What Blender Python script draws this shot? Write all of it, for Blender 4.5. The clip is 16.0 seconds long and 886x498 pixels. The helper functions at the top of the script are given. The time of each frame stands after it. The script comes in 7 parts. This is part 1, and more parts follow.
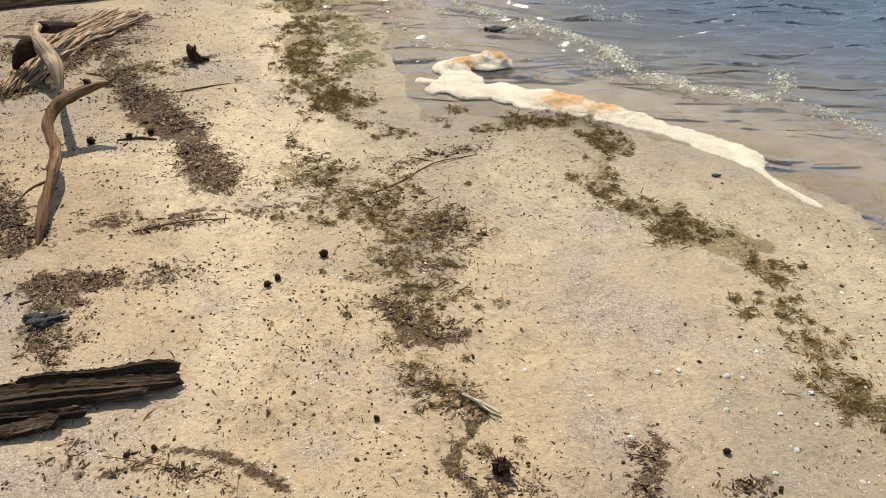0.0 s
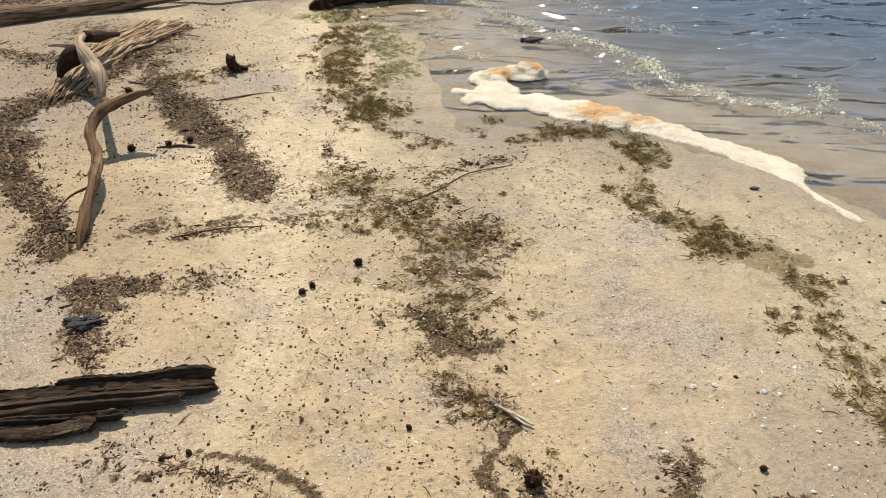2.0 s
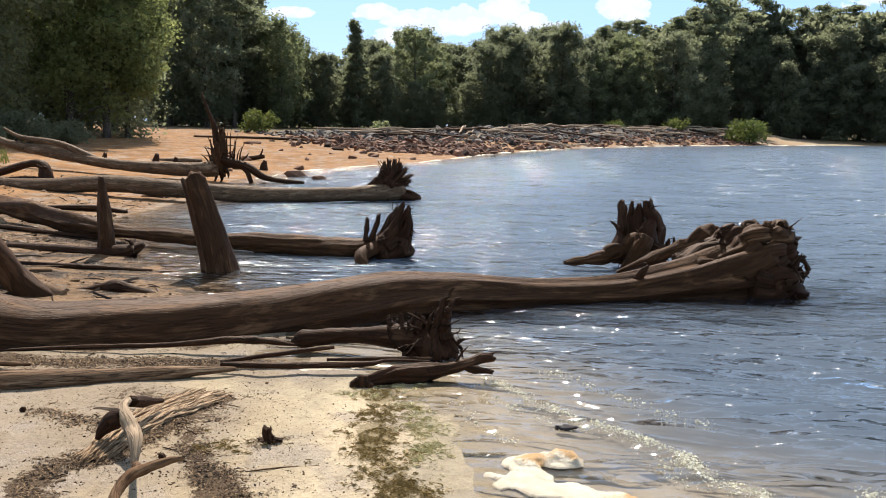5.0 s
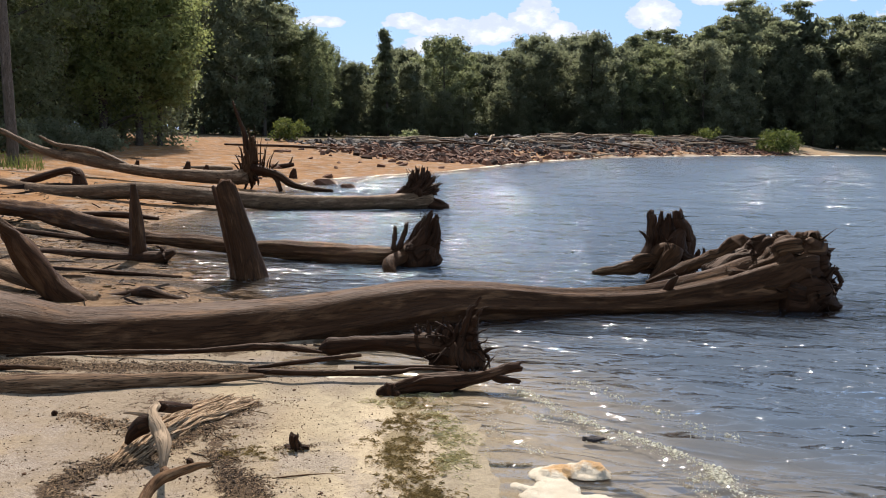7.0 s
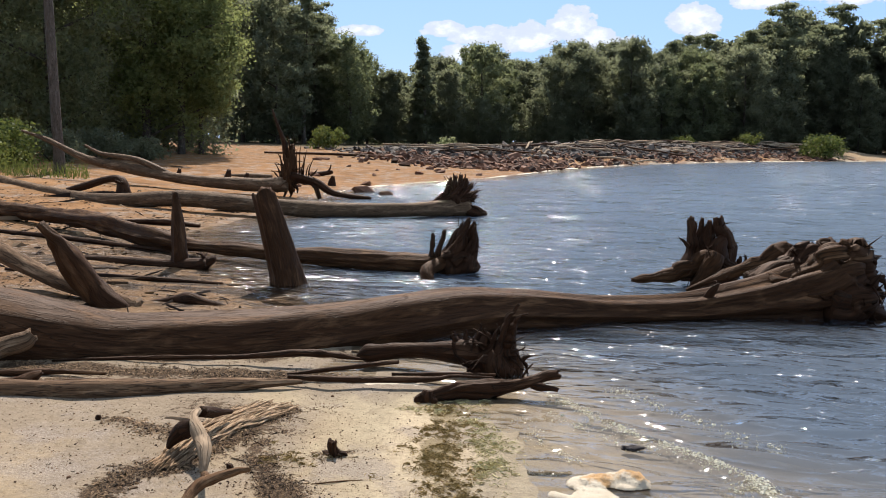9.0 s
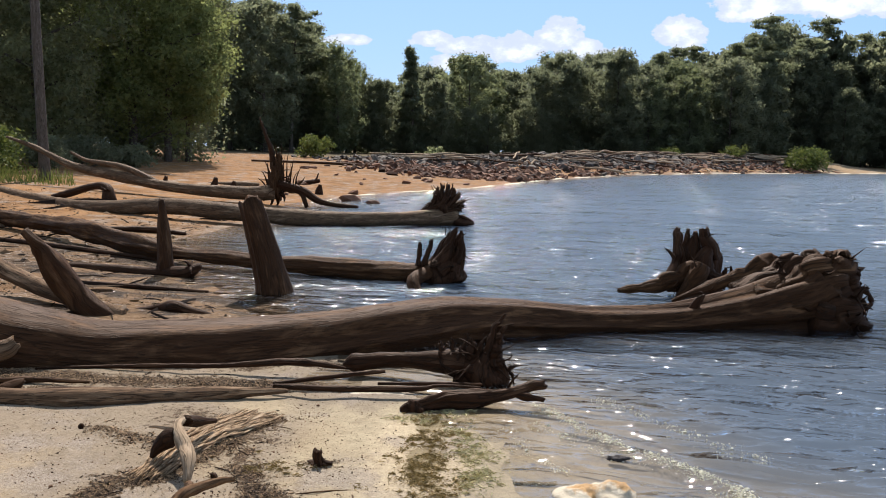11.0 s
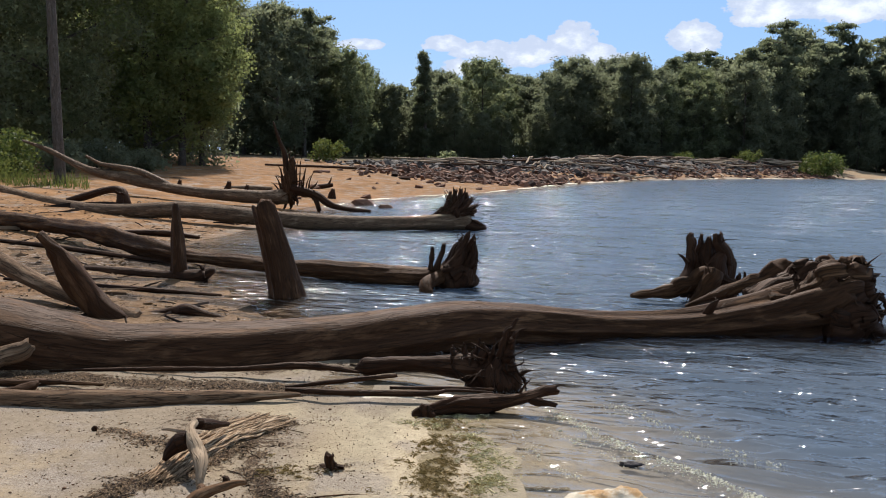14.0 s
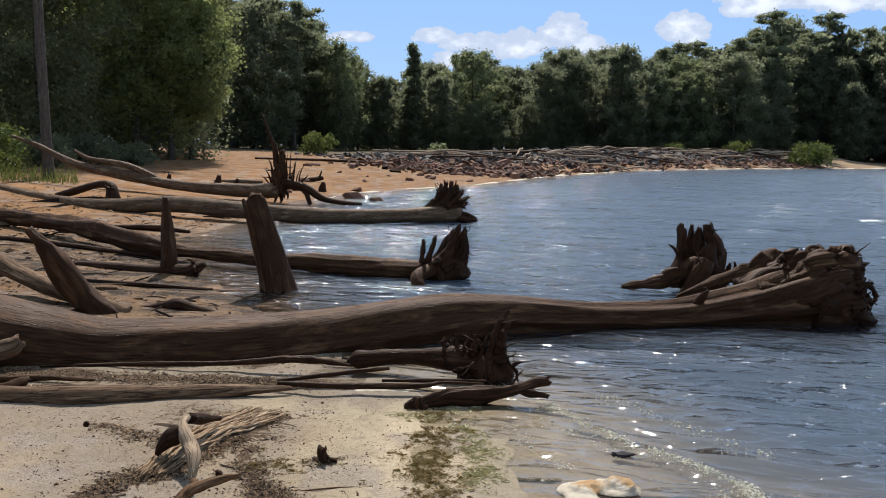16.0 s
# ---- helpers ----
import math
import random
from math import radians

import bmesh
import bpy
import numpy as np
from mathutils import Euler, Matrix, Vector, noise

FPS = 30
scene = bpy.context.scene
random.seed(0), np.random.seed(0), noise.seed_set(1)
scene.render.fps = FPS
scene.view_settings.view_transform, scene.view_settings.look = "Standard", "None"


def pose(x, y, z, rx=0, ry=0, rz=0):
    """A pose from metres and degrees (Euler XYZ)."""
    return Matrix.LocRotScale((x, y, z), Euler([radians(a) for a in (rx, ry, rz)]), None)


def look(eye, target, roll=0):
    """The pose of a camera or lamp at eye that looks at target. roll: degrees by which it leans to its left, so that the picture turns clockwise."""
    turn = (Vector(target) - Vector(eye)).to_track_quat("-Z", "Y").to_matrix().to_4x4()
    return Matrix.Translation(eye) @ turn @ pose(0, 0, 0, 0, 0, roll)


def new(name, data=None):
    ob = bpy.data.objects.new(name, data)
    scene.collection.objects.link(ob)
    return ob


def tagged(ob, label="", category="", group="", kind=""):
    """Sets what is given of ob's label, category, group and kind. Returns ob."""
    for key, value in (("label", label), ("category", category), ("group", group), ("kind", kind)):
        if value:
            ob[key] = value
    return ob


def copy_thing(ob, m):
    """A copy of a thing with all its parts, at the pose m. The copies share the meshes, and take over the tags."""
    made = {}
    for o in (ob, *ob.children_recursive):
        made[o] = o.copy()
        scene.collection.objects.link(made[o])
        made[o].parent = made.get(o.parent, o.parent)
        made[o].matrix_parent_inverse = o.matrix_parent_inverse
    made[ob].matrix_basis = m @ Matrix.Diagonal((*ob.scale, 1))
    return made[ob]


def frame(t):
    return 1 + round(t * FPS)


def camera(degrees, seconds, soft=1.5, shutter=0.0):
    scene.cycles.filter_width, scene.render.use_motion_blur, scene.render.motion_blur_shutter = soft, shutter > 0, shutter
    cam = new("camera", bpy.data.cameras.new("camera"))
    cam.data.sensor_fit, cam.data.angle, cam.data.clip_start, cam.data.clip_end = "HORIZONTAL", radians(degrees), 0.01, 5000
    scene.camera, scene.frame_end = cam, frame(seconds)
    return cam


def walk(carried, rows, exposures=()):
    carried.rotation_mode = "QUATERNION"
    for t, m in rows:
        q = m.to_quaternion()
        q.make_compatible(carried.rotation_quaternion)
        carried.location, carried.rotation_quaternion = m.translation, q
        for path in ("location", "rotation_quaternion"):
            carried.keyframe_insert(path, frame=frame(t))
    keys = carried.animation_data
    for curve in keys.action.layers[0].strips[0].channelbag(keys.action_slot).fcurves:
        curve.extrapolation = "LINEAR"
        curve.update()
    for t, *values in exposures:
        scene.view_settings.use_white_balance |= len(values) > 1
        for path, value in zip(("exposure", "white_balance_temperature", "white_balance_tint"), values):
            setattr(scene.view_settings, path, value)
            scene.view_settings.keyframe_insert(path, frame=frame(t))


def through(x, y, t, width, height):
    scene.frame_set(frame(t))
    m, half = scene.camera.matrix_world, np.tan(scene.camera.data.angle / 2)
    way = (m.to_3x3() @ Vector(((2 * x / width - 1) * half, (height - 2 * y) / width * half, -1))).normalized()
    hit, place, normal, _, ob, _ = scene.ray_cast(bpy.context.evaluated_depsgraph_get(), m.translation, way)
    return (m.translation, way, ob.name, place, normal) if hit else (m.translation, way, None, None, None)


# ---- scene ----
# ---------------------------------------------------------------- camera
cam = camera(54.04, 16.0, soft=1.0)
TURNS = [
    (0.0, 56.40, 0.66, -10.79), (0.5, 55.48, 0.93, -10.43), (1.0, 55.48, 1.03, -9.78), (1.5, 55.41, 1.18, -9.04),
    (2.0, 57.10, 1.22, -8.56), (2.5, 63.08, 1.00, -7.50), (3.0, 69.68, 0.60, -6.05), (3.5, 76.13, 0.52, -5.03),
    (4.0, 80.45, 0.14, -4.86), (4.2, 81.85, -0.21, -4.85)]
TURNS += [
    (6.3, 81.98, -1.09, -5.58), (6.5, 82.13, -0.99, -4.90), (7.0, 82.47, -1.03, -3.52), (7.5, 82.70, -0.73, -2.11),
    (8.0, 82.73, -0.44, -0.70), (8.5, 82.68, -0.53, -0.54), (9.0, 82.90, -0.73, -1.05), (9.5, 83.38, -0.95, -1.56)]
TURNS += [
    (12.0, 83.68, -1.18, -1.89), (12.5, 83.97, -1.16, -1.67), (13.0, 84.25, -1.27, -1.54), (13.5, 84.09, -1.26, -1.19),
    (14.0, 83.81, -1.28, -1.03), (14.5, 83.63, -1.11, -1.09), (15.0, 83.39, -0.99, -1.31), (15.5, 83.39, -0.88, -1.55),
    (16.0, 83.32, -0.91, -1.66)]
# the arms sway a little as the view is raised
SWAY = {2.0: (-0.004, 0.0, 0.0), 2.5: (-0.005, -0.007, 0.005), 3.0: (-0.004, -0.018, 0.010), 3.5: (0.0, -0.015, 0.0), 4.0: (0.0, -0.010, 0.0), 4.2: (0.0, -0.008, 0.0)}
walk(cam, [(t, pose(SWAY.get(t, (0, 0, 0))[0], SWAY.get(t, (0, 0, 0))[1], 1.6 + SWAY.get(t, (0, 0, 0))[2], rx, ry, rz)) for t, rx, ry, rz in TURNS],
     exposures=[(0.0, 0.46, 6350, 12), (2.0, 0.48, 6350, 12), (3.0, 0.71, 6350, 13), (3.6, 0.83, 6350, 13), (4.2, 0.88, 6300, 13), (6.3, 0.50, 6250, 16), (9.5, 0.47, 6200, 16), (12.0, 0.40, 6100, 15), (16.0, 0.18, 5950, 14)])

# ---------------------------------------------------------------- light
SUN_AZ, SUN_EL = -2.0, 50.0          # degrees clockwise from +y, and above the horizon
sun_data = bpy.data.lights.new("sun", "SUN")
sun_data.energy, sun_data.angle, sun_data.color = 5.2, radians(0.55), (1.0, 0.91, 0.77)
sun = new("sun", sun_data)
sun_dir = Vector((math.sin(radians(SUN_AZ)) * math.cos(radians(SUN_EL)),
                  math.cos(radians(SUN_AZ)) * math.cos(radians(SUN_EL)), math.sin(radians(SUN_EL))))
sun.matrix_world = look(sun_dir * 60, (0, 0, 0))


class Nodes:
    """Short hand for node trees."""

    def __init__(self, tree):
        self.tree = tree
        tree.nodes.clear()

    def add(self, kind, props=None, **inputs):
        n = self.tree.nodes.new(kind)
        for k, v in (props or {}).items():
            if k == "operation":
                n.operation = v
            elif k == "use_clamp":
                n.use_clamp = v
            elif k == "data_type":
                n.data_type = v
            elif k == "blend_type":
                n.blend_type = v
            elif k == "interpolation_type":
                n.interpolation_type = v
            elif k == "attribute_name":
                n.attribute_name = v
        for k, v in inputs.items():
            key = int(k[1:]) if k[0] == "i" and k[1:].isdigit() else k.replace("_", " ")
            if isinstance(v, bpy.types.NodeSocket):
                self.tree.links.new(v, n.inputs[key])
            else:
                n.inputs[key].default_value = v
        return n

    def math(self, op, a, b=0.0, c=0.0, clamp=False):
        n = self.add("ShaderNodeMath", {"operation": op, "use_clamp": clamp}, i0=a, i1=b, i2=c)
        return n.outputs[0]

    def mix(self, fac, a, b, blend="MIX"):
        n = self.add("ShaderNodeMix", {"data_type": "RGBA", "blend_type": blend}, i0=fac, i6=a, i7=b)
        return n.outputs[2]

    def ramp(self, fac, lo, hi, a=0.0, b=1.0):
        n = self.add("ShaderNodeMapRange", {"interpolation_type": "SMOOTHSTEP"}, i0=fac, i1=lo, i2=hi, i3=a, i4=b)
        return n.outputs[0]

    def noise(self, vec, scale, detail=4.0, rough=0.55, dist=0.0):
        n = self.add("ShaderNodeTexNoise", None, Vector=vec, Scale=scale, Detail=detail, Roughness=rough, Distortion=dist)
        return n.outputs[0]

    def stretch(self, vec, sx, sy, sz):
        return self.add("ShaderNodeVectorMath", {"operation": "MULTIPLY"}, i0=vec, i1=(sx, sy, sz)).outputs[0]


def rgb(r, g, b):
    return (r, g, b, 1.0)


world = bpy.data.worlds.new("sky")
scene.world = world
world.use_nodes = True
W = Nodes(world.node_tree)
sky = W.add("ShaderNodeTexSky")
sky.sky_type, sky.sun_disc = "NISHITA", False
sky.sun_elevation, sky.sun_rotation = radians(SUN_EL), radians(SUN_AZ % 360)
sky.altitude, sky.air_density, sky.dust_density, sky.ozone_density = 100.0, 1.0, 0.6, 1.4
dirv = W.add("ShaderNodeTexCoord").outputs["Generated"]
sep = W.add("ShaderNodeSeparateXYZ", None, i0=dirv)
flat = W.math("POWER", W.math("ADD", W.math("MULTIPLY", sep.outputs[0], sep.outputs[0]),
                              W.math("MULTIPLY", sep.outputs[1], sep.outputs[1])), 0.5)
el = W.math("ARCTAN2", sep.outputs[2], flat)
az = W.math("ARCTAN2", sep.outputs[0], sep.outputs[1])
# fair-weather cumulus: flat-based heaps low over the woods, and scattered ones above
ang = W.add("ShaderNodeCombineXYZ", None, i0=az, i1=W.math("MULTIPLY", el, 1.6), i2=0.3).outputs[0]
puff = W.noise(ang, 26.0, 8.0, 0.58)
heap = None
for a, e, sa, se in ((8.9, 7.4, 1.7, 1.35), (11.0, 6.3, 2.0, 0.95), (6.4, 6.7, 2.0, 1.0), (3.6, 6.8, 2.4, 0.75), (1.4, 7.1, 1.7, 0.5), (2.2, 5.7, 1.8, 0.5),
                     (16.7, 7.6, 1.5, 1.35), (20.6, 9.3, 2.4, 1.2), (25.5, 9.2, 4.2, 1.25), (-4.5, 6.9, 1.7, 0.36), (-12.3, 8.4, 1.2, 0.5), (33.0, 8.6, 4.0, 1.6), (-38.0, 9.0, 7.0, 2.0)):
    da = W.math("DIVIDE", W.math("SUBTRACT", az, radians(a)), radians(sa))
    de = W.math("DIVIDE", W.math("SUBTRACT", el, radians(e)), radians(se))
    q = W.math("SUBTRACT", 1.0, W.math("ADD", W.math("MULTIPLY", da, da), W.math("MULTIPLY", de, de)))
    heap = q if heap is None else W.math("MAXIMUM", heap, q)
body = W.math("ADD", W.math("MULTIPLY", W.math("MAXIMUM", heap, -1.5), 0.40), W.math("MULTIPLY", W.math("SUBTRACT", puff, 0.5), 1.7))
high = W.ramp(W.noise(dirv, 3.0, 7.0, 0.6), 0.56, 0.72)
high = W.math("MULTIPLY", high, W.ramp(el, radians(13), radians(22)))
cover = W.math("MAXIMUM", W.ramp(body, 0.0, 0.07), W.math("MULTIPLY", high, 0.8))
shade = W.ramp(W.math("ADD", body, W.math("MULTIPLY", W.math("SUBTRACT", puff, 0.5), 0.8)), 0.1, 0.75)
cloud = W.mix(shade, rgb(3.9, 4.4, 5.1), rgb(6.3, 6.55, 6.6))
blue = W.mix(0.8, sky.outputs[0], rgb(1.70, 3.0, 5.0))
blue = W.mix(W.ramp(el, radians(10), radians(24)), blue, rgb(2.9, 3.6, 4.4))
blue = W.mix(W.ramp(el, radians(28), radians(62)), blue, rgb(1.45, 1.75, 2.1))
sky_col = W.mix(cover, blue, cloud)
W.add("ShaderNodeOutputWorld", None, Surface=W.add("ShaderNodeBackground", None, Color=sky_col, Strength=0.138).outputs[0])

# ---------------------------------------------------------------- materials
def material(name):
    m = bpy.data.materials.new(name)
    m.use_nodes = True
    return m, Nodes(m.node_tree)


def finish(n, shader):
    n.add("ShaderNodeOutputMaterial", None, Surface=shader)


def wood(name, dark, mid, pale, rough=0.85, grain=1.0, worn=0.5, cracks=0.75, sheen=0.18):
    """Weathered wood: fibres along u, cracks, stains and bleached patches."""
    m, n = material(name)
    uv = n.add("ShaderNodeTexCoord").outputs["UV"]
    obj = n.add("ShaderNodeTexCoord").outputs["Object"]
    fibre = n.noise(n.stretch(uv, 5.0 * grain, 75.0 * grain, 1), 1.0, 6.0, 0.65, 0.4)
    crack = n.noise(n.stretch(uv, 2.2 * grain, 30.0 * grain, 1), 1.0, 3.0, 0.5, 1.2)
    stain = n.noise(n.stretch(uv, 2.2 * grain, 9.0 * grain, 1), 1.0, 6.0, 0.65, 0.6)
    col = n.mix(n.ramp(fibre, 0.2, 0.75), dark, mid)
    col = n.mix(n.math("MULTIPLY", n.ramp(stain, 0.48, 0.72), worn), col, pale)
    slit = n.ramp(n.math("ABSOLUTE", n.math("SUBTRACT", crack, 0.5)), 0.0, 0.035)
    col = n.mix(slit, n.mix(cracks, col, rgb(0.012, 0.009, 0.007)), col)
    h = n.math("ADD", n.math("MULTIPLY", fibre, 0.5), n.math("MULTIPLY", slit, 0.6))
    bump = n.add("ShaderNodeBump", None, Strength=0.8, Distance=0.012, Height=h)
    b = n.add("ShaderNodeBsdfPrincipled", None, Base_Color=col, Roughness=n.ramp(stain, 0.3, 0.7, rough - 0.12, rough), Specular_IOR_Level=sheen, Specular_Tint=rgb(1.0, 0.72, 0.48),
              Normal=bump.outputs[0])
    finish(n, b.outputs[0])
    return m


M_DRIFT = wood("grey_driftwood", rgb(0.024, 0.0105, 0.0052), rgb(0.064, 0.0295, 0.0140), rgb(0.23, 0.126, 0.062), rough=0.72, worn=0.55, cracks=0.5, sheen=0.20)
M_BROWN = wood("brown_driftwood", rgb(0.019, 0.0085, 0.0040), rgb(0.074, 0.034, 0.015), rgb(0.21, 0.116, 0.056), rough=0.72, worn=0.65, sheen=0.16)
M_DARK = wood("dark_wet_wood", rgb(0.014, 0.0060, 0.0033), rgb(0.050, 0.0218, 0.0112), rgb(0.12, 0.066, 0.035), rough=0.70, worn=0.45, sheen=0.16)
M_PALE = wood("pale_bleached_wood", rgb(0.25, 0.18, 0.115), rgb(0.38, 0.285, 0.19), rgb(0.58, 0.475, 0.345), grain=1.5, worn=0.8, cracks=0.3)
M_STICK = wood("brown_stick", rgb(0.062, 0.031, 0.015), rgb(0.15, 0.083, 0.042), rgb(0.40, 0.275, 0.165), grain=1.6, worn=0.6, cracks=0.35)
M_BLACK = wood("charred_looking_wood", rgb(0.010, 0.007, 0.005), rgb(0.055, 0.036, 0.024), rgb(0.22, 0.16, 0.10), grain=2.5, worn=0.6)
M_GREY = wood("silver_driftwood", rgb(0.046, 0.026, 0.014), rgb(0.175, 0.106, 0.060), rgb(0.41, 0.285, 0.175), worn=0.7)
M_TAN = wood("sunlit_tan_wood", rgb(0.052, 0.031, 0.018), rgb(0.150, 0.096, 0.056), rgb(0.33, 0.235, 0.150), rough=0.74, worn=0.7, sheen=0.2)
M_STRAW = wood("bleached_straw", rgb(0.42, 0.35, 0.24), rgb(0.60, 0.52, 0.39), rgb(0.80, 0.74, 0.62), grain=2.0, cracks=0.1)
M_BARK = wood("grey_bark", rgb(0.05, 0.042, 0.034), rgb(0.13, 0.11, 0.09), rgb(0.24, 0.21, 0.18), worn=0.5)
M_FIBRE = wood("shredded_bark", rgb(0.20, 0.125, 0.07), rgb(0.50, 0.355, 0.22), rgb(0.68, 0.53, 0.36), grain=3.0, worn=0.6)


def leaf(name, deep, light, through=0.35, rough=0.6, low=0.2):
    m, n = material(name)
    isl = n.add("ShaderNodeNewGeometry").outputs["Random Per Island"]
    one = n.add("ShaderNodeObjectInfo").outputs["Random"]
    obj = n.add("ShaderNodeTexCoord").outputs["Object"]
    big = n.noise(obj, 0.6, 3.0)
    f = n.math("ADD", n.math("MULTIPLY", isl, 0.45), n.math("ADD", n.math("MULTIPLY", big, 0.5), n.math("MULTIPLY", one, 0.25)))
    col = n.mix(n.ramp(f, low, 0.95), deep, light)
    d = n.add("ShaderNodeBsdfPrincipled", None, Base_Color=col, Roughness=rough, Specular_IOR_Level=0.22)
    t = n.add("ShaderNodeBsdfTranslucent", None, Color=n.mix(0.22, col, rgb(0.19, 0.22, 0.05)))
    s = n.add("ShaderNodeMixShader", None, i0=through, i1=d.outputs[0], i2=t.outputs[0])
    finish(n, s.outputs[0])
    return m


M_LEAF = leaf("broad_leaves", rgb(0.145, 0.162, 0.115), rgb(0.245, 0.262, 0.175), 0.78)
# lighter copy for trees in the sun: the sunlight is put into the colour
M_LEAF_SUN = leaf("sunlit_green_leaves", rgb(0.15, 0.18, 0.075), rgb(0.30, 0.335, 0.13), 0.72)
M_LEAF_NEAR = leaf("beach_wood_leaves", rgb(0.15, 0.165, 0.10), rgb(0.29, 0.305, 0.17), 0.78)
M_NEEDLE = leaf("needles", rgb(0.13, 0.15, 0.10), rgb(0.23, 0.25, 0.16), 0.76)
M_WILLOW = leaf("grey_green_leaves", rgb(0.13, 0.155, 0.085), rgb(0.26, 0.285, 0.16), 0.68)
M_GRASS = leaf("grass_blades", rgb(0.06, 0.09, 0.02), rgb(0.20, 0.22, 0.06), 0.35)
M_WEED = leaf("olive_water_weed", rgb(0.105, 0.070, 0.026), rgb(0.42, 0.30, 0.12), 0.12, 0.75)
M_ALGA = leaf("yellow_green_algae", rgb(0.20, 0.17, 0.055), rgb(0.58, 0.52, 0.28), 0.04, 0.6)
M_CHIP = leaf("brown_litter", rgb(0.018, 0.0095, 0.005), rgb(0.36, 0.24, 0.135), 0.05, 0.8, 0.5)


def ground_material():
    m, n = material("lake_sand")
    pos = n.add("ShaderNodeNewGeometry").outputs["Position"]
    sh = n.add("ShaderNodeAttribute", {"attribute_name": "shore"}).outputs["Fac"]
    lit = n.add("ShaderNodeAttribute", {"attribute_name": "litter"}).outputs["Fac"]
    red = n.add("ShaderNodeAttribute", {"attribute_name": "red"}).outputs["Fac"]
    soil = n.add("ShaderNodeAttribute", {"attribute_name": "soil"}).outputs["Fac"]
    big = n.noise(pos, 1.1, 6.0, 0.6, 0.5)
    mid = n.noise(pos, 6.0, 6.0, 0.65, 0.3)
    fine = n.noise(pos, 70.0, 4.0, 0.7)
    grit = n.noise(pos, 260.0, 2.0, 0.8)
    tan_ = n.mix(n.ramp(big, 0.32, 0.68), rgb(0.464, 0.357, 0.218), rgb(0.372, 0.289, 0.182))
    grey = n.mix(n.ramp(mid, 0.35, 0.65), rgb(0.378, 0.313, 0.208), rgb(0.48, 0.406, 0.27))
    near = n.math("ADD", sh, n.math("MULTIPLY", n.math("SUBTRACT", big, 0.5), 1.6))
    col = n.mix(n.ramp(near, 0.4, 1.7), grey, tan_)
    tone = n.add("ShaderNodeAttribute", {"attribute_name": "tone"}).outputs["Fac"]
    col = n.mix(n.ramp(n.math("ADD", tone, n.math("MULTIPLY", n.math("SUBTRACT", mid, 0.5), 0.9)), 0.1, 0.9, 0.0, 0.8), col, rgb(0.60, 0.49, 0.325))
    col = n.mix(n.ramp(n.math("ADD", tone, n.math("MULTIPLY", n.math("SUBTRACT", mid, 0.5), 0.9)), -1.0, -0.1, 0.8, 0.0), col, rgb(0.275, 0.223, 0.163))
    orange = n.mix(n.ramp(n.math("ADD", n.math("MULTIPLY", mid, 0.4), n.math("MULTIPLY", big, 0.6)), 0.38, 0.62), rgb(0.25, 0.124, 0.046), rgb(0.39, 0.206, 0.082))
    streak = n.ramp(n.noise(n.stretch(pos, 0.9, 1.1, 1), 1.0, 8.0, 0.72, 0.4), 0.46, 0.64)
    orange = n.mix(n.math("MULTIPLY", streak, 0.62), orange, rgb(0.10, 0.058, 0.028))
    col = n.mix(red, col, orange)
    dry = n.ramp(n.math("ADD", n.math("MULTIPLY", mid, 0.6), n.math("MULTIPLY", big, 0.4)), 0.47, 0.62)
    col = n.mix(n.math("MULTIPLY", dry, 0.28), col, rgb(0.22, 0.165, 0.115))
    # coarse grey gravel in patches, and fine dark mottling
    gravel = n.ramp(n.math("ADD", n.noise(pos, 1.7, 3.0, 0.6), n.math("MULTIPLY", n.noise(pos, 45.0, 3.0, 0.7), 0.25)), 0.62, 0.78)
    col = n.mix(n.math("MULTIPLY", gravel, 0.7), col, n.mix(n.ramp(n.noise(pos, 150.0, 2.0, 0.8), 0.35, 0.65), rgb(0.19, 0.15, 0.12), rgb(0.46, 0.40, 0.33)))
    mott = n.ramp(n.noise(pos, 17.0, 8.0, 0.8, 0.6), 0.49, 0.68)
    col = n.mix(n.math("MULTIPLY", mott, 0.55), col, rgb(0.16, 0.115, 0.072))
    speck = n.math("ADD", n.ramp(fine, 0.36, 0.62, 0.74, 0.91), n.ramp(grit, 0.3, 0.7, -0.07, 0.08))
    col = n.mix(1.0, col, n.add("ShaderNodeCombineXYZ", None, i0=speck, i1=speck, i2=speck).outputs[0], "MULTIPLY")
    # damp, rotten litter ground into the sand, and the shade painted with it
    rot = n.ramp(n.math("ADD", lit, n.math("MULTIPLY", n.math("SUBTRACT", n.noise(pos, 26.0, 8.0, 0.82, 0.4), 0.5), 3.6)), 0.50, 0.68)
    dirt = n.mix(n.ramp(n.noise(pos, 110.0, 5.0, 0.8), 0.40, 0.66), rgb(0.014, 0.008, 0.0045), rgb(0.15, 0.095, 0.052))
    col = n.mix(n.math("MULTIPLY", rot, 0.93), col, dirt)
    weed = n.add("ShaderNodeAttribute", {"attribute_name": "weed"}).outputs["Fac"]
    mat_ = n.ramp(n.math("ADD", weed, n.math("MULTIPLY", n.math("SUBTRACT", n.noise(pos, 28.0, 7.0, 0.75, 0.8), 0.5), 3.2)), 0.5, 0.74)
    col = n.mix(n.math("MULTIPLY", mat_, 0.62), col, n.mix(n.ramp(n.noise(pos, 120.0, 3.0, 0.7), 0.35, 0.65), rgb(0.045, 0.032, 0.012), rgb(0.185, 0.140, 0.052)))
    col = n.mix(soil, col, n.mix(mid, rgb(0.07, 0.055, 0.03), rgb(0.13, 0.10, 0.055)))
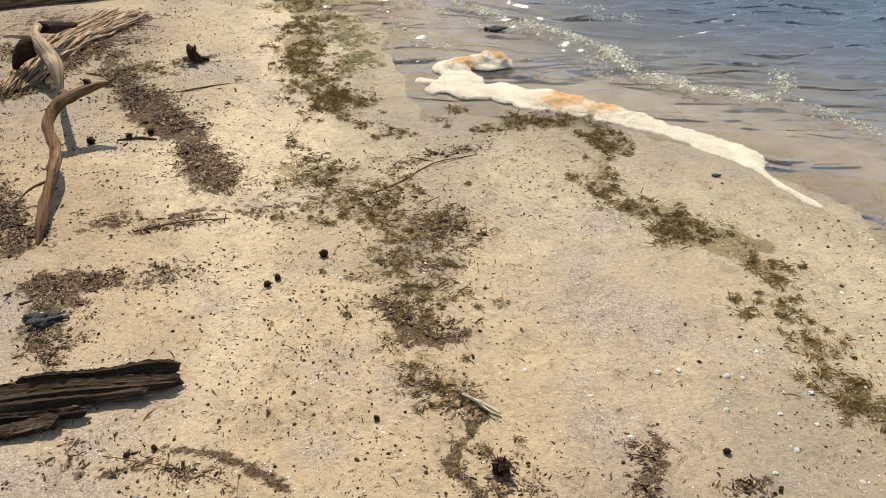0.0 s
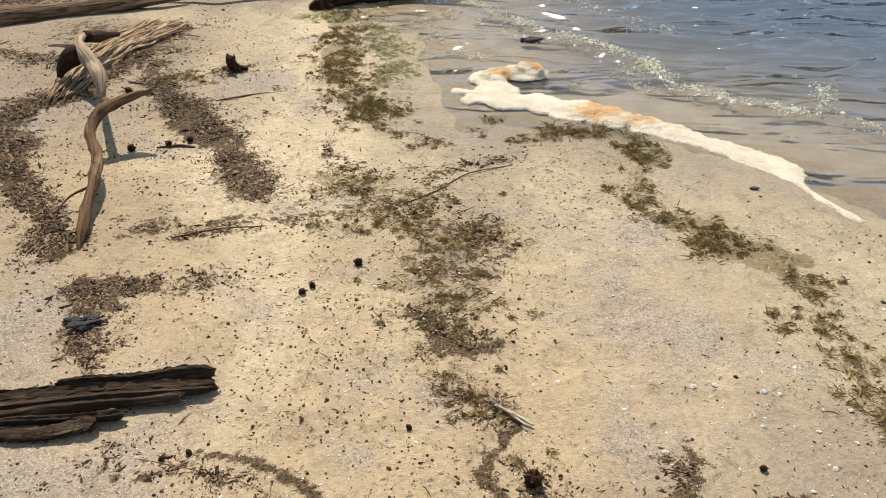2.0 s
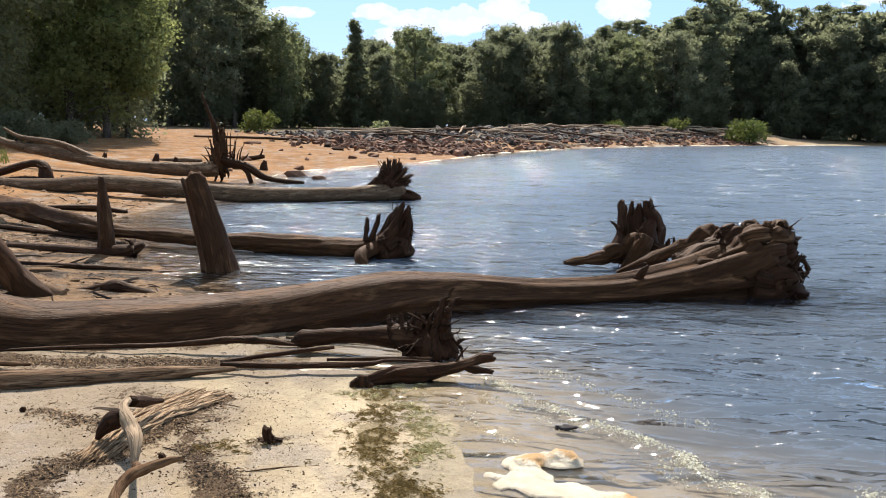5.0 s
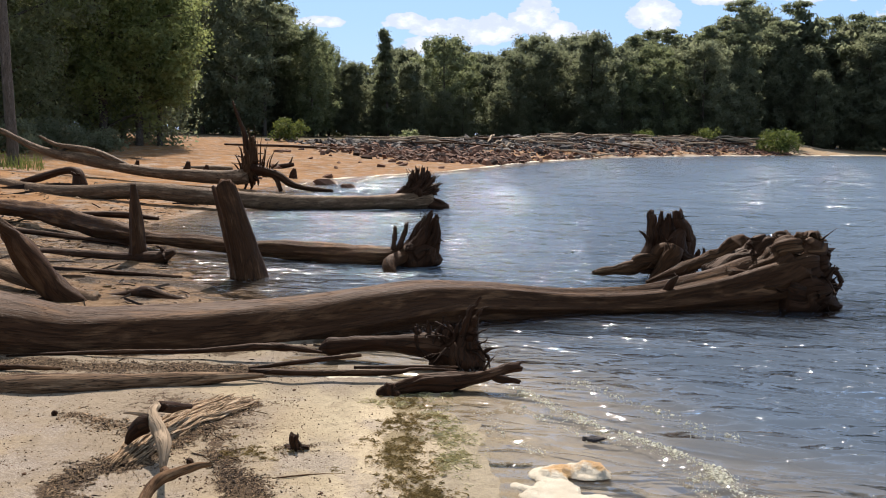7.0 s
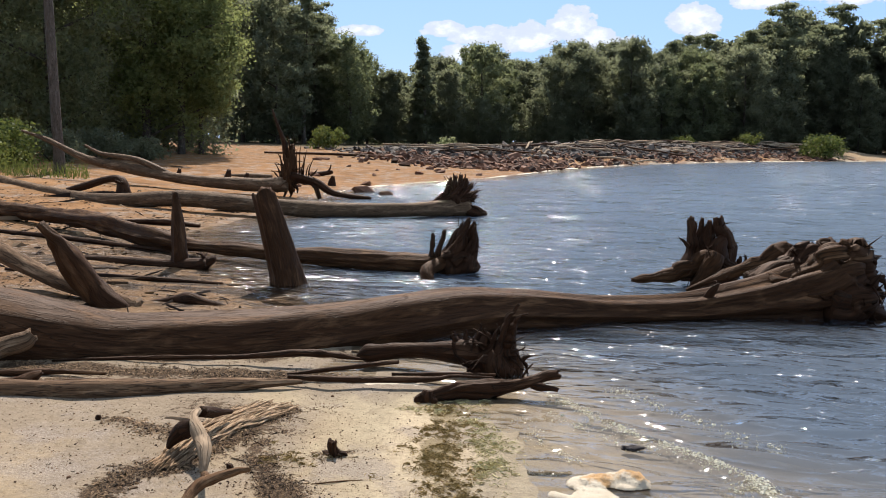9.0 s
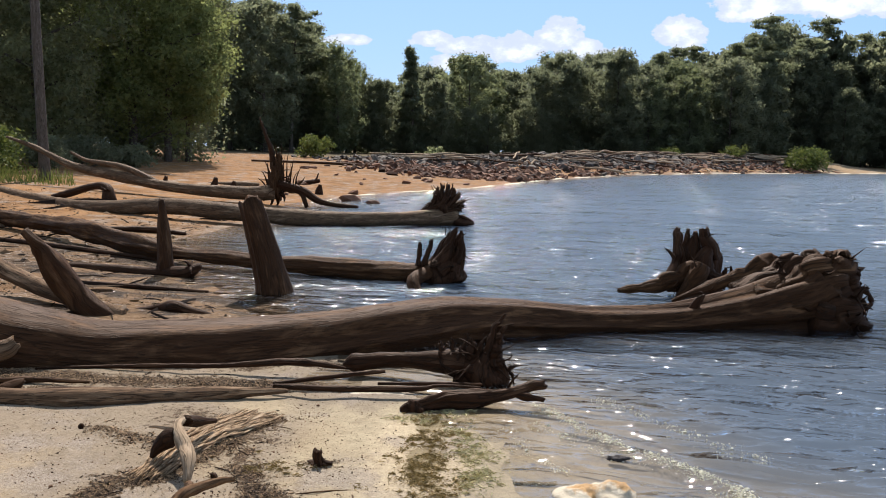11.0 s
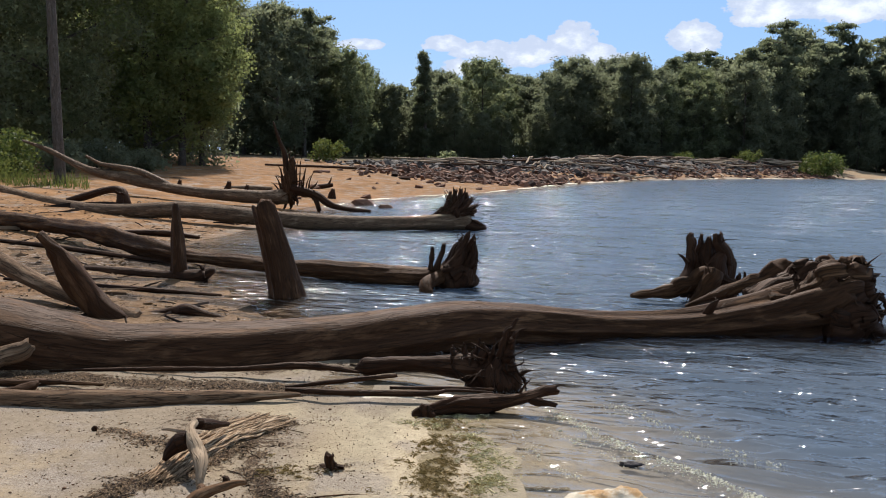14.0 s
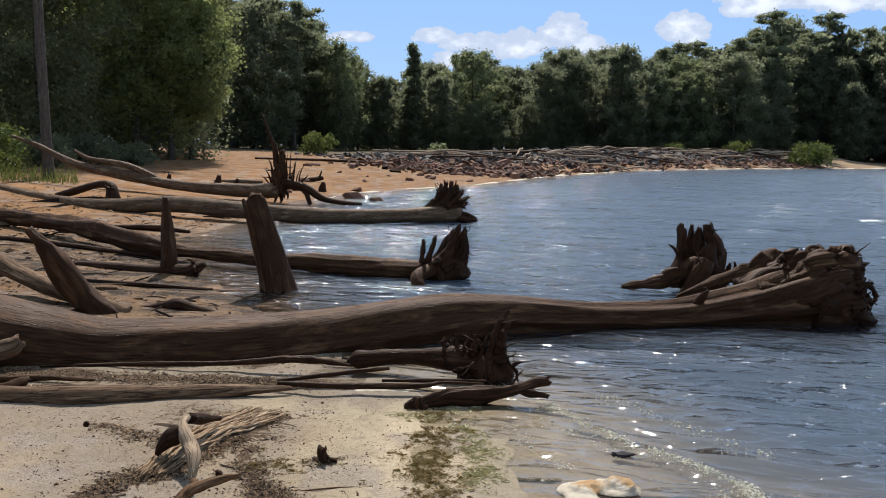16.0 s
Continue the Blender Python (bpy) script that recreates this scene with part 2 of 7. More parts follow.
    # the band that the waves keep wet, and the silt under water
    wet = n.ramp(n.math("ADD", sh, n.math("MULTIPLY", n.math("SUBTRACT", mid, 0.5), 0.35)), 0.02, 0.40, 1.0, 0.0)
    damp = n.add("ShaderNodeAttribute", {"attribute_name": "damp"}).outputs["Fac"]
    wet = n.math("MAXIMUM", wet, n.math("MINIMUM", damp, 1.0))
    col = n.mix(n.math("MULTIPLY", wet, 0.30), col, rgb(0.15, 0.12, 0.085))
    col = n.mix(n.math("MULTIPLY", n.math("MINIMUM", damp, 1.0), 0.72), col, rgb(0.190, 0.110, 0.048))
    ooze = n.ramp(n.noise(n.stretch(pos, 0.8, 1.3, 1), 1.3, 7.0, 0.66, 0.8), 0.46, 0.56)
    col = n.mix(n.math("MULTIPLY", n.math("MINIMUM", damp, 1.0), n.math("MULTIPLY", ooze, 0.9)), col, rgb(0.030, 0.018, 0.009))
    col = n.mix(n.ramp(sh, -0.5, -0.02, 0.75, 0.0), col, n.mix(red, n.mix(n.ramp(mid, 0.35, 0.65), rgb(0.35, 0.305, 0.245), rgb(0.44, 0.395, 0.325)), rgb(0.12, 0.078, 0.045)))
    deep = n.ramp(sh, -3.5, -0.6, 1.0, 0.0)
    col = n.mix(deep, col, n.mix(mid, rgb(0.055, 0.040, 0.022), rgb(0.11, 0.075, 0.04)))
    pool = n.math("MULTIPLY", n.math("MINIMUM", damp, 1.0), n.ramp(n.noise(n.stretch(pos, 0.6, 1.0, 1), 13.0, 5.0, 0.7, 0.4), 0.55, 0.60))
    churned = n.math("MULTIPLY", n.math("MINIMUM", damp, 1.0), n.math("MULTIPLY", n.noise(n.stretch(pos, 0.7, 1.0, 1), 9.0, 6.0, 0.7, 0.5), 5.0))
    h = n.math("ADD", n.math("ADD", n.math("MULTIPLY", fine, 0.18), churned), n.math("ADD", n.math("MULTIPLY", mid, 0.9), n.math("MULTIPLY", grit, 0.15)))
    bump = n.add("ShaderNodeBump", None, Strength=0.85, Distance=0.023, Height=h)
    b = n.add("ShaderNodeBsdfPrincipled", None, Base_Color=col, Roughness=n.math("SUBTRACT", 0.94, n.math("ADD", n.math("MULTIPLY", wet, 0.24), n.math("MULTIPLY", pool, 0.50))), Specular_IOR_Level=n.math("ADD", 0.12, n.math("MULTIPLY", pool, 0.85)),
              Normal=bump.outputs[0])
    finish(n, b.outputs[0])
    return m


def water_material():
    """Clear shallows over sand, murkier further out, with wind ripples at three scales."""
    m, n = material("lake_water")
    geo = n.add("ShaderNodeNewGeometry")
    pos, nrm = geo.outputs["Position"], geo.outputs["Normal"]
    off = n.add("ShaderNodeAttribute", {"attribute_name": "off"}).outputs["Fac"]
    lee = n.add("ShaderNodeAttribute", {"attribute_name": "lee"}).outputs["Fac"]
    peaty = n.add("ShaderNodeAttribute", {"attribute_name": "peaty"}).outputs["Fac"]
    calm = n.math("MAXIMUM", n.ramp(off, 0.0, 2.2, 0.24, 1.0), n.math("MULTIPLY", peaty, 0.7))

    def shift(vec, dx, dy):
        return n.add("ShaderNodeVectorMath", {"operation": "ADD"}, i0=vec, i1=(dx, dy, 0.0)).outputs[0]

    def crests(p):
        """Short steep wind waves: peaked crests over rounded troughs, and wavelets riding on them."""
        a = n.math("SUBTRACT", 1.0, n.math("ABSOLUTE", n.math("SUBTRACT", n.math("MULTIPLY", n.noise(n.stretch(p, 0.42, 1.25, 1), 1.5, 1.0, 0.5, 0.7), 2.0), 1.0)))
        b = n.math("SUBTRACT", 1.0, n.math("ABSOLUTE", n.math("SUBTRACT", n.math("MULTIPLY", n.noise(n.stretch(p, 0.50, 1.3, 1), 4.2, 1.0, 0.5, 0.6), 2.0), 1.0)))
        c = n.noise(n.stretch(p, 0.25, 1.0, 1), 0.55, 2.0, 0.6, 0.4)
        w = n.math("SUBTRACT", 1.0, n.math("ABSOLUTE", n.math("SUBTRACT", n.math("MULTIPLY", n.noise(n.stretch(p, 0.34, 1.2, 1), 0.85, 1.0, 0.5, 0.5), 2.0), 1.0)))
        a = n.math("ADD", a, n.math("MULTIPLY", n.math("MULTIPLY", w, 2.6), n.ramp(off, 3.0, 12.0)))
        return n.math("ADD", n.math("ADD", n.math("MULTIPLY", a, 0.15), n.math("MULTIPLY", c, 0.60)), n.math("MULTIPLY", b, 0.088))

    def slopes(scale, sx, sy, detail, amount):
        t = n.add("ShaderNodeTexNoise", None, Vector=n.stretch(pos, sx, sy, 1), Scale=scale, Detail=detail, Roughness=0.55, Distortion=0.5)
        c = n.add("ShaderNodeVectorMath", {"operation": "SUBTRACT"}, i0=t.outputs["Color"], i1=(0.5, 0.5, 0.5)).outputs[0]
        return n.stretch(c, 0.75 * amount, amount, 0.0)

    step = 0.02
    turned = n.add("ShaderNodeVectorRotate", None, Vector=pos, Axis=(0, 0, 1), Angle=0.20).outputs[0]
    h0, hx, hy = crests(turned), crests(shift(turned, step, 0)), crests(shift(turned, 0, step))
    tilt = n.add("ShaderNodeCombineXYZ", None, i0=n.math("DIVIDE", n.math("SUBTRACT", h0, hx), step), i1=n.math("DIVIDE", n.math("SUBTRACT", h0, hy), step), i2=0.0).outputs[0]
    tilt = n.add("ShaderNodeVectorMath", {"operation": "ADD"}, i0=tilt, i1=n.add("ShaderNodeVectorMath", {"operation": "SCALE"}, i0=slopes(11.0, 0.6, 1.4, 2.0, 0.95), Scale=n.ramp(off, 4.0, 18.0, 1.0, 0.60)).outputs[0]).outputs[0]
    tilt = n.add("ShaderNodeVectorMath", {"operation": "ADD"}, i0=tilt, i1=n.add("ShaderNodeVectorMath", {"operation": "SCALE"}, i0=slopes(42.0, 0.8, 1.2, 2.0, 0.8), Scale=n.ramp(off, 4.0, 18.0, 1.0, 0.22)).outputs[0]).outputs[0]
    gust = n.noise(n.stretch(pos, 0.22, 1.0, 1), 0.17, 3.0, 0.6, 0.3)
    tilt = n.add("ShaderNodeVectorMath", {"operation": "ADD"}, i0=tilt, i1=n.add("ShaderNodeCombineXYZ", None, i0=0.0, i1=n.math("MULTIPLY", n.math("SUBTRACT", gust, 0.5), 1.1), i2=0.0).outputs[0]).outputs[0]
    peak = n.ramp(n.noise(n.stretch(pos, 0.7, 1.3, 1), 2.4, 2.0, 0.5, 0.3), 0.64, 0.80, 0.0, n.ramp(off, 6.0, 14.0, 1.0, 0.4))
    lean = n.math("MULTIPLY", n.math("MULTIPLY", peak, -1.1), n.ramp(n.noise(pos, 0.9, 1.0), 0.35, 0.6))
    tilt = n.add("ShaderNodeVectorMath", {"operation": "ADD"}, i0=tilt, i1=n.add("ShaderNodeCombineXYZ", None, i0=lean, i1=n.math("MULTIPLY", peak, -0.75), i2=0.0).outputs[0]).outputs[0]
    # single steep facets that catch the sun
    cell = n.add("ShaderNodeTexVoronoi", None, Vector=n.stretch(turned, 0.55, 0.8, 0.0), Scale=11.0).outputs["Color"]
    cut = n.add("ShaderNodeSeparateColor", None, i0=cell)
    some = n.math("MULTIPLY", n.math("MULTIPLY", n.math("GREATER_THAN", cut.outputs[2], n.ramp(off, 5.0, 15.0, 0.93, 0.84)), n.ramp(off, 0.4, 1.6)), n.ramp(n.noise(pos, 0.35, 3.0, 0.6), 0.40, 0.62, 0.25, 1.0))
    facet = n.add("ShaderNodeCombineXYZ", None, i0=n.math("MULTIPLY", some, n.math("SUBTRACT", n.math("MULTIPLY", cut.outputs[0], 0.52), 0.62)), i1=n.math("MULTIPLY", some, n.math("SUBTRACT", n.math("MULTIPLY", cut.outputs[1], 0.5), 0.55)), i2=0.0).outputs[0]
    tilt = n.add("ShaderNodeVectorMath", {"operation": "ADD"}, i0=tilt, i1=facet).outputs[0]
    wide = n.add("ShaderNodeSeparateColor", None, i0=n.add("ShaderNodeTexVoronoi", None, Vector=n.stretch(turned, 0.6, 0.8, 0.0), Scale=3.2).outputs["Color"])
    far_some = n.math("MULTIPLY", n.math("GREATER_THAN", wide.outputs[2], 0.76), n.ramp(off, 9.0, 15.0))
    tilt = n.add("ShaderNodeVectorMath", {"operation": "ADD"}, i0=tilt, i1=n.add("ShaderNodeCombineXYZ", None, i0=n.math("MULTIPLY", far_some, n.math("SUBTRACT", n.math("MULTIPLY", wide.outputs[0], 0.36), 0.60)), i1=n.math("MULTIPLY", far_some, n.math("SUBTRACT", n.math("MULTIPLY", wide.outputs[1], 0.24), 0.40)), i2=0.0).outputs[0]).outputs[0]
    # broad backs of waves that show the dark of the lake
    back = n.add("ShaderNodeSeparateColor", None, i0=n.add("ShaderNodeTexVoronoi", None, Vector=n.stretch(n.add("ShaderNodeVectorMath", {"operation": "ADD"}, i0=turned, i1=n.stretch(tilt, 0.25, 0.25, 0.0)).outputs[0], 0.30, 0.95, 0.0), Scale=2.6).outputs["Color"])
    dip = n.math("MULTIPLY", n.math("MULTIPLY", n.math("GREATER_THAN", back.outputs[1], 0.62), n.math("ADD", n.math("MULTIPLY", back.outputs[0], 0.30), 0.14)), n.ramp(off, 4.0, 11.0))
    tilt = n.add("ShaderNodeVectorMath", {"operation": "ADD"}, i0=tilt, i1=n.add("ShaderNodeCombineXYZ", None, i0=n.math("MULTIPLY", dip, 0.6), i1=n.math("MULTIPLY", dip, -1.0), i2=0.0).outputs[0]).outputs[0]
    # the ripples run ashore and are steeper on that side
    tilt = n.add("ShaderNodeVectorMath", {"operation": "ADD"}, i0=tilt, i1=n.add("ShaderNodeCombineXYZ", None, i0=-0.02, i1=n.ramp(off, 3.0, 16.0, -0.10, -0.055), i2=0.0).outputs[0]).outputs[0]
    tilt = n.add("ShaderNodeVectorMath", {"operation": "SCALE"}, i0=tilt, Scale=n.math("MULTIPLY", calm, n.math("SUBTRACT", 1.0, n.math("MULTIPLY", lee, 0.5)))).outputs[0]
    face = n.add("ShaderNodeVectorMath", {"operation": "ADD"}, i0=nrm, i1=tilt).outputs[0]
    face = n.add("ShaderNodeVectorMath", {"operation": "NORMALIZE"}, i0=face).outputs[0]
    fres = n.add("ShaderNodeFresnel", None, IOR=1.33, Normal=face).outputs[0]
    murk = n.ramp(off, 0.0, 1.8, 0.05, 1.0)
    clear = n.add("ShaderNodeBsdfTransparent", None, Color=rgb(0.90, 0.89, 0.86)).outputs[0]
    # further out the silt colour also carries the blue of the reflected sky
    silt_and_sky = n.add("ShaderNodeBsdfDiffuse", None, Color=n.mix(n.ramp(off, 0.2, 1.9), n.mix(peaty, rgb(0.225, 0.212, 0.190), rgb(0.085, 0.072, 0.056)), n.mix(n.ramp(off, 3.0, 14.0), rgb(0.078, 0.102, 0.134), rgb(0.105, 0.142, 0.188)))).outputs[0]
    under = n.add("ShaderNodeMixShader", None, i0=n.math("MULTIPLY", murk, n.math("SUBTRACT", 0.9, n.math("MULTIPLY", lee, 0.72))), i1=clear, i2=silt_and_sky).outputs[0]
    gloss = n.add("ShaderNodeBsdfGlossy", None, Color=rgb(1, 1, 1), Roughness=n.ramp(off, 8.0, 16.0, 0.06, 0.10), Normal=face).outputs[0]
    finish(n, n.add("ShaderNodeMixShader", None, i0=fres, i1=under, i2=gloss).outputs[0])
    return m


def stone(name, a, b, rough=0.85, scale=3.0):
    m, n = material(name)
    obj = n.add("ShaderNodeTexCoord").outputs["Object"]
    isl = n.add("ShaderNodeNewGeometry").outputs["Random Per Island"]
    t = n.noise(obj, scale, 6.0, 0.65)
    col = n.mix(n.ramp(n.math("ADD", n.math("MULTIPLY", t, 0.6), n.math("MULTIPLY", isl, 0.5)), 0.25, 0.8), a, b)
    bump = n.add("ShaderNodeBump", None, Strength=0.6, Distance=0.03, Height=n.noise(obj, scale * 6, 5.0, 0.6))
    finish(n, n.add("ShaderNodeBsdfPrincipled", None, Base_Color=col, Roughness=rough, Specular_IOR_Level=0.3, Normal=bump.outputs[0]).outputs[0])
    return m


def foam_material():
    m, n = material("lake_foam")
    pos = n.add("ShaderNodeNewGeometry").outputs["Position"]
    brown = n.add("ShaderNodeAttribute", {"attribute_name": "brown"}).outputs["Fac"]
    t = n.noise(pos, 26.0, 6.0, 0.7)
    f = n.ramp(n.math("ADD", brown, n.math("MULTIPLY", n.math("SUBTRACT", t, 0.5), 2.0)), 0.2, 0.95)
    col = n.mix(n.ramp(n.noise(pos, 9.0, 4.0), 0.35, 0.65), rgb(0.52, 0.45, 0.33), rgb(0.63, 0.56, 0.43))
    col = n.mix(f, col, n.mix(t, rgb(0.33, 0.155, 0.045), rgb(0.60, 0.40, 0.18)))
    bump = n.add("ShaderNodeBump", None, Strength=0.9, Distance=0.012, Height=n.noise(pos, 70.0, 6.0, 0.75))
    finish(n, n.add("ShaderNodeBsdfPrincipled", None, Base_Color=col, Roughness=0.8, Normal=bump.outputs[0]).outputs[0])
    return m


M_SAND = ground_material()
M_WATER = water_material()
M_FOAM = foam_material()
M_ROCK = stone("grey_riprap", rgb(0.016, 0.013, 0.011), rgb(0.15, 0.128, 0.108))
M_REDROCK = stone("rusty_stones", rgb(0.035, 0.018, 0.012), rgb(0.21, 0.105, 0.062))
M_BUBBLE = leaf("bubbles", rgb(0.74, 0.71, 0.56), rgb(0.95, 0.93, 0.84), 0.4, 0.1)
M_SHELL = stone("bleached_shell", rgb(0.50, 0.44, 0.36), rgb(0.78, 0.73, 0.65), 0.6, 40.0)
M_PEBBLE = stone("dark_pellets", rgb(0.022, 0.011, 0.006), rgb(0.16, 0.085, 0.045), 0.9, 40.0)
M_SLATE = stone("wet_dark_stone", rgb(0.010, 0.009, 0.010), rgb(0.055, 0.047, 0.047), 0.75, 30.0)

# ---------------------------------------------------------------- mesh helpers


def mesh_from(name, verts, faces, mat, uvs=None, smooth=False):
    """A mesh from arrays; uvs per vertex."""
    me = bpy.data.meshes.new(name)
    me.from_pydata([tuple(v) for v in np.asarray(verts, float).tolist()], [], [tuple(f) for f in faces])
    if uvs is not None:
        layer = me.uv_layers.new(name="UVMap")
        idx = np.empty(len(me.loops), dtype=np.int32)
        me.loops.foreach_get("vertex_index", idx)
        layer.data.foreach_set("uv", np.asarray(uvs, np.float32)[idx].ravel())
    if smooth:
        me.polygons.foreach_set("use_smooth", np.ones(len(me.polygons), dtype=bool))
    me.materials.append(mat)
    me.update()
    return me


def part(name, me, parent=None, label=""):
    """Links a mesh as one object, under a thing or a part if given."""
    ob = new(name, me)
    if parent is not None:
        ob.parent = parent
    if label:
        ob["label"] = label
    return ob


def thing(name, label, category, group="", at=(0, 0, 0)):
    ob = new(name)
    ob.location = at
    ob.empty_display_size = 0.1
    return tagged(ob, label, category, group)


def attribute(me, name, values):
    a = me.attributes.new(name, "FLOAT", "POINT")
    a.data.foreach_set("value", np.asarray(values, np.float32))


def fbm(x, y, seed=0, octaves=4):
    """Cheap smooth noise in about -1..1 for arrays, from turned sines."""
    r = np.random.default_rng(seed)
    out, amp, f = 0.0, 1.0, 1.0
    for _ in range(octaves):
        for _ in range(3):
            a, p, q = r.uniform(0, 6.283, 3)
            k = f * r.uniform(0.7, 1.4)
            out = out + amp / 2.2 * np.sin(k * (x * np.cos(a) + y * np.sin(a)) + p + 0.8 * np.sin(0.63 * k * (y * np.cos(a) - x * np.sin(a)) + q))
        amp, f = amp * 0.5, f * 2.03
    return out / 1.7


def smooth_path(pts, per=5):
    """Catmull-Rom through rows (x, y, z, r)."""
    p = np.asarray(pts, float)
    p = np.vstack([2 * p[0] - p[1], p, 2 * p[-1] - p[-2]])
    p[:, 3] = np.maximum(p[:, 3], 0.002)
    out = []
    for i in range(1, len(p) - 2):
        a, b, c, d = p[i - 1], p[i], p[i + 1], p[i + 2]
        for t in np.linspace(0, 1, per, endpoint=False):
            out.append(0.5 * (2 * b + (c - a) * t + (2 * a - 5 * b + 4 * c - d) * t * t + (3 * b - a - 3 * c + d) * t ** 3))
    out.append(p[-2])
    out = np.array(out)
    out[:, 3] = np.maximum(out[:, 3], 0.002)
    return out


def tube(name, pts, mat, seg=14, per=5, rough=0.08, seed=0, lobes=None, broken=0.0, squash=1.0, flute=0.0):
    """A tapered, knobbly limb along a path. lobes: (count, depth at start, depth at end). broken: jagged far end, in radii."""
    p = smooth_path(pts, per)
    n = len(p)
    c, r = p[:, :3], p[:, 3]
    tan_v = np.gradient(c, axis=0)
    tan_v /= np.linalg.norm(tan_v, axis=1)[:, None] + 1e-9
    ref = np.array([0.0, 0, 1]) if abs(tan_v[:, 2]).mean() < 0.8 else np.array([0.0, 1, 0])
    e1 = np.cross(tan_v, ref)
    e1 /= np.linalg.norm(e1, axis=1)[:, None] + 1e-9
    e2 = np.cross(e1, tan_v)
    along = np.concatenate([[0], np.cumsum(np.linalg.norm(np.diff(c, axis=0), axis=1))])
    th = np.linspace(0, 2 * np.pi, seg + 1)
    A, T = np.meshgrid(along, th, indexing="ij")
    Rm = r[:, None] * np.ones_like(T)
    mean_r = r.mean()
    k = 1.0 / max(mean_r, 1e-3)
    wob = fbm(A * k * 0.5 + seed * 3.1, np.sin(T) * 1.6 + seed, seed, 3) + fbm(A * k * 0.5, np.cos(T) * 1.6, seed + 5, 3)
    Rm = Rm * (1 + rough * wob)
    if lobes:
        cnt, d0, d1 = lobes
        f = np.linspace(0, 1, n)[:, None]
        Rm = Rm * (1 + (d0 + (d1 - d0) * f ** 2) * np.sin(cnt * T + 0.8 * np.sin(2 * T + seed) + 2 * f))
    if flute:
        Rm = Rm * (1 + flute * fbm(np.cos(T) * 7 + 0.25 * k * A, np.sin(T) * 7 - 0.2 * k * A, seed + 3, 3))
    Rm[:, -1] = Rm[:, 0]
    V = c[:, None, :] + Rm[..., None] * (np.cos(T)[..., None] * e1[:, None, :] + squash * np.sin(T)[..., None] * e2[:, None, :])
    if broken:
        jag = broken * r[-1] * (0.6 + fbm(np.cos(th) * 3, np.sin(th) * 3, seed + 9, 3))
        jag[-1] = jag[0]
        V[-1] += jag[:, None] * tan_v[-1]
    verts = V.reshape(-1, 3)
    uvs = np.stack([A, T / (2 * np.pi) * 2 * np.pi * mean_r], -1).reshape(-1, 2)
    i, j = np.meshgrid(np.arange(n - 1), np.arange(seg), indexing="ij")
    a = (i * (seg + 1) + j).ravel()
    faces = np.stack([a, a + 1, a + seg + 2, a + seg + 1], -1).tolist()
    m0 = len(verts)
    verts = np.vstack([verts, c[:1] - 0.15 * r[0] * tan_v[:1], c[-1:] + (0.1 - 0.6 * (broken > 0)) * r[-1] * tan_v[-1:]])
    uvs = np.vstack([uvs, uvs[:1] - 0.02, uvs[-1:] + 0.02])
    last = (n - 1) * (seg + 1)
    faces += [(m0, q + 1, q) for q in range(seg)] + [(m0 + 1, last + q, last + q + 1) for q in range(seg)]
    return mesh_from(name, verts, faces, mat, uvs, smooth=True)


def scatter(name, base_v, base_f, places, turns, scales, mat, smooth=False):
    """Many copies of one small shape, joined into one mesh. turns: 3x3 matrices; scales: per axis."""
    bv = np.asarray(base_v, float)
    v = np.einsum("nij,nvj->nvi", turns, bv[None] * scales[:, None, :]) + places[:, None, :]
    k = len(bv)
    f = []
    for face in base_f:
        f.append(np.asarray(face)[None] + (np.arange(len(places)) * k)[:, None])
    faces = [row for block in f for row in block.tolist()]
    return mesh_from(name, v.reshape(-1, 3), faces, mat, smooth=smooth)


def spins(rng, n, tilt=0.3):
    """Random turns about z, with some tilt."""
    a, b, c = rng.uniform(0, 6.283, n), rng.normal(0, tilt, n), rng.normal(0, tilt, n)
    ca, sa, cb, sb, cc, sc = np.cos(a), np.sin(a), np.cos(b), np.sin(b), np.cos(c), np.sin(c)
    z, o = np.zeros(n), np.ones(n)
    Rz = np.stack([np.stack([ca, -sa, z], -1), np.stack([sa, ca, z], -1), np.stack([z, z, o], -1)], 1)
    Rx = np.stack([np.stack([o, z, z], -1), np.stack([z, cb, -sb], -1), np.stack([z, sb, cb], -1)], 1)
    Ry = np.stack([np.stack([cc, z, sc], -1), np.stack([z, o, z], -1), np.stack([-sc, z, cc], -1)], 1)
    return Rz @ Rx @ Ry


G = (1 + 5 ** 0.5) / 2
ICO_V = np.array([(-1, G, 0), (1, G, 0), (-1, -G, 0), (1, -G, 0), (0, -1, G), (0, 1, G), (0, -1, -G), (0, 1, -G),
                  (G, 0, -1), (G, 0, 1), (-G, 0, -1), (-G, 0, 1)]) / 1.902
ICO_F = [(0, 11, 5), (0, 5, 1), (0, 1, 7), (0, 7, 10), (0, 10, 11), (1, 5, 9), (5, 11, 4), (11, 10, 2), (10, 7, 6), (7, 1, 8),
         (3, 9, 4), (3, 4, 2), (3, 2, 6), (3, 6, 8), (3, 8, 9), (4, 9, 5), (2, 4, 11), (6, 2, 10), (8, 6, 7), (9, 8, 1)]
CHIP_V = np.array([(-1, -0.6, 0), (1, -0.5, 0), (0.8, 0.6, 0), (-0.9, 0.5, 0), (-0.6, -0.3, 1), (0.7, -0.3, 1), (0.5, 0.3, 1), (-0.7, 0.3, 1)])
CHIP_F = [(3, 2, 1, 0), (4, 5, 6, 7), (0, 1, 5, 4), (1, 2, 6, 5), (2, 3, 7, 6), (3, 0, 4, 7)]
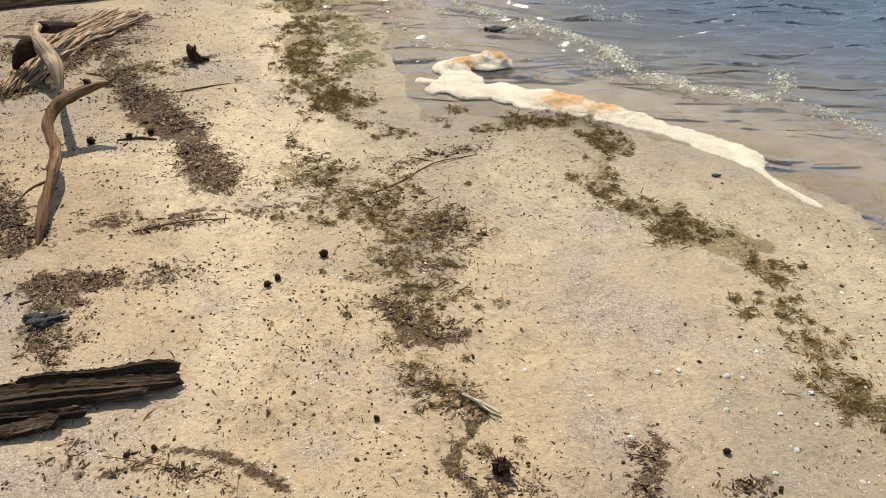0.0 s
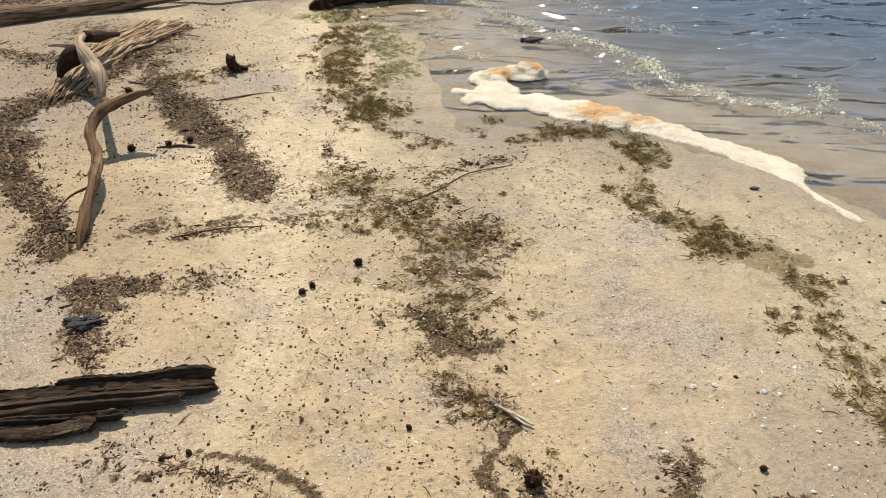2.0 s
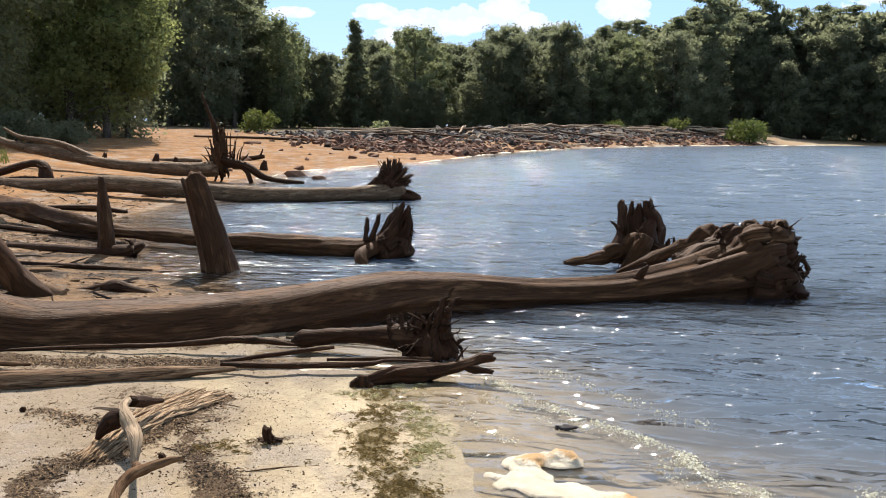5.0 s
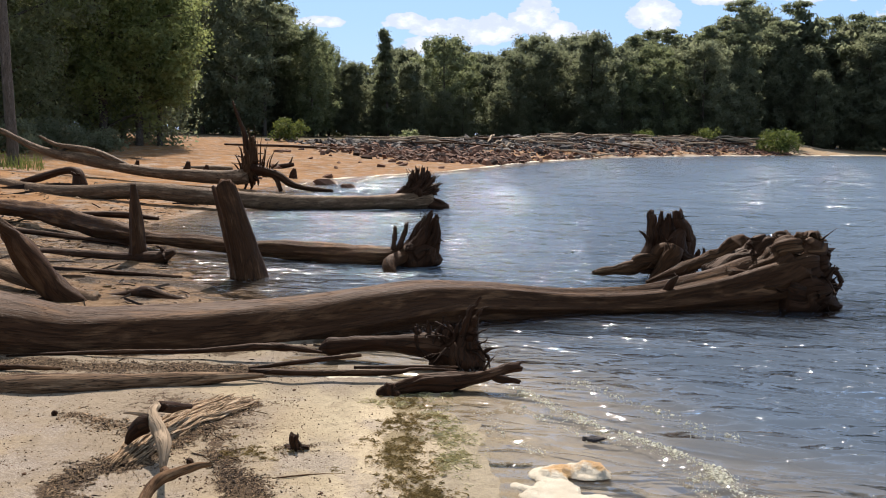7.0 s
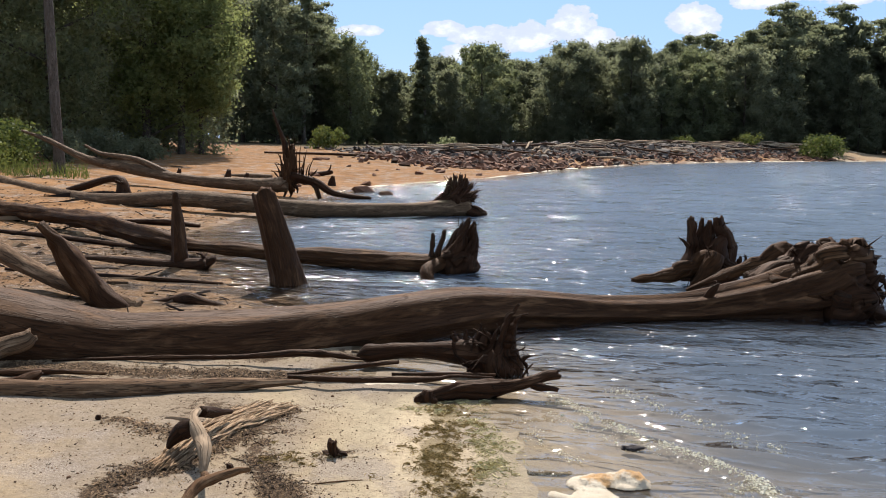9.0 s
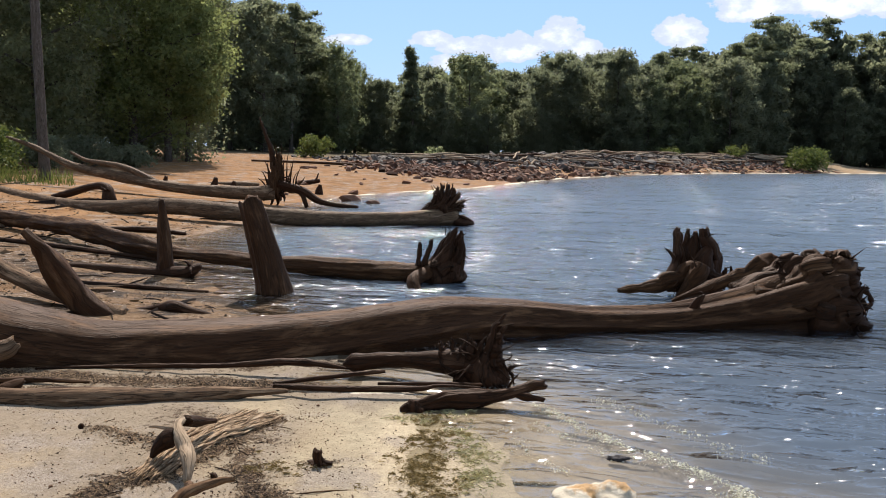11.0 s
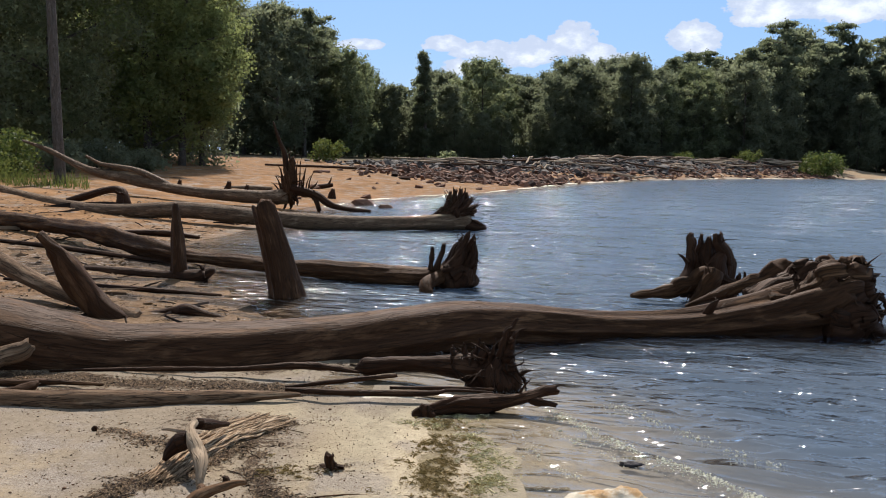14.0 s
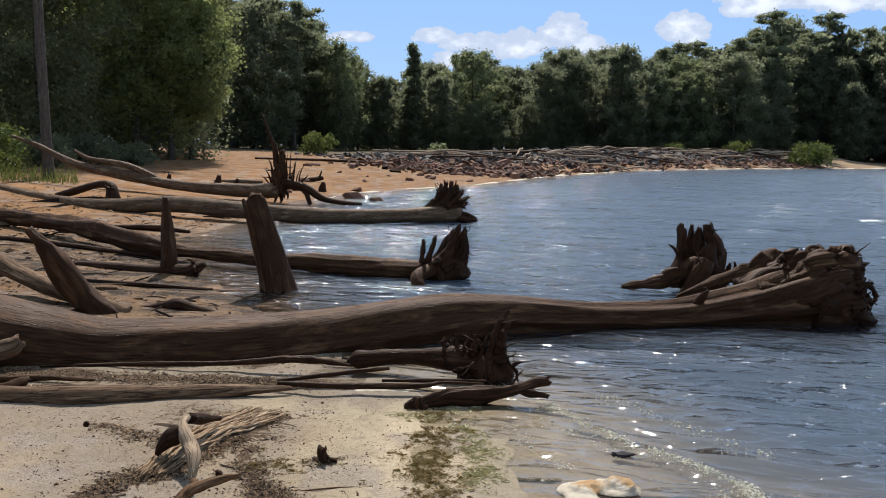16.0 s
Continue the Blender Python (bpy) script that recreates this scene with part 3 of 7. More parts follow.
STRAND_V = np.array([(-1, -0.5, 0), (-1, 0.5, 0), (-1, 0, 1), (-0.3, -0.3, 0.5), (-0.3, 0.9, 0.5), (-0.3, 0.3, 1.7), (0.4, -1.1, 0.4), (0.4, 0.1, 0.4),
                     (0.4, -0.5, 1.6), (1, 0.4, 0), (1, 0.9, 0), (1, 0.6, 0.6)])
STRAND_F = [(0, 2, 1)] + [(3 * i + a, 3 * i + b, 3 * i + 3 + b, 3 * i + 3 + a) for i in range(3) for a, b in ((0, 1), (1, 2), (2, 0))] + [(9, 10, 11)]
WISP_V = np.array([(-1, 0, 0), (-0.5, 0.45, 0.9), (-0.45, 0.15, 0.2), (0.15, 0.15, 1.2), (0.2, -0.2, 0.3), (0.75, -0.55, 0.5), (0.95, -0.9, 0.0)])
WISP_F = [(0, 2, 1), (1, 2, 4, 3), (3, 4, 5), (4, 6, 5)]
FLAKE_V = np.array([(-1, -0.4, 0), (0.9, -0.6, 0.1), (0.5, 0.7, 0), (-0.5, 0.5, 0.4), (0.1, 0, 1.0)])
FLAKE_F = [(0, 1, 4), (1, 2, 4), (2, 3, 4), (3, 0, 4)]
SEED_V = np.array([(1, 0, 0), (0, 1, 0), (-1, 0, 0), (0, -1, 0), (0.1, 0.1, 0.8), (0, 0, -0.6)])
SEED_F = [(0, 1, 4), (1, 2, 4), (2, 3, 4), (3, 0, 4), (1, 0, 5), (2, 1, 5), (3, 2, 5), (0, 3, 5)]
LEAF_V = np.array([(-0.55, 0.02, 0), (0.45, -0.36, 0.06), (0.5, 0.34, -0.05)])
LEAF_F = [(0, 1, 2)]

# ---------------------------------------------------------------- the lie of the land
SHORE = [(90, -400), (8, -8), (3.6, -1.0), (2.6, 1.0), (2.0, 2.2), (1.6, 2.75), (1.25, 3.1), (0.85, 3.38), (0.55, 3.35), (0.46, 3.8),
         (0.46, 4.4), (0.47, 4.85), (0.38, 5.3), (0.0, 5.5), (-0.4, 6.0), (-0.7, 6.9), (-1.7, 8.3), (-2.2, 9.6), (-2.9, 10.9)]
SHORE += [(-3.5, 12.6), (-4.0, 14.8), (-3.8, 17.0), (-3.4, 19.5), (-3.4, 23.5), (-2.5, 28.4), (-0.7, 32.6), (2.3, 37.2), (8.3, 52.0),
          (16.3, 66.9), (28.4, 80.0), (53.0, 96.0), (90, 108), (150, 112), (260, 90), (420, -60), (520, -400)]
SHORE = np.array(SHORE, float)
CREST = np.array([(-4.0, 60.0), (6.0, 63.0), (14.0, 73.0), (24.0, 85.0), (36.0, 95.0), (47.0, 101.0)])


# old footprints: x, y, radius
PRINTS = [(-0.17, 1.52, 0.05), (-0.10, 2.02, 0.045), (0.36, 2.28, 0.05), (-0.12, 1.72, 0.045), (-0.46, 2.45, 0.05), (-1.85, 4.25, 0.07), (-1.62, 4.20, 0.05),
          (-1.95, 4.55, 0.06), (0.55, 1.75, 0.05), (0.78, 1.95, 0.05), (-0.3, 1.28, 0.05), (0.9, 2.6, 0.05)]


def off_line(x, y, line):
    """Distance of points from an open polyline, and how far along the nearest stretch lies (0..1)."""
    best, where = np.full(x.shape, 1e9), np.zeros(x.shape)
    for i in range(len(line) - 1):
        ax, ay = line[i]
        dx, dy = line[i + 1] - line[i]
        t = np.clip(((x - ax) * dx + (y - ay) * dy) / (dx * dx + dy * dy), 0, 1)
        d = np.hypot(x - ax - t * dx, y - ay - t * dy)
        near = d < best
        best, where = np.where(near, d, best), np.where(near, (i + t) / (len(line) - 1), where)
    return best, where


def shore_distance(x, y):
    """Metres from the waterline: positive on land."""
    d, _ = off_line(x, y, SHORE)
    inside = np.zeros(x.shape, bool)
    n = len(SHORE)
    for i in range(n):
        (x1, y1), (x2, y2) = SHORE[i], SHORE[(i + 1) % n]
        if y1 != y2:
            inside ^= ((y1 > y) != (y2 > y)) & (x < (x2 - x1) * (y - y1) / (y2 - y1) + x1)
    d = np.where(inside, -d, d)
    return d + 0.05 * fbm(x * 4.0, y * 4.0, 3, 3) * np.clip(np.hypot(x, y) / 3, 0.3, 1.5)


def height(x, y):
    x, y = np.atleast_1d(np.asarray(x, float)), np.atleast_1d(np.asarray(y, float))
    d = shore_distance(x, y)
    land = 1.3 * (1 - np.exp(-(np.maximum(d, 0) / 18) ** 1.15))
    bed = -1.6 * (1 - np.exp(-(np.maximum(-d, 0) / 22) ** 1.1))
    z = np.where(d > 0, land, bed)
    c, u = off_line(x, y, CREST)
    z = z + np.clip(d / 2.0, 0, 1) * (0.15 + 0.95 * np.clip(u * 3.0, 0, 1)) * np.exp(-(c / 4.5) ** 2)
    rough = np.clip(d * 2 + 0.6, 0, 1)
    z = z + rough * (0.012 * fbm(x * 5, y * 5, 21, 3) + 0.016 * fbm(x * 1.9, y * 1.3, 24, 2) + 0.004 * fbm(x * 24, y * 24, 22, 3)) + np.clip(d / 8, 0, 1) * 0.05 * fbm(x * 0.7, y * 0.7, 23, 3)
    for px_, py_, pr_ in PRINTS:
        q = np.hypot(x - px_, (y - py_) * 0.8) / pr_
        z = z - 0.012 * np.exp(-q ** 4) + 0.004 * np.exp(-((q - 1.35) / 0.3) ** 2)
    return z


def H(x, y):
    return float(height(x, y)[0])


# ---------------------------------------------------------------- litter lines left by the waves, a few doubling as painted shade: path, half width, weight
WEED = [([(-0.03, 2.93), (0.21, 2.75), (0.34, 2.52), (0.47, 2.41)], 0.14, 0.55), ([(-0.75, 4.1), (-0.5, 4.0)], 0.09, 0.4), ([(0.14, 5.09), (0.11, 4.5), (0.05, 4.02), (0.16, 3.65), (0.24, 3.45)], 0.10, 1.0), ([(0.29, 3.24), (0.45, 3.23)], 0.05, 0.8),
        ([(0.62, 3.25), (0.69, 3.44), (0.75, 3.41)], 0.035, 0.6), ([(0.79, 3.21), (0.94, 3.26), (1.05, 3.19), (1.15, 3.12), (1.24, 3.03)], 0.055, 1.0), ([(1.14, 3.27), (1.20, 3.18), (1.25, 2.93)], 0.07, 1.0),
        ([(1.24, 3.03), (1.17, 2.84), (1.07, 2.65), (1.06, 2.52)], 0.05, 0.9), ([(1.06, 2.52), (1.13, 2.42), (1.23, 2.37), (1.23, 2.29), (1.33, 2.23), (1.47, 2.16)], 0.05, 1.0),
        ([(1.14, 2.28), (1.24, 2.21), (1.39, 2.12), (1.43, 2.0), (1.40, 1.91)], 0.04, 0.9), ([(1.27, 1.84), (1.35, 1.78), (1.33, 1.65), (1.29, 1.49), (1.33, 1.43), (1.38, 1.36)], 0.055, 1.0),
        ([(0.05, 2.83), (0.18, 2.52), (0.26, 2.26), (0.30, 2.04), (0.30, 1.88)], 0.10, 0.42), ([(0.19, 1.81), (0.30, 1.61), (0.35, 1.44)], 0.06, 0.4),
        ([(1.36, 1.30), (1.40, 1.15), (1.42, 0.95)], 0.05, 0.7)]
LITTER_AND_SHADE = [([(-0.86, 4.3), (-0.71, 3.84), (-0.49, 3.49), (-0.36, 3.09), (-0.29, 2.9)], 0.085, 1.2),
          ([(-0.03, 2.93), (0.21, 2.75), (0.34, 2.52), (0.47, 2.41)], 0.12, 0.5), ([(0.25, 2.29), (0.38, 2.21)], 0.06, 0.6),
          ([(0.21, 2.02), (0.29, 1.89), (0.39, 1.83)], 0.05, 0.8), ([(0.24, 1.69), (0.36, 1.5), (0.35, 1.39), (0.37, 1.26), (0.40, 1.1)], 0.055, 0.8),
          ([(-4.8, 9.3), (-3.6, 9.0), (-2.6, 9.3)], 0.2, 0.7), ([(-6.5, 12.6), (-4.6, 11.9), (-3.4, 11.2)], 0.25, 0.7), ([(-8.0, 17.0), (-6.0, 15.4), (-4.6, 14.6)], 0.3, 0.7),
          ([(0.72, 1.33), (0.64, 1.21), (0.6, 1.05)], 0.04, 0.8), ([(0.86, 1.17), (0.94, 1.17)], 0.035, 0.8)]
LITTER_AND_SHADE += [([(-0.52, 4.14), (-0.36, 4.16)], 0.05, 0.6), ([(-1.30, 3.86), (-1.34, 3.58), (-1.21, 3.14), (-1.02, 2.77), (-0.92, 2.53)], 0.075, 1.2), ([(-0.81, 2.27), (-0.66, 2.27), (-0.55, 2.29), (-0.42, 2.30)], 0.055, 1.25), ([(-0.80, 2.20), (-0.68, 2.17)], 0.07, 1.2),
           ([(-0.78, 2.15), (-0.72, 2.0), (-0.68, 1.88)], 0.055, 1.0), ([(-0.70, 2.66), (-0.59, 2.69)], 0.06, 0.7),
           ([(-0.56, 2.58), (-0.42, 2.62), (-0.27, 2.64), (0.0, 2.75)], 0.025, 0.7), ([(-0.60, 1.56), (-0.53, 1.58)], 0.03, 0.8),
           ([(-0.52, 1.53), (-0.37, 1.46), (-0.21, 1.36)], 0.022, 0.9), ([(0.34, 2.94), (0.54, 3.0), (0.73, 3.03)], 0.03, 0.6),
           # the line from x -2.7 mixes real litter with the trunk's painted shade
           ([(-0.06, 3.26), (0.13, 2.99)], 0.06, 0.5), ([(-1.3, 5.55), (-0.9, 5.6), (-0.4, 5.7)], 0.10, 0.6), ([(-2.7, 5.6), (-1.6, 5.62), (-0.7, 5.75)], 0.13, 1.1), ([(-2.6, 5.25), (-1.9, 5.35), (-1.2, 5.5)], 0.06, 0.7),
           # last two: the huge trunk's shade painted as litter, and dark bark-mat gaps
           ([(-1.7, 4.6), (-1.3, 4.35), (-0.95, 4.1)], 0.09, 0.75), ([(-3.2, 5.80), (-2.2, 5.95), (-1.3, 6.15), (-0.6, 6.35)], 0.15, 0.95), ([(-1.2, 3.85), (-1.0, 4.4), (-0.8, 4.9)], 0.13, 1.1)]


def weed_field(x, y):
    f = np.zeros(x.shape)
    x, y = x + 0.035 * fbm(x * 7, y * 7, 42, 3), y + 0.035 * fbm(x * 7, y * 7, 43, 3)
    for line, half, wt in WEED:
        d, _ = off_line(x, y, np.array(line))
        f = np.maximum(f, min(1.0, wt) * np.exp(-(d / (half * 1.05)) ** 4))
    return f * np.clip(0.85 + 0.6 * fbm(x * 6, y * 6, 44, 3), 0.1, 1.2)


def litter_and_shade_field(x, y):
    f = np.zeros(x.shape)
    wob = 1 + 0.7 * fbm(x * 5, y * 5, 41, 4)
    x, y = x + 0.09 * fbm(x * 7, y * 7, 45, 5), y + 0.09 * fbm(x * 7, y * 7, 46, 5)
    for line, half, wt in LITTER_AND_SHADE:
        d, _ = off_line(x, y, np.array(line))
        f = np.maximum(f, wt * np.exp(-(d / (0.9 * half * np.clip(wob, 0.3, 2.0))) ** 2))
    f = f * np.clip(1.0 + 0.5 * fbm(x * 8, y * 8, 47, 3), 0.35, 1.3)
    f = np.maximum(f, 0.62 * np.clip(fbm(x * 2.4 + y, y * 3.4 - 0.5 * x, 48, 4) * 1.5 - 0.45, 0, 1))
    return f


# ---------------------------------------------------------------- ground: one sheet to the horizon
def sheet(name, radii, angles, zfun, mat):
    Rr, Aa = np.meshgrid(radii, np.radians(angles), indexing="ij")
    x, y = (Rr * np.sin(Aa)).ravel() + 0.02, (Rr * np.cos(Aa)).ravel() - 0.03
    z = zfun(x, y)
    n, k = len(radii), len(angles)
    i, j = np.meshgrid(np.arange(n - 1), np.arange(k - 1), indexing="ij")
    a = (i * k + j).ravel()
    me = mesh_from(name, np.stack([x, y, z], -1), np.stack([a, a + 1, a + k + 1, a + k], -1).tolist(), mat, smooth=True)
    return me, x, y, z


def steps(a, b, ratio):
    return a * ratio ** np.arange(int(math.log(b / a) / math.log(ratio)) + 1)


radii = np.concatenate([[0.0005], steps(0.25, 9.9, 1.0125), steps(10, 42, 1.022), steps(44, 2500, 1.09)])
angles = np.concatenate([np.arange(-180, -42, 3.0), np.arange(-42, 46, 0.26), np.arange(46, 180.1, 3.0)])
angles[-1] = 180.0
me, gx, gy, gz = sheet("ground", radii, angles, height, M_SAND)
gd = shore_distance(gx, gy)
attribute(me, "shore", gd)
attribute(me, "weed", np.where(np.hypot(gx, gy) < 7, weed_field(gx, gy), 0))
attribute(me, "litter", np.where(np.hypot(gx, gy) < 22, litter_and_shade_field(gx, gy), 0))
pale = 0.5 * np.exp(-((gx - 0.05) / 0.45) ** 2 - ((gy - 4.3) / 0.95) ** 2) + 0.45 * np.exp(-((gx + 0.35) / 0.5) ** 2 - ((gy - 3.4) / 0.7) ** 2) + 0.45 * np.exp(-((gx + 0.22) / 0.36) ** 2 - ((gy - 1.7) / 0.7) ** 2) + 0.1 * np.exp(-((gx + 1.6) / 0.7) ** 2 - ((gy - 4.2) / 0.5) ** 2)
# damp patches, and the huge trunk's shade put into the tone at y 5.75
damp_and_shade = 1.2 * np.exp(-((gx + 2.1) / 0.9) ** 2 - ((gy - 4.72) / 0.25) ** 2) + 0.8 * np.exp(-((gx + 1.15) / 0.35) ** 2 - ((gy - 3.5) / 0.6) ** 2) + 0.7 * np.exp(-((gx + 0.75) / 0.2) ** 2 - ((gy - 4.2) / 0.5) ** 2) + 0.9 * np.exp(-((gx - 1.0) / 0.75) ** 2 - ((gy - 1.0) / 0.75) ** 2) + 0.5 * np.exp(-((gx + 0.75) / 0.3) ** 2 - ((gy - 1.35) / 0.3) ** 2) + 0.9 * np.exp(-((gx + 1.4) / 0.55) ** 2 - ((gy - 4.75) / 0.3) ** 2) + 1.0 * np.exp(-((gx + 1.6) / 1.5) ** 4 - ((gy - 5.75) / 0.42) ** 4) + 0.6 * np.exp(-((gx - 0.35) / 0.2) ** 2 - ((gy - 2.2) / 0.6) ** 2)
damp_and_shade = damp_and_shade + 0.65 * np.clip((gy - 3.2) / 0.6, 0, 1) * np.clip((0.1 - gx) / 0.4, 0, 1)
attribute(me, "tone", np.where(np.hypot(gx, gy) < 9, pale - damp_and_shade + 0.3 * fbm(gx * 2.5, gy * 2.5, 36, 3) + 0.7 * fbm(gx * 5.5 - 1.2 * gy, gy * 1.1 + 0.5 * gx, 37, 4), 0))
spit = np.exp(-((gx - 49) / 12) ** 2 - ((gy - 98) / 5) ** 2)
attribute(me, "red", (1 - 0.95 * np.clip(1.6 * spit, 0, 1)) * np.clip((gy - 6.4 + 1.2 * fbm(gx * 0.5, gy * 0.5, 31, 3)) / 2.5, 0, 1) * np.clip(gd / 0.3 + 4.0, 0, 1))
back = np.clip((gy - 0.35 * np.abs(gx + 8) - 66 + 4 * fbm(gx * 0.2, gy * 0.2, 32)) / 6, 0, 1) + np.clip((-gx - 13 - 0.12 * gy + 2 * fbm(gx * .3, gy * .3, 33)) / 4, 0, 1)
soil = np.clip(back, 0, 1) * np.clip((gd - 3) / 3, 0, 1) * np.clip((gy - 6) / 6, 0, 1)
attribute(me, "damp", np.clip(1.25 - gd / 3.6 + 0.5 * fbm(gx * 1.6, gy * 2.6, 35, 3), 0, 1) * np.clip((gy - 6.6) / 1.0, 0, 1) * np.clip((19 - gy) / 6, 0, 1))
attribute(me, "soil", np.clip(soil - 1.5 * spit, 0, 1))
tagged(part("ground", me), "tan lake sand, rusty further along, strewn with litter", "sand", kind="structure")

# ---------------------------------------------------------------- water
RIPPLES = [([(0.75, 5.55), (0.96, 5.0), (1.16, 4.60), (1.42, 4.22), (1.58, 3.95), (1.60, 3.68), (1.79, 3.43), (2.2, 3.15)], 0.018),
           ([(1.4, 5.6), (1.75, 5.0), (2.1, 4.5), (2.5, 4.1), (3.0, 3.6)], 0.014), ([(0.62, 5.2), (0.72, 4.6), (0.9, 4.25), (1.3, 3.8)], 0.007),
           ([(2.4, 6.2), (3.0, 5.4), (3.8, 4.6)], 0.016)]
RIPPLES = [(np.array(l), h) for l, h in RIPPLES]


def waves(x, y):
    off = np.clip(-shore_distance(x, y), 0, 30)
    a = np.clip(off / 2.8, 0.12, 1.0)
    z = a * (0.016 * fbm(x * 2.0 + 0.8 * y, y * 4.5 - x, 51, 3) + 0.006 * fbm(x * 9, y * 15, 52, 3))
    for line, h in RIPPLES:
        d, u = off_line(x, y, line)
        s = d + 0.05 * fbm(x * 3, y * 3, 53, 2)
        z = z + h * np.sin(np.clip(u, 0, 1) * np.pi) ** 0.5 * (np.exp(-(s / 0.075) ** 2) - 0.35 * np.exp(-((s - 0.16) / 0.1) ** 2)) * (0.75 + 0.5 * fbm(x * 4, y * 4, 54, 2))
    r = np.hypot(x, y)
    z = z * np.clip(1 - (r - 10) / 25, 0, 1)
    # longer waves on the open lake
    return z + 0.040 * np.clip((r - 9) / 7, 0, 1) * np.clip(off / 4, 0, 1) * np.clip((90 - r) / 40, 0, 1) * fbm(x * 1.1 + 0.4 * y, y * 3.1 - 0.3 * x, 55, 2)


w_radii = np.concatenate([steps(1.2, 2.4, 1.012), steps(2.42, 7.6, 1.0055), steps(7.65, 13.9, 1.011), steps(14, 80, 1.008), steps(81, 1200, 1.12)])
w_angles = np.concatenate([np.arange(-40, -14, 1.0), np.arange(-14, 46, 0.26), np.arange(46, 125, 4.0)])
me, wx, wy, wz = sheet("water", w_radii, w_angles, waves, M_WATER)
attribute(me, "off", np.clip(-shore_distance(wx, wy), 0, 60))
# smoother water in the shelter of the huge trunk
ld, _ = off_line(wx, wy, np.array([(0.8, 7.3), (2.4, 7.6), (4.4, 7.9)]))
attribute(me, "peaty", np.clip((wy - 6.3) / 1.5, 0, 1))
attribute(me, "lee", np.exp(-(ld / 0.75) ** 2))
tagged(part("lake_water", me), "rippled blue-grey lake water, clear and shallow over sand", "lake", kind="structure")


# ---------------------------------------------------------------- driftwood
def roots(parent, centre, axis, reach, count, seed, mat, thick=0.03, up=0.0, lift=0.3, name="root", inner=0.0, taper=0.86):
    """Crooked tapering roots that spread from a centre, mostly square to the axis."""
    r = np.random.default_rng(seed)
    axis = np.array(axis, float) / np.linalg.norm(axis)
    e1 = np.cross(axis, (0, 0, 1.0) if abs(axis[2]) < 0.9 else (1.0, 0, 0))
    e1 /= np.linalg.norm(e1)
    e2 = np.cross(e1, axis)
    for i in range(count):
        a = 6.283 * (i + r.uniform(-0.4, 0.4)) / count
        way = np.cos(a) * e1 + np.sin(a) * e2 + axis * r.uniform(-0.25, 0.7) * lift
        way = way + np.array((0, 0, up))
        way /= np.linalg.norm(way)
        ln = reach * r.uniform(0.55, 1.1)
        p, rows = np.array(centre, float) + way * reach * inner, []
        k = 5
        for s in range(k + 1):
            rows.append((*p, thick * r.uniform(0.8, 1.2) * (1 - taper * s / k)))
            way = way + r.normal(0, 0.26, 3)
            way /= np.linalg.norm(way)
            p = p + way * ln / k
        part(name, tube(name, rows, mat, 7, 3, 0.16, seed + i), parent)


def spikes(parent, ends, foot, tops, thick, seed, mat, name="root"):
    """Torn roots that stand up side by side between two ends (x, y); foot: their base height; tops: their heights."""
    r = np.random.default_rng(seed)
    (xa, ya), (xb, yb) = ends
    for i, top in enumerate(tops):
        u = (i + r.uniform(-0.3, 0.3)) / max(1, len(tops) - 1)
        x, y = xa + (xb - xa) * u, ya + (yb - ya) * u + r.normal(0, 0.4 * thick)
        out = (u - 0.5) * 0.5 * (top - foot) * abs(xb - xa) / max(0.2, top - foot) + r.normal(0, 0.25 * thick)
        w = thick * r.uniform(0.6, 1.3)
        rows = [(x, y, foot, w), (x + 0.15 * out, y, foot + 0.4 * (top - foot), w * 0.8), (x + 0.5 * out + r.normal(0, 0.5 * thick), y, foot + 0.75 * (top - foot), w * 0.5), (x + out, y, top, w * 0.18)]
        part(name, tube(name, [(*rel(parent, q[:3]), q[3]) for q in rows], mat, 8, 5, 0.25, seed + i, None, 0.6, 1.0, 0.12), parent)


def lump(name, centre, size, mat, seed, rough=0.25, rings=14, seg=20):
    """A knotty mass."""
    th, ph = np.meshgrid(np.linspace(0, np.pi, rings), np.linspace(0, 2 * np.pi, seg + 1), indexing="ij")
    d = np.stack([np.sin(th) * np.cos(ph), np.sin(th) * np.sin(ph), np.cos(th)], -1)
    f = 1 + rough * (fbm(d[..., 0] * 3 + d[..., 2] * 2, d[..., 1] * 3 - d[..., 2], seed, 4) + 0.5 * fbm(d[..., 0] * 9, d[..., 1] * 9 + 4 * d[..., 2], seed + 1, 2))
    f[:, -1] = f[:, 0]
    v = (d * f[..., None] * np.array(size) + np.array(centre)).reshape(-1, 3)
    i, j = np.meshgrid(np.arange(rings - 1), np.arange(seg), indexing="ij")
    a = (i * (seg + 1) + j).ravel()
    uv = np.stack([th * max(size), ph * max(size) * 0.5], -1).reshape(-1, 2)
    return mesh_from(name, v, np.stack([a, a + seg + 1, a + seg + 2, a + 1], -1).tolist(), mat, uv, smooth=True)


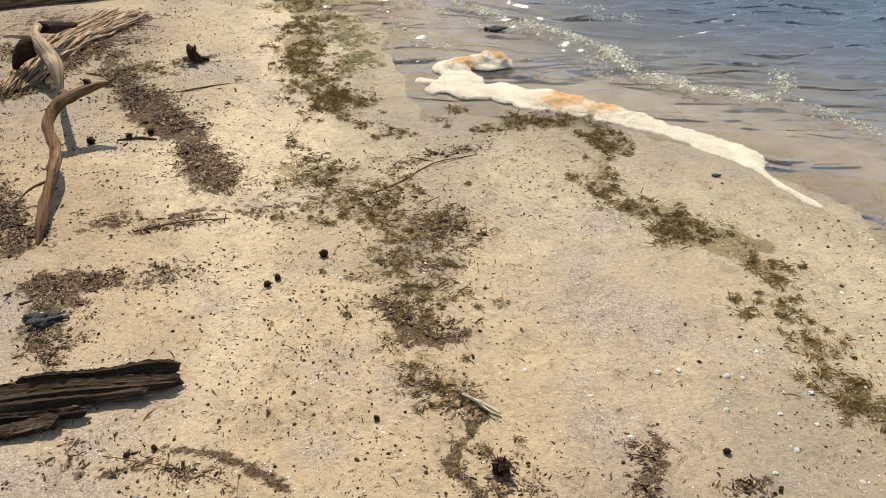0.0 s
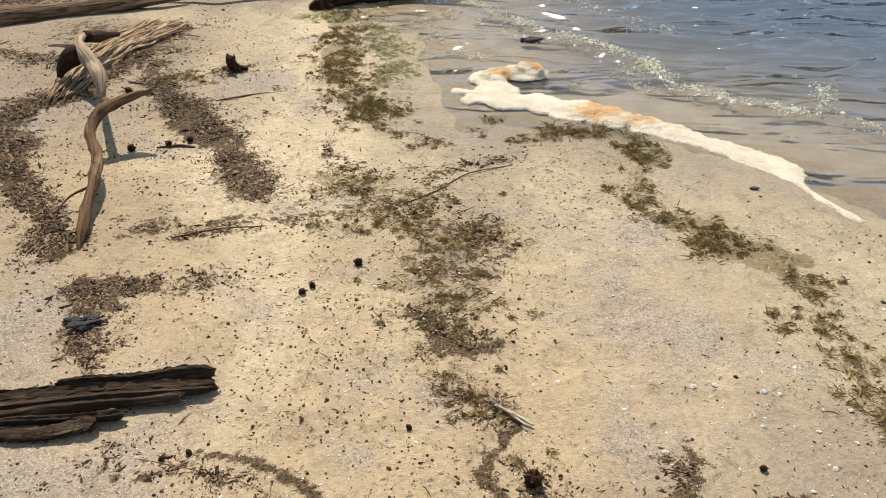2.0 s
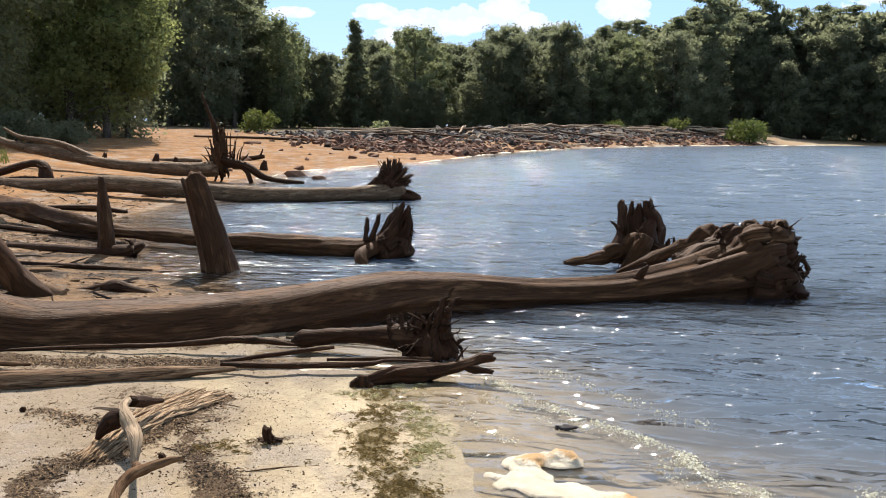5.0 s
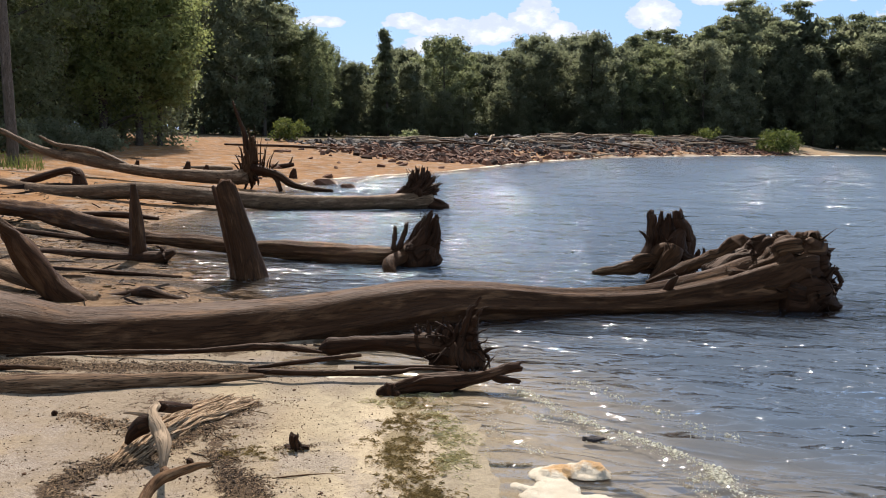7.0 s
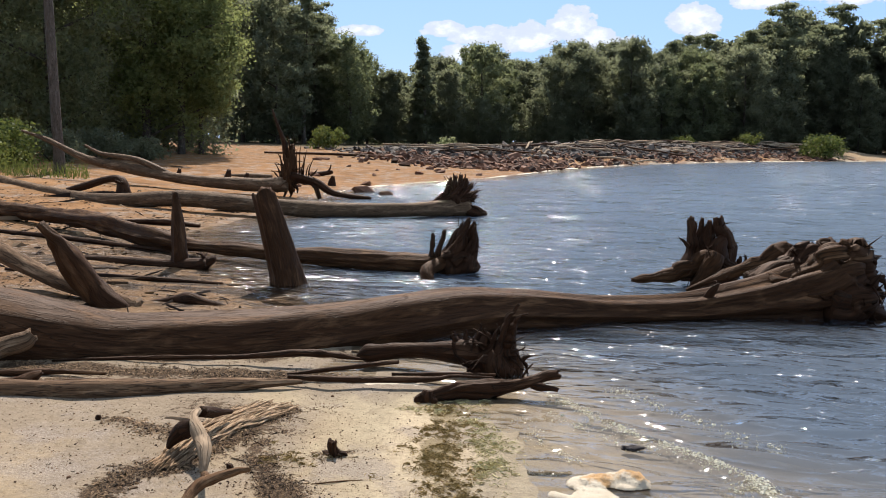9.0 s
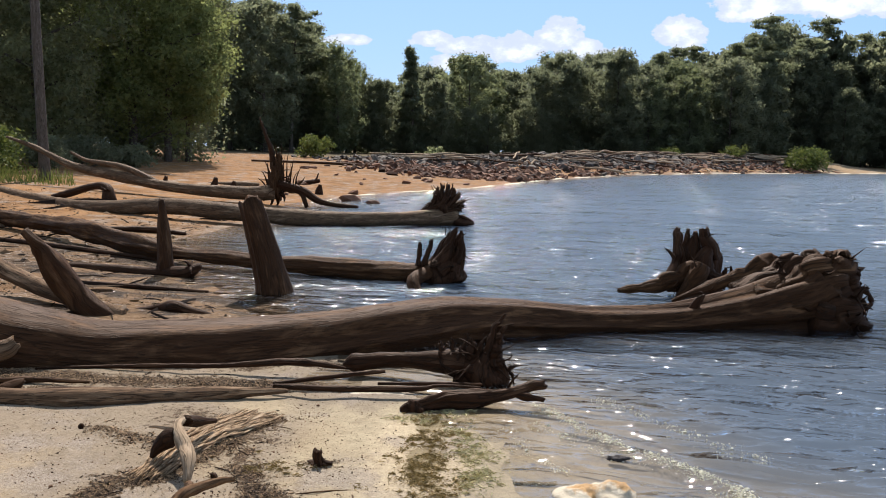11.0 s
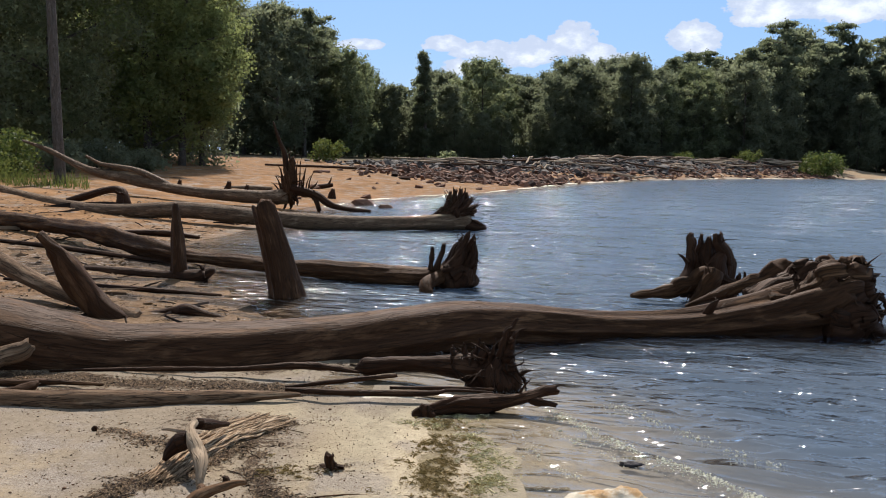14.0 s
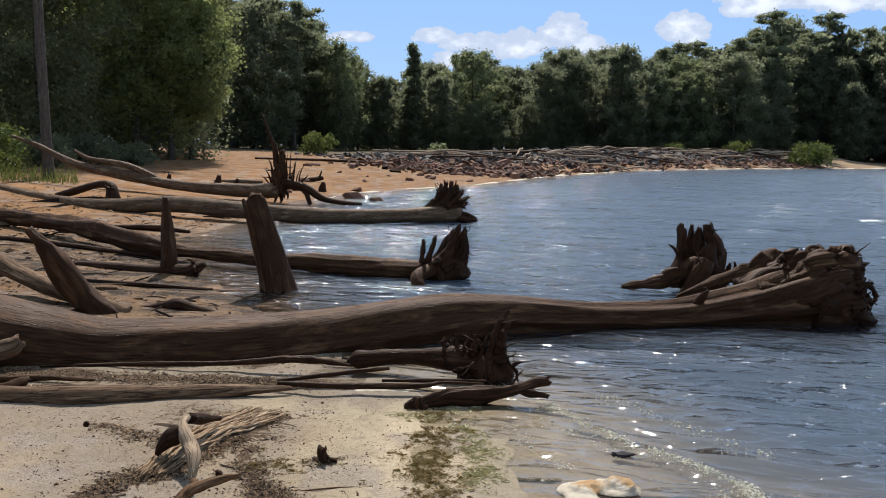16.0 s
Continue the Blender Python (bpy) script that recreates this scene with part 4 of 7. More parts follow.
def log(label, pts, mat, seed, part_name="trunk", category="log", name="driftwood_log", **kw):
    ob = thing(name, label, category, at=pts[0][:3])
    rows = [(x - pts[0][0], y - pts[0][1], z - pts[0][2], r) for x, y, z, r in pts]
    a, b = np.array(rows[0]), np.array(rows[1])
    way = (a - b)[:3] / np.linalg.norm((a - b)[:3])
    rows = [(*(a[:3] + 0.7 * a[3] * way), 0.4 * a[3]), tuple(a[:3] + 0.35 * a[3] * way) + (0.85 * a[3],)] + rows
    if not kw.get("broken"):
        a, b = np.array(rows[-1]), np.array(rows[-2])
        way = (a - b)[:3] / np.linalg.norm((a - b)[:3])
        rows.append((*(a[:3] + 0.6 * a[3] * way), 0.4 * a[3]))
    part(part_name, tube(part_name, rows, mat, seed=seed, **kw), ob)
    return ob


def rel(ob, p):
    return tuple(np.array(p, float) - np.array(ob.location))


def limb(parent, name, mat, seed, *rows):
    """A gnarled root or splinter through rows x, y, z, radius, with torn rootlets on it."""
    r = np.random.default_rng(seed)
    p = np.array([(*rel(parent, q[:3]), q[3]) for q in rows], float)
    fine = [p[0]]
    for a, b in zip(p[:-1], p[1:]):
        for u in (0.5, 1.0):
            q = a + (b - a) * u
            fine.append(np.array((*(q[:3] + r.normal(0, 0.22 if u < 1 else 0.08, 3) * q[3]), q[3] * r.uniform(0.78, 1.22))))
    ob = part(name, tube(name, fine, mat, 30 if rows[0][3] > 0.05 else 14, 6, 0.20, seed, (4, 0.06, 0.14), 0.9, 1.0, 0.20), parent)
    for i in range(4 if rows[0][3] > 0.03 else 2):
        q = fine[int(r.integers(2, len(fine)))]
        way = r.normal(0, 1, 3) + np.array((0.0, -0.6, 0.35))
        way /= np.linalg.norm(way)
        ln, w = r.uniform(1.4, 2.8) * max(q[3], 0.02), r.uniform(0.10, 0.22) * max(q[3], 0.02)
        mid = q[:3] + way * (0.8 * q[3] + 0.4 * ln) + r.normal(0, 0.15, 3) * ln
        part("rootlet", tube("rootlet", [(*(q[:3] + way * 0.6 * q[3]), w), (*mid, 0.7 * w), (*(mid + way * 0.5 * ln + r.normal(0, 0.2, 3) * ln), 0.2 * w)], mat, 6, 3, 0.2, seed + i), ob)
    return ob


BIG = [(-4.20, 5.62, 0.26, 0.400), (-3.40, 5.87, 0.23, 0.380), (-3.01, 5.97, 0.20, 0.365), (-2.66, 6.07, 0.12, 0.324), (-2.23, 6.22, 0.05, 0.280), (-1.73, 6.37, 0.03, 0.274),
       (-1.33, 6.52, 0.03, 0.270), (-0.70, 6.87, 0.04, 0.262), (-0.25, 7.03, 0.09, 0.255), (0.23, 7.29, 0.12, 0.240), (0.73, 7.50, 0.12, 0.196),
       (1.26, 7.65, 0.08, 0.168), (1.75, 7.80, 0.05, 0.145), (2.24, 7.90, 0.04, 0.150), (2.64, 8.0, 0.05, 0.178), (3.11, 8.1, 0.10, 0.22), (3.5, 8.18, 0.15, 0.28),
       (3.78, 8.24, 0.19, 0.32), (3.95, 8.28, 0.22, 0.36), (4.05, 8.3, 0.23, 0.35), (4.12, 8.31, 0.23, 0.27)]
big = log("huge grey-brown driftwood trunk lying from beach into water, rooted end", BIG, M_DRIFT, 1, seg=36, per=8, rough=0.045, lobes=(8, 0.0, 0.26), broken=0.9, flute=0.10)
part("root_crown", lump("root_crown", rel(big, (4.02, 8.2, 0.24)), (0.14, 0.26, 0.30), M_DARK, 4, 0.45, 22, 30), big)
# flaring buttress roots, then the torn root loops at the end
limb(big, "buttress_root", M_BROWN, 18, (2.592, 8.47, 0.156, 0.023), (2.825, 8.47, 0.255, 0.046), (3.105, 8.47, 0.354, 0.065), (3.338, 8.47, 0.443, 0.088), (3.499, 8.47, 0.526, 0.083), (3.595, 8.45, 0.578, 0.051), (3.634, 8.45, 0.588, 0.018))
limb(big, "buttress_root", M_DARK, 19, (3.157, 8.34, 0.276, 0.082), (3.477, 8.34, 0.421, 0.091), (3.644, 8.34, 0.553, 0.077), (3.717, 8.34, 0.624, 0.05), (3.771, 8.34, 0.65, 0.018))
limb(big, "buttress_root", M_DARK, 20, (3.221, 8.26, 0.267, 0.099), (3.584, 8.26, 0.411, 0.113), (3.772, 8.26, 0.565, 0.099), (3.852, 8.26, 0.652, 0.077), (3.896, 8.26, 0.685, 0.032))
limb(big, "buttress_root", M_BROWN, 21, (3.267, 8.14, 0.264, 0.122), (3.672, 8.14, 0.396, 0.142), (3.88, 8.14, 0.548, 0.12), (3.98, 8.14, 0.652, 0.085), (4.024, 8.14, 0.687, 0.031))
limb(big, "buttress_root", M_DRIFT, 22, (3.555, 8.16, 0.195, 0.178), (3.913, 8.16, 0.362, 0.192), (4.098, 8.16, 0.526, 0.129), (4.16, 8.16, 0.614, 0.089), (4.182, 8.16, 0.66, 0.036))
limb(big, "buttress_root", M_DARK, 23, (3.75, 8.07, 0.122, 0.176), (4.015, 8.07, 0.263, 0.185), (4.165, 8.07, 0.402, 0.124), (4.221, 8.07, 0.512, 0.066), (4.232, 8.07, 0.574, 0.022))
limb(big, "buttress_root", M_DARK, 24, (3.774, 8.02, 0.109, 0.175), (4.044, 8.02, 0.158, 0.175), (4.192, 8.02, 0.251, 0.096), (4.267, 8.02, 0.366, 0.048), (4.332, 8.02, 0.385, 0.015))
limb(big, "buttress_root", M_DARK, 25, (3.779, 8.02, 0.041, 0.175), (4.052, 8.02, 0.044, 0.153), (4.223, 8.02, 0.046, 0.088), (4.351, 8.02, 0.013, 0.031))
limb(big, "root", M_DARK, 30, (4.121, 8.02, 0.5, 0.028), (4.179, 8.02, 0.546, 0.022), (4.226, 8.02, 0.52, 0.018), (4.215, 8.02, 0.456, 0.015), (4.165, 8.02, 0.433, 0.013))
limb(big, "root", M_DARK, 31, (4.162, 8.02, 0.41, 0.031), (4.256, 8.02, 0.366, 0.022), (4.342, 8.02, 0.317, 0.02), (4.372, 8.02, 0.242, 0.02), (4.316, 8.02, 0.18, 0.018), (4.238, 8.02, 0.149, 0.022))
limb(big, "root", M_DARK, 32, (4.113, 8.0, 0.322, 0.035), (4.206, 8.0, 0.296, 0.022), (4.247, 8.0, 0.222, 0.017), (4.217, 8.0, 0.141, 0.02), (4.175, 8.0, 0.095, 0.022))
limb(big, "root", M_DARK, 33, (4.255, 8.07, 0.266, 0.02), (4.313, 8.07, 0.263, 0.015), (4.35, 8.07, 0.217, 0.011))
limb(big, "root", M_DARK, 34, (4.202, 8.12, 0.555, 0.02), (4.241, 8.12, 0.59, 0.013), (4.257, 8.12, 0.616, 0.007))
limb(big, "root", M_DARK, 35, (4.229, 8.02, 0.115, 0.026), (4.3, 8.02, 0.139, 0.015), (4.341, 8.02, 0.203, 0.009))
limb(big, "root", M_DARK, 36, (4.267, 8.02, 0.07, 0.026), (4.323, 8.02, 0.082, 0.018), (4.36, 8.02, 0.048, 0.007))
limb(big, "root", M_DARK, 37, (4.175, 8.17, 0.64, 0.025), (4.215, 8.17, 0.664, 0.016), (4.236, 8.17, 0.627, 0.009))
limb(big, "root", M_DARK, 38, (4.277, 8.07, 0.427, 0.015), (4.258, 8.07, 0.385, 0.015), (4.191, 8.07, 0.357, 0.018))
roots(big, rel(big, (4.10, 8.12, 0.20)), (1, -0.2, 0), 0.17, 34, 44, M_DARK, 0.016, 0.0, 2.0, "rootlet", 1.15, 0.75)
part("limb_stub", tube("limb_stub", [(*rel(big, (2.62, 7.93, 0.15)), 0.05), (*rel(big, (2.66, 7.86, 0.27)), 0.035), (*rel(big, (2.70, 7.84, 0.33)), 0.012)], M_DARK, 8, 3, 0.1, 3), big)

stump = thing("tree_stump", "broken dark stump standing in water beside the trunk", "stump", at=(3.22, 9.7, -0.15))
part("trunk", tube("trunk", [(0.06, 0.1, -0.1, 0.30), (0.06, 0.1, 0.12, 0.24), (0.05, 0.1, 0.32, 0.15), (0.02, 0.1, 0.45, 0.06)], M_DARK, 36, 8, 0.2, 8, (5, 0.10, 0.14), 0.5, 1.0, 0.14), stump)
limb(stump, "splinter", M_DARK, 60, (3.033, 9.77, 0.067, 0.112), (3.022, 9.77, 0.287, 0.085), (3.023, 9.77, 0.478, 0.067), (3.013, 9.75, 0.671, 0.045), (3.008, 9.75, 0.773, 0.021))
limb(stump, "splinter", M_DARK, 61, (3.134, 9.87, 0.136, 0.108), (3.134, 9.87, 0.413, 0.07), (3.151, 9.85, 0.608, 0.032), (3.159, 9.85, 0.756, 0.013))
limb(stump, "splinter", M_DARK, 62, (3.285, 9.85, 0.03, 0.178), (3.265, 9.85, 0.307, 0.14), (3.231, 9.83, 0.529, 0.081), (3.231, 9.81, 0.717, 0.027))
limb(stump, "splinter", M_DARK, 63, (3.389, 9.75, 0.048, 0.165), (3.422, 9.75, 0.35, 0.101), (3.419, 9.75, 0.5, 0.08), (3.345, 9.75, 0.648, 0.069), (3.319, 9.75, 0.746, 0.051))
limb(stump, "splinter", M_DARK, 64, (3.281, 9.6, 0.098, 0.131), (3.265, 9.63, 0.337, 0.105), (3.311, 9.67, 0.481, 0.074), (3.398, 9.7, 0.573, 0.037))
limb(stump, "root", M_BROWN, 65, (3.253, 9.63, 0.31, 0.121), (3.023, 9.61, 0.215, 0.11), (2.794, 9.6, 0.146, 0.079), (2.554, 9.6, 0.105, 0.05), (2.327, 9.6, 0.077, 0.018))
limb(stump, "root", M_BROWN, 66, (3.223, 9.55, 0.374, 0.11), (3.122, 9.5, 0.219, 0.093), (3.007, 9.45, 0.079, 0.062), (2.918, 9.45, 0.005, 0.026))
limb(stump, "root", M_DARK, 67, (3.338, 9.6, 0.288, 0.079), (3.419, 9.55, 0.216, 0.068), (3.465, 9.55, 0.109, 0.042))
limb(stump, "splinter", M_DARK, 68, (3.481, 9.8, 0.179, 0.064), (3.533, 9.8, 0.235, 0.04), (3.538, 9.8, 0.29, 0.013))
limb(stump, "splinter", M_DARK, 69, (3.579, 9.8, 0.153, 0.048), (3.595, 9.8, 0.258, 0.032), (3.605, 9.8, 0.319, 0.011))
limb(stump, "splinter", M_DARK, 70, (3.646, 9.8, 0.181, 0.037), (3.665, 9.8, 0.278, 0.024), (3.662, 9.8, 0.336, 0.011))
limb(stump, "splinter", M_DARK, 71, (2.971, 9.7, 0.445, 0.027), (2.914, 9.7, 0.507, 0.016), (2.863, 9.7, 0.547, 0.005))

LOG2 = [(-13.0, 24.6, 0.55, 0.13), (-11.34, 23.0, 0.46, 0.134), (-8.72, 20.5, 0.29, 0.12), (-7.02, 19.0, 0.24, 0.142), (-5.06, 18.4, 0.32, 0.173), (-3.55, 18.0, 0.24, 0.172),
        (-1.96, 18.0, 0.15, 0.155), (-0.53, 18.3, 0.14, 0.145), (0.43, 18.6, 0.17, 0.18), (0.85, 18.7, 0.2, 0.22)]
log2 = log("long fallen tree trunk reaching from sand into lake, upturned roots", LOG2, M_TAN, 12, seg=22, per=9, rough=0.07, flute=0.04)
part("root_crown", lump("root_crown", rel(log2, (0.62, 18.68, 0.28)), (0.20, 0.22, 0.24), M_DARK, 14, 0.5, 22, 30), log2)
limb(log2, "root", M_DARK, 80, (0.199, 18.65, 0.242, 0.075), (0.399, 18.65, 0.407, 0.058), (0.495, 18.65, 0.672, 0.046), (0.529, 18.65, 0.81, 0.03))
limb(log2, "root", M_DARK, 81, (0.24, 18.7, 0.219, 0.086), (0.48, 18.7, 0.426, 0.063), (0.597, 18.7, 0.711, 0.051), (0.629, 18.7, 0.842, 0.03))
limb(log2, "root", M_DARK, 82, (0.28, 18.65, 0.203, 0.091), (0.58, 18.65, 0.451, 0.068), (0.717, 18.65, 0.716, 0.054), (0.737, 18.65, 0.859, 0.03))
limb(log2, "root", M_DARK, 83, (0.322, 18.7, 0.179, 0.091), (0.643, 18.7, 0.428, 0.068), (0.821, 18.7, 0.654, 0.054), (0.86, 18.7, 0.798, 0.03))
limb(log2, "root", M_DARK, 84, (0.361, 18.6, 0.188, 0.09), (0.701, 18.6, 0.395, 0.068), (0.919, 18.6, 0.601, 0.054), (0.987, 18.6, 0.706, 0.03))
limb(log2, "root", M_DARK, 85, (0.403, 18.65, 0.164, 0.091), (0.744, 18.65, 0.332, 0.068), (0.984, 18.65, 0.498, 0.054), (1.093, 18.65, 0.549, 0.03))
limb(log2, "root", M_DARK, 86, (0.404, 18.7, 0.14, 0.086), (0.768, 18.7, 0.247, 0.063), (0.969, 18.7, 0.393, 0.054), (1.076, 18.7, 0.432, 0.03))
limb(log2, "root", M_DARK, 87, (0.363, 18.65, 0.123, 0.085), (0.768, 18.65, 0.17, 0.065), (1.052, 18.65, 0.174, 0.045), (1.277, 18.65, 0.096, 0.015))
limb(log2, "root", M_DARK, 88, (0.36, 18.55, 0.191, 0.075), (0.681, 18.55, 0.297, 0.055), (0.901, 18.55, 0.353, 0.030), (1.035, 18.55, 0.323, 0.010))
limb(log2, "root", M_DARK, 89, (0.158, 18.65, 0.262, 0.060), (0.297, 18.65, 0.406, 0.040), (0.389, 18.65, 0.508, 0.020), (0.404, 18.65, 0.569, 0.007))
limb(log2, "root", M_DARK, 90, (0.518, 18.57, 0.394, 0.060), (0.697, 18.57, 0.558, 0.045), (0.813, 18.57, 0.802, 0.022), (0.831, 18.57, 0.902, 0.007))
limb(log2, "root", M_DARK, 91, (0.519, 18.65, 0.47, 0.055), (0.598, 18.65, 0.593, 0.043), (0.594, 18.65, 0.795, 0.022), (0.572, 18.65, 0.907, 0.007))
roots(log2, rel(log2, (0.66, 18.6, 0.36)), (0.25, 1.0, 0.0), 0.42, 26, 81, M_DARK, 0.022, 0.25, 0.5, "root", 0.5, 0.8)
part("root", tube("root", [(*rel(log2, (0.7, 18.6, 0.2)), 0.1), (*rel(log2, (1.0, 18.6, 0.08)), 0.09), (*rel(log2, (1.3, 18.65, 0.05)), 0.04)], M_DARK, 9, 4, 0.15, 5), log2)

LOG1 = [(-11.86, 26.0, 1.72, 0.035), (-10.93, 25.5, 1.47, 0.074), (-9.65, 25.0, 0.96, 0.105), (-8.25, 24.5, 0.72, 0.150), (-6.59, 24.0, 0.46, 0.140),
        (-4.80, 24.0, 0.33, 0.185), (-3.9, 24.0, 0.35, 0.2)]
log1 = log("bleached fallen tree with a spiky upright root plate at water's edge", LOG1, M_TAN, 21, seg=18, per=7, rough=0.07)
part("root_crown", lump("root_crown", rel(log1, (-3.78, 24.0, 0.7)), (0.17, 0.2, 0.60), M_BROWN, 24, 0.5, 22, 28), log1)
spikes(log1, ((-4.05, 24.0), (-3.2, 23.9)), 0.45, (0.75, 0.95, 1.25, 1.15, 1.50, 1.70, 1.62, 1.75, 1.35, 1.50, 1.15, 1.30, 0.95, 1.1, 0.8), 0.034, 90, M_BROWN)
roots(log1, rel(log1, (-3.75, 23.9, 0.75)), (0.1, 1.0, 0), 0.6, 12, 97, M_BROWN, 0.03, 0.1, 0.5, "rootlet", 0.15, 0.85)
roots(log1, rel(log1, (-3.75, 24.0, 0.45)), (0.3, 1.0, 0), 0.5, 9, 95, M_DARK, 0.07, -0.2, 0.6, "root", 0.3, 0.8)
part("root", tube("root", [(*rel(log1, (-3.85, 24, 1.0)), 0.09), (*rel(log1, (-3.90, 24, 1.5)), 0.07), (*rel(log1, (-4.05, 24, 1.9)), 0.05), (*rel(log1, (-4.22, 24, 2.4)), 0.02)], M_DARK, 8, 4, 0.1, 9), log1)
part("root", tube("root", [(*rel(log1, (-3.70, 23.9, 0.6)), 0.12), (*rel(log1, (-3.00, 23.8, 0.42)), 0.11), (*rel(log1, (-2.50, 23.7, 0.14)), 0.09), (*rel(log1, (-1.50, 23.6, 0.02)), 0.05)], M_DARK, 9, 4, 0.12, 19), log1)
part("root", tube("root", [(*rel(log1, (-3.60, 23.9, 0.5)), 0.09), (*rel(log1, (-3.10, 23.8, 0.40)), 0.08), (*rel(log1, (-2.90, 23.7, 0.0)), 0.06)], M_DARK, 8, 4, 0.12, 29), log1)
part("limb", tube("limb", [(*rel(log1, (-6.9, 24.1, 0.5)), 0.09), (*rel(log1, (-8.0, 24.4, 0.95)), 0.085), (*rel(log1, (-9.2, 24.9, 1.12)), 0.06), (*rel(log1, (-9.7, 25.0, 1.35)), 0.03)], M_TAN, 9, 5, 0.1, 31), log1)

LOG3 = [(-9.0, 16.0, 0.42, 0.15), (-7.43, 15.0, 0.34, 0.146), (-6.19, 14.3, 0.33, 0.125), (-4.89, 13.2, 0.28, 0.137), (-3.76, 12.2, 0.18, 0.119), (-3.02, 11.7, 0.14, 0.095),
        (-1.53, 11.0, 0.13, 0.104), (-0.51, 10.6, 0.11, 0.106), (0.0, 10.5, 0.11, 0.11), (0.3, 10.45, 0.14, 0.14)]
log3 = log("brown mossy fallen trunk half sunk in shallow water", LOG3, M_BROWN, 32, seg=30, per=16, rough=0.22, flute=0.22)
part("root_crown", lump("root_crown", rel(log3, (0.38, 10.45, 0.12)), (0.22, 0.2, 0.2), M_DARK, 34, 0.4), log3)
limb(log3, "root", M_DARK, 100, (0.071, 10.4, 0.216, 0.038), (0.082, 10.4, 0.353, 0.032), (0.085, 10.4, 0.472, 0.02), (0.089, 10.4, 0.495, 0.009))
limb(log3, "root", M_DARK, 101, (0.139, 10.4, 0.194, 0.036), (0.186, 10.4, 0.378, 0.032), (0.225, 10.4, 0.511, 0.02), (0.238, 10.4, 0.538, 0.007))
limb(log3, "root", M_DARK, 102, (0.259, 10.45, 0.189, 0.082), (0.347, 10.45, 0.374, 0.059), (0.424, 10.45, 0.536, 0.034), (0.447, 10.45, 0.623, 0.011))
limb(log3, "root", M_DARK, 103, (0.326, 10.4, 0.196, 0.099), (0.424, 10.4, 0.404, 0.068), (0.489, 10.4, 0.587, 0.041), (0.521, 10.4, 0.684, 0.014))
limb(log3, "root", M_DARK, 104, (0.396, 10.45, 0.167, 0.109), (0.507, 10.45, 0.376, 0.068), (0.561, 10.45, 0.538, 0.041), (0.581, 10.45, 0.634, 0.014))
limb(log3, "root", M_DARK, 105, (0.462, 10.37, 0.156, 0.099), (0.55, 10.37, 0.318, 0.058), (0.583, 10.37, 0.478, 0.036), (0.594, 10.37, 0.581, 0.011))
limb(log3, "root", M_DARK, 106, (0.509, 10.4, 0.141, 0.09), (0.575, 10.4, 0.246, 0.054), (0.605, 10.4, 0.361, 0.032), (0.617, 10.4, 0.43, 0.011))
limb(log3, "root", M_DARK, 107, (0.234, 10.35, 0.179, 0.081), (0.312, 10.35, 0.26, 0.058), (0.378, 10.35, 0.364, 0.036), (0.454, 10.35, 0.501, 0.018))
limb(log3, "root", M_DARK, 108, (0.324, 10.32, 0.161, 0.09), (0.436, 10.32, 0.231, 0.058), (0.513, 10.32, 0.324, 0.031), (0.545, 10.32, 0.415, 0.013))
part("root", tube("root", [(*rel(log3, (0.2, 10.35, 0.15)), 0.09), (*rel(log3, (0.02, 10.1, 0.08)), 0.085), (*rel(log3, (0.06, 9.95, -0.03)), 0.06)], M_BROWN, 10, 4, 0.15, 37), log3)

log("leaning broken post-like snag standing in the shallows", [(-1.50, 9.6, -0.15, 0.20), (-1.53, 9.6, 0.03, 0.190), (-1.56, 9.6, 0.20, 0.176), (-1.65, 9.55, 0.59, 0.143), (-1.77, 9.5, 1.0, 0.115)],
    M_DRIFT, 41, "trunk", "snag", "tree_snag", seg=30, per=9, rough=0.13, broken=0.5, flute=0.13)
log("thin dark pointed snag upright in wet sand", [(-3.01, 10.7, -0.1, 0.13), (-3.02, 10.7, 0.04, 0.122), (-3.04, 10.7, 0.31, 0.100), (-3.06, 10.7, 0.62, 0.066), (-3.08, 10.7, 0.92, 0.03)],
    M_DRIFT, 42, "trunk", "snag", "tree_snag", seg=22, per=9, rough=0.16, broken=0.8, flute=0.13)
log("dark broken stake leaning behind the huge trunk", [(-2.75, 7.95, -0.1, 0.12), (-2.87, 7.9, 0.04, 0.120), (-3.04, 7.9, 0.20, 0.115), (-3.20, 7.8, 0.48, 0.098), (-3.27, 7.75, 0.62, 0.080), (-3.31, 7.7, 0.72, 0.052), (-3.40, 7.7, 0.82, 0.036)],
    M_DRIFT, 43, "trunk", "snag", "tree_snag", seg=24, per=9, rough=0.17, broken=0.5, flute=0.13)
log("grey sloping limb resting on sand behind the huge trunk", [(-5.9, 9.5, 0.75, 0.10), (-5.20, 9.2, 0.67, 0.095), (-4.31, 8.8, 0.43, 0.092), (-3.79, 8.5, 0.27, 0.086), (-3.24, 8.2, 0.15, 0.070), (-2.70, 8.0, 0.05, 0.05)],
    M_GREY, 44, "limb", "branch", "driftwood_branch", seg=14)
low = log("low dark log with a knobbly root on wet sand", [(-4.61, 11.0, 0.06, 0.05), (-3.93, 10.9, 0.05, 0.06), (-3.17, 10.7, 0.03, 0.075), (-2.79, 10.6, 0.05, 0.094), (-2.60, 10.6, 0.13, 0.05)], M_DARK, 45, seg=12, rough=0.12)
roots(low, rel(low, (-2.70, 10.6, 0.1)), (1, 0, 0.3), 0.22, 8, 120, M_DARK, 0.035, 0.2)
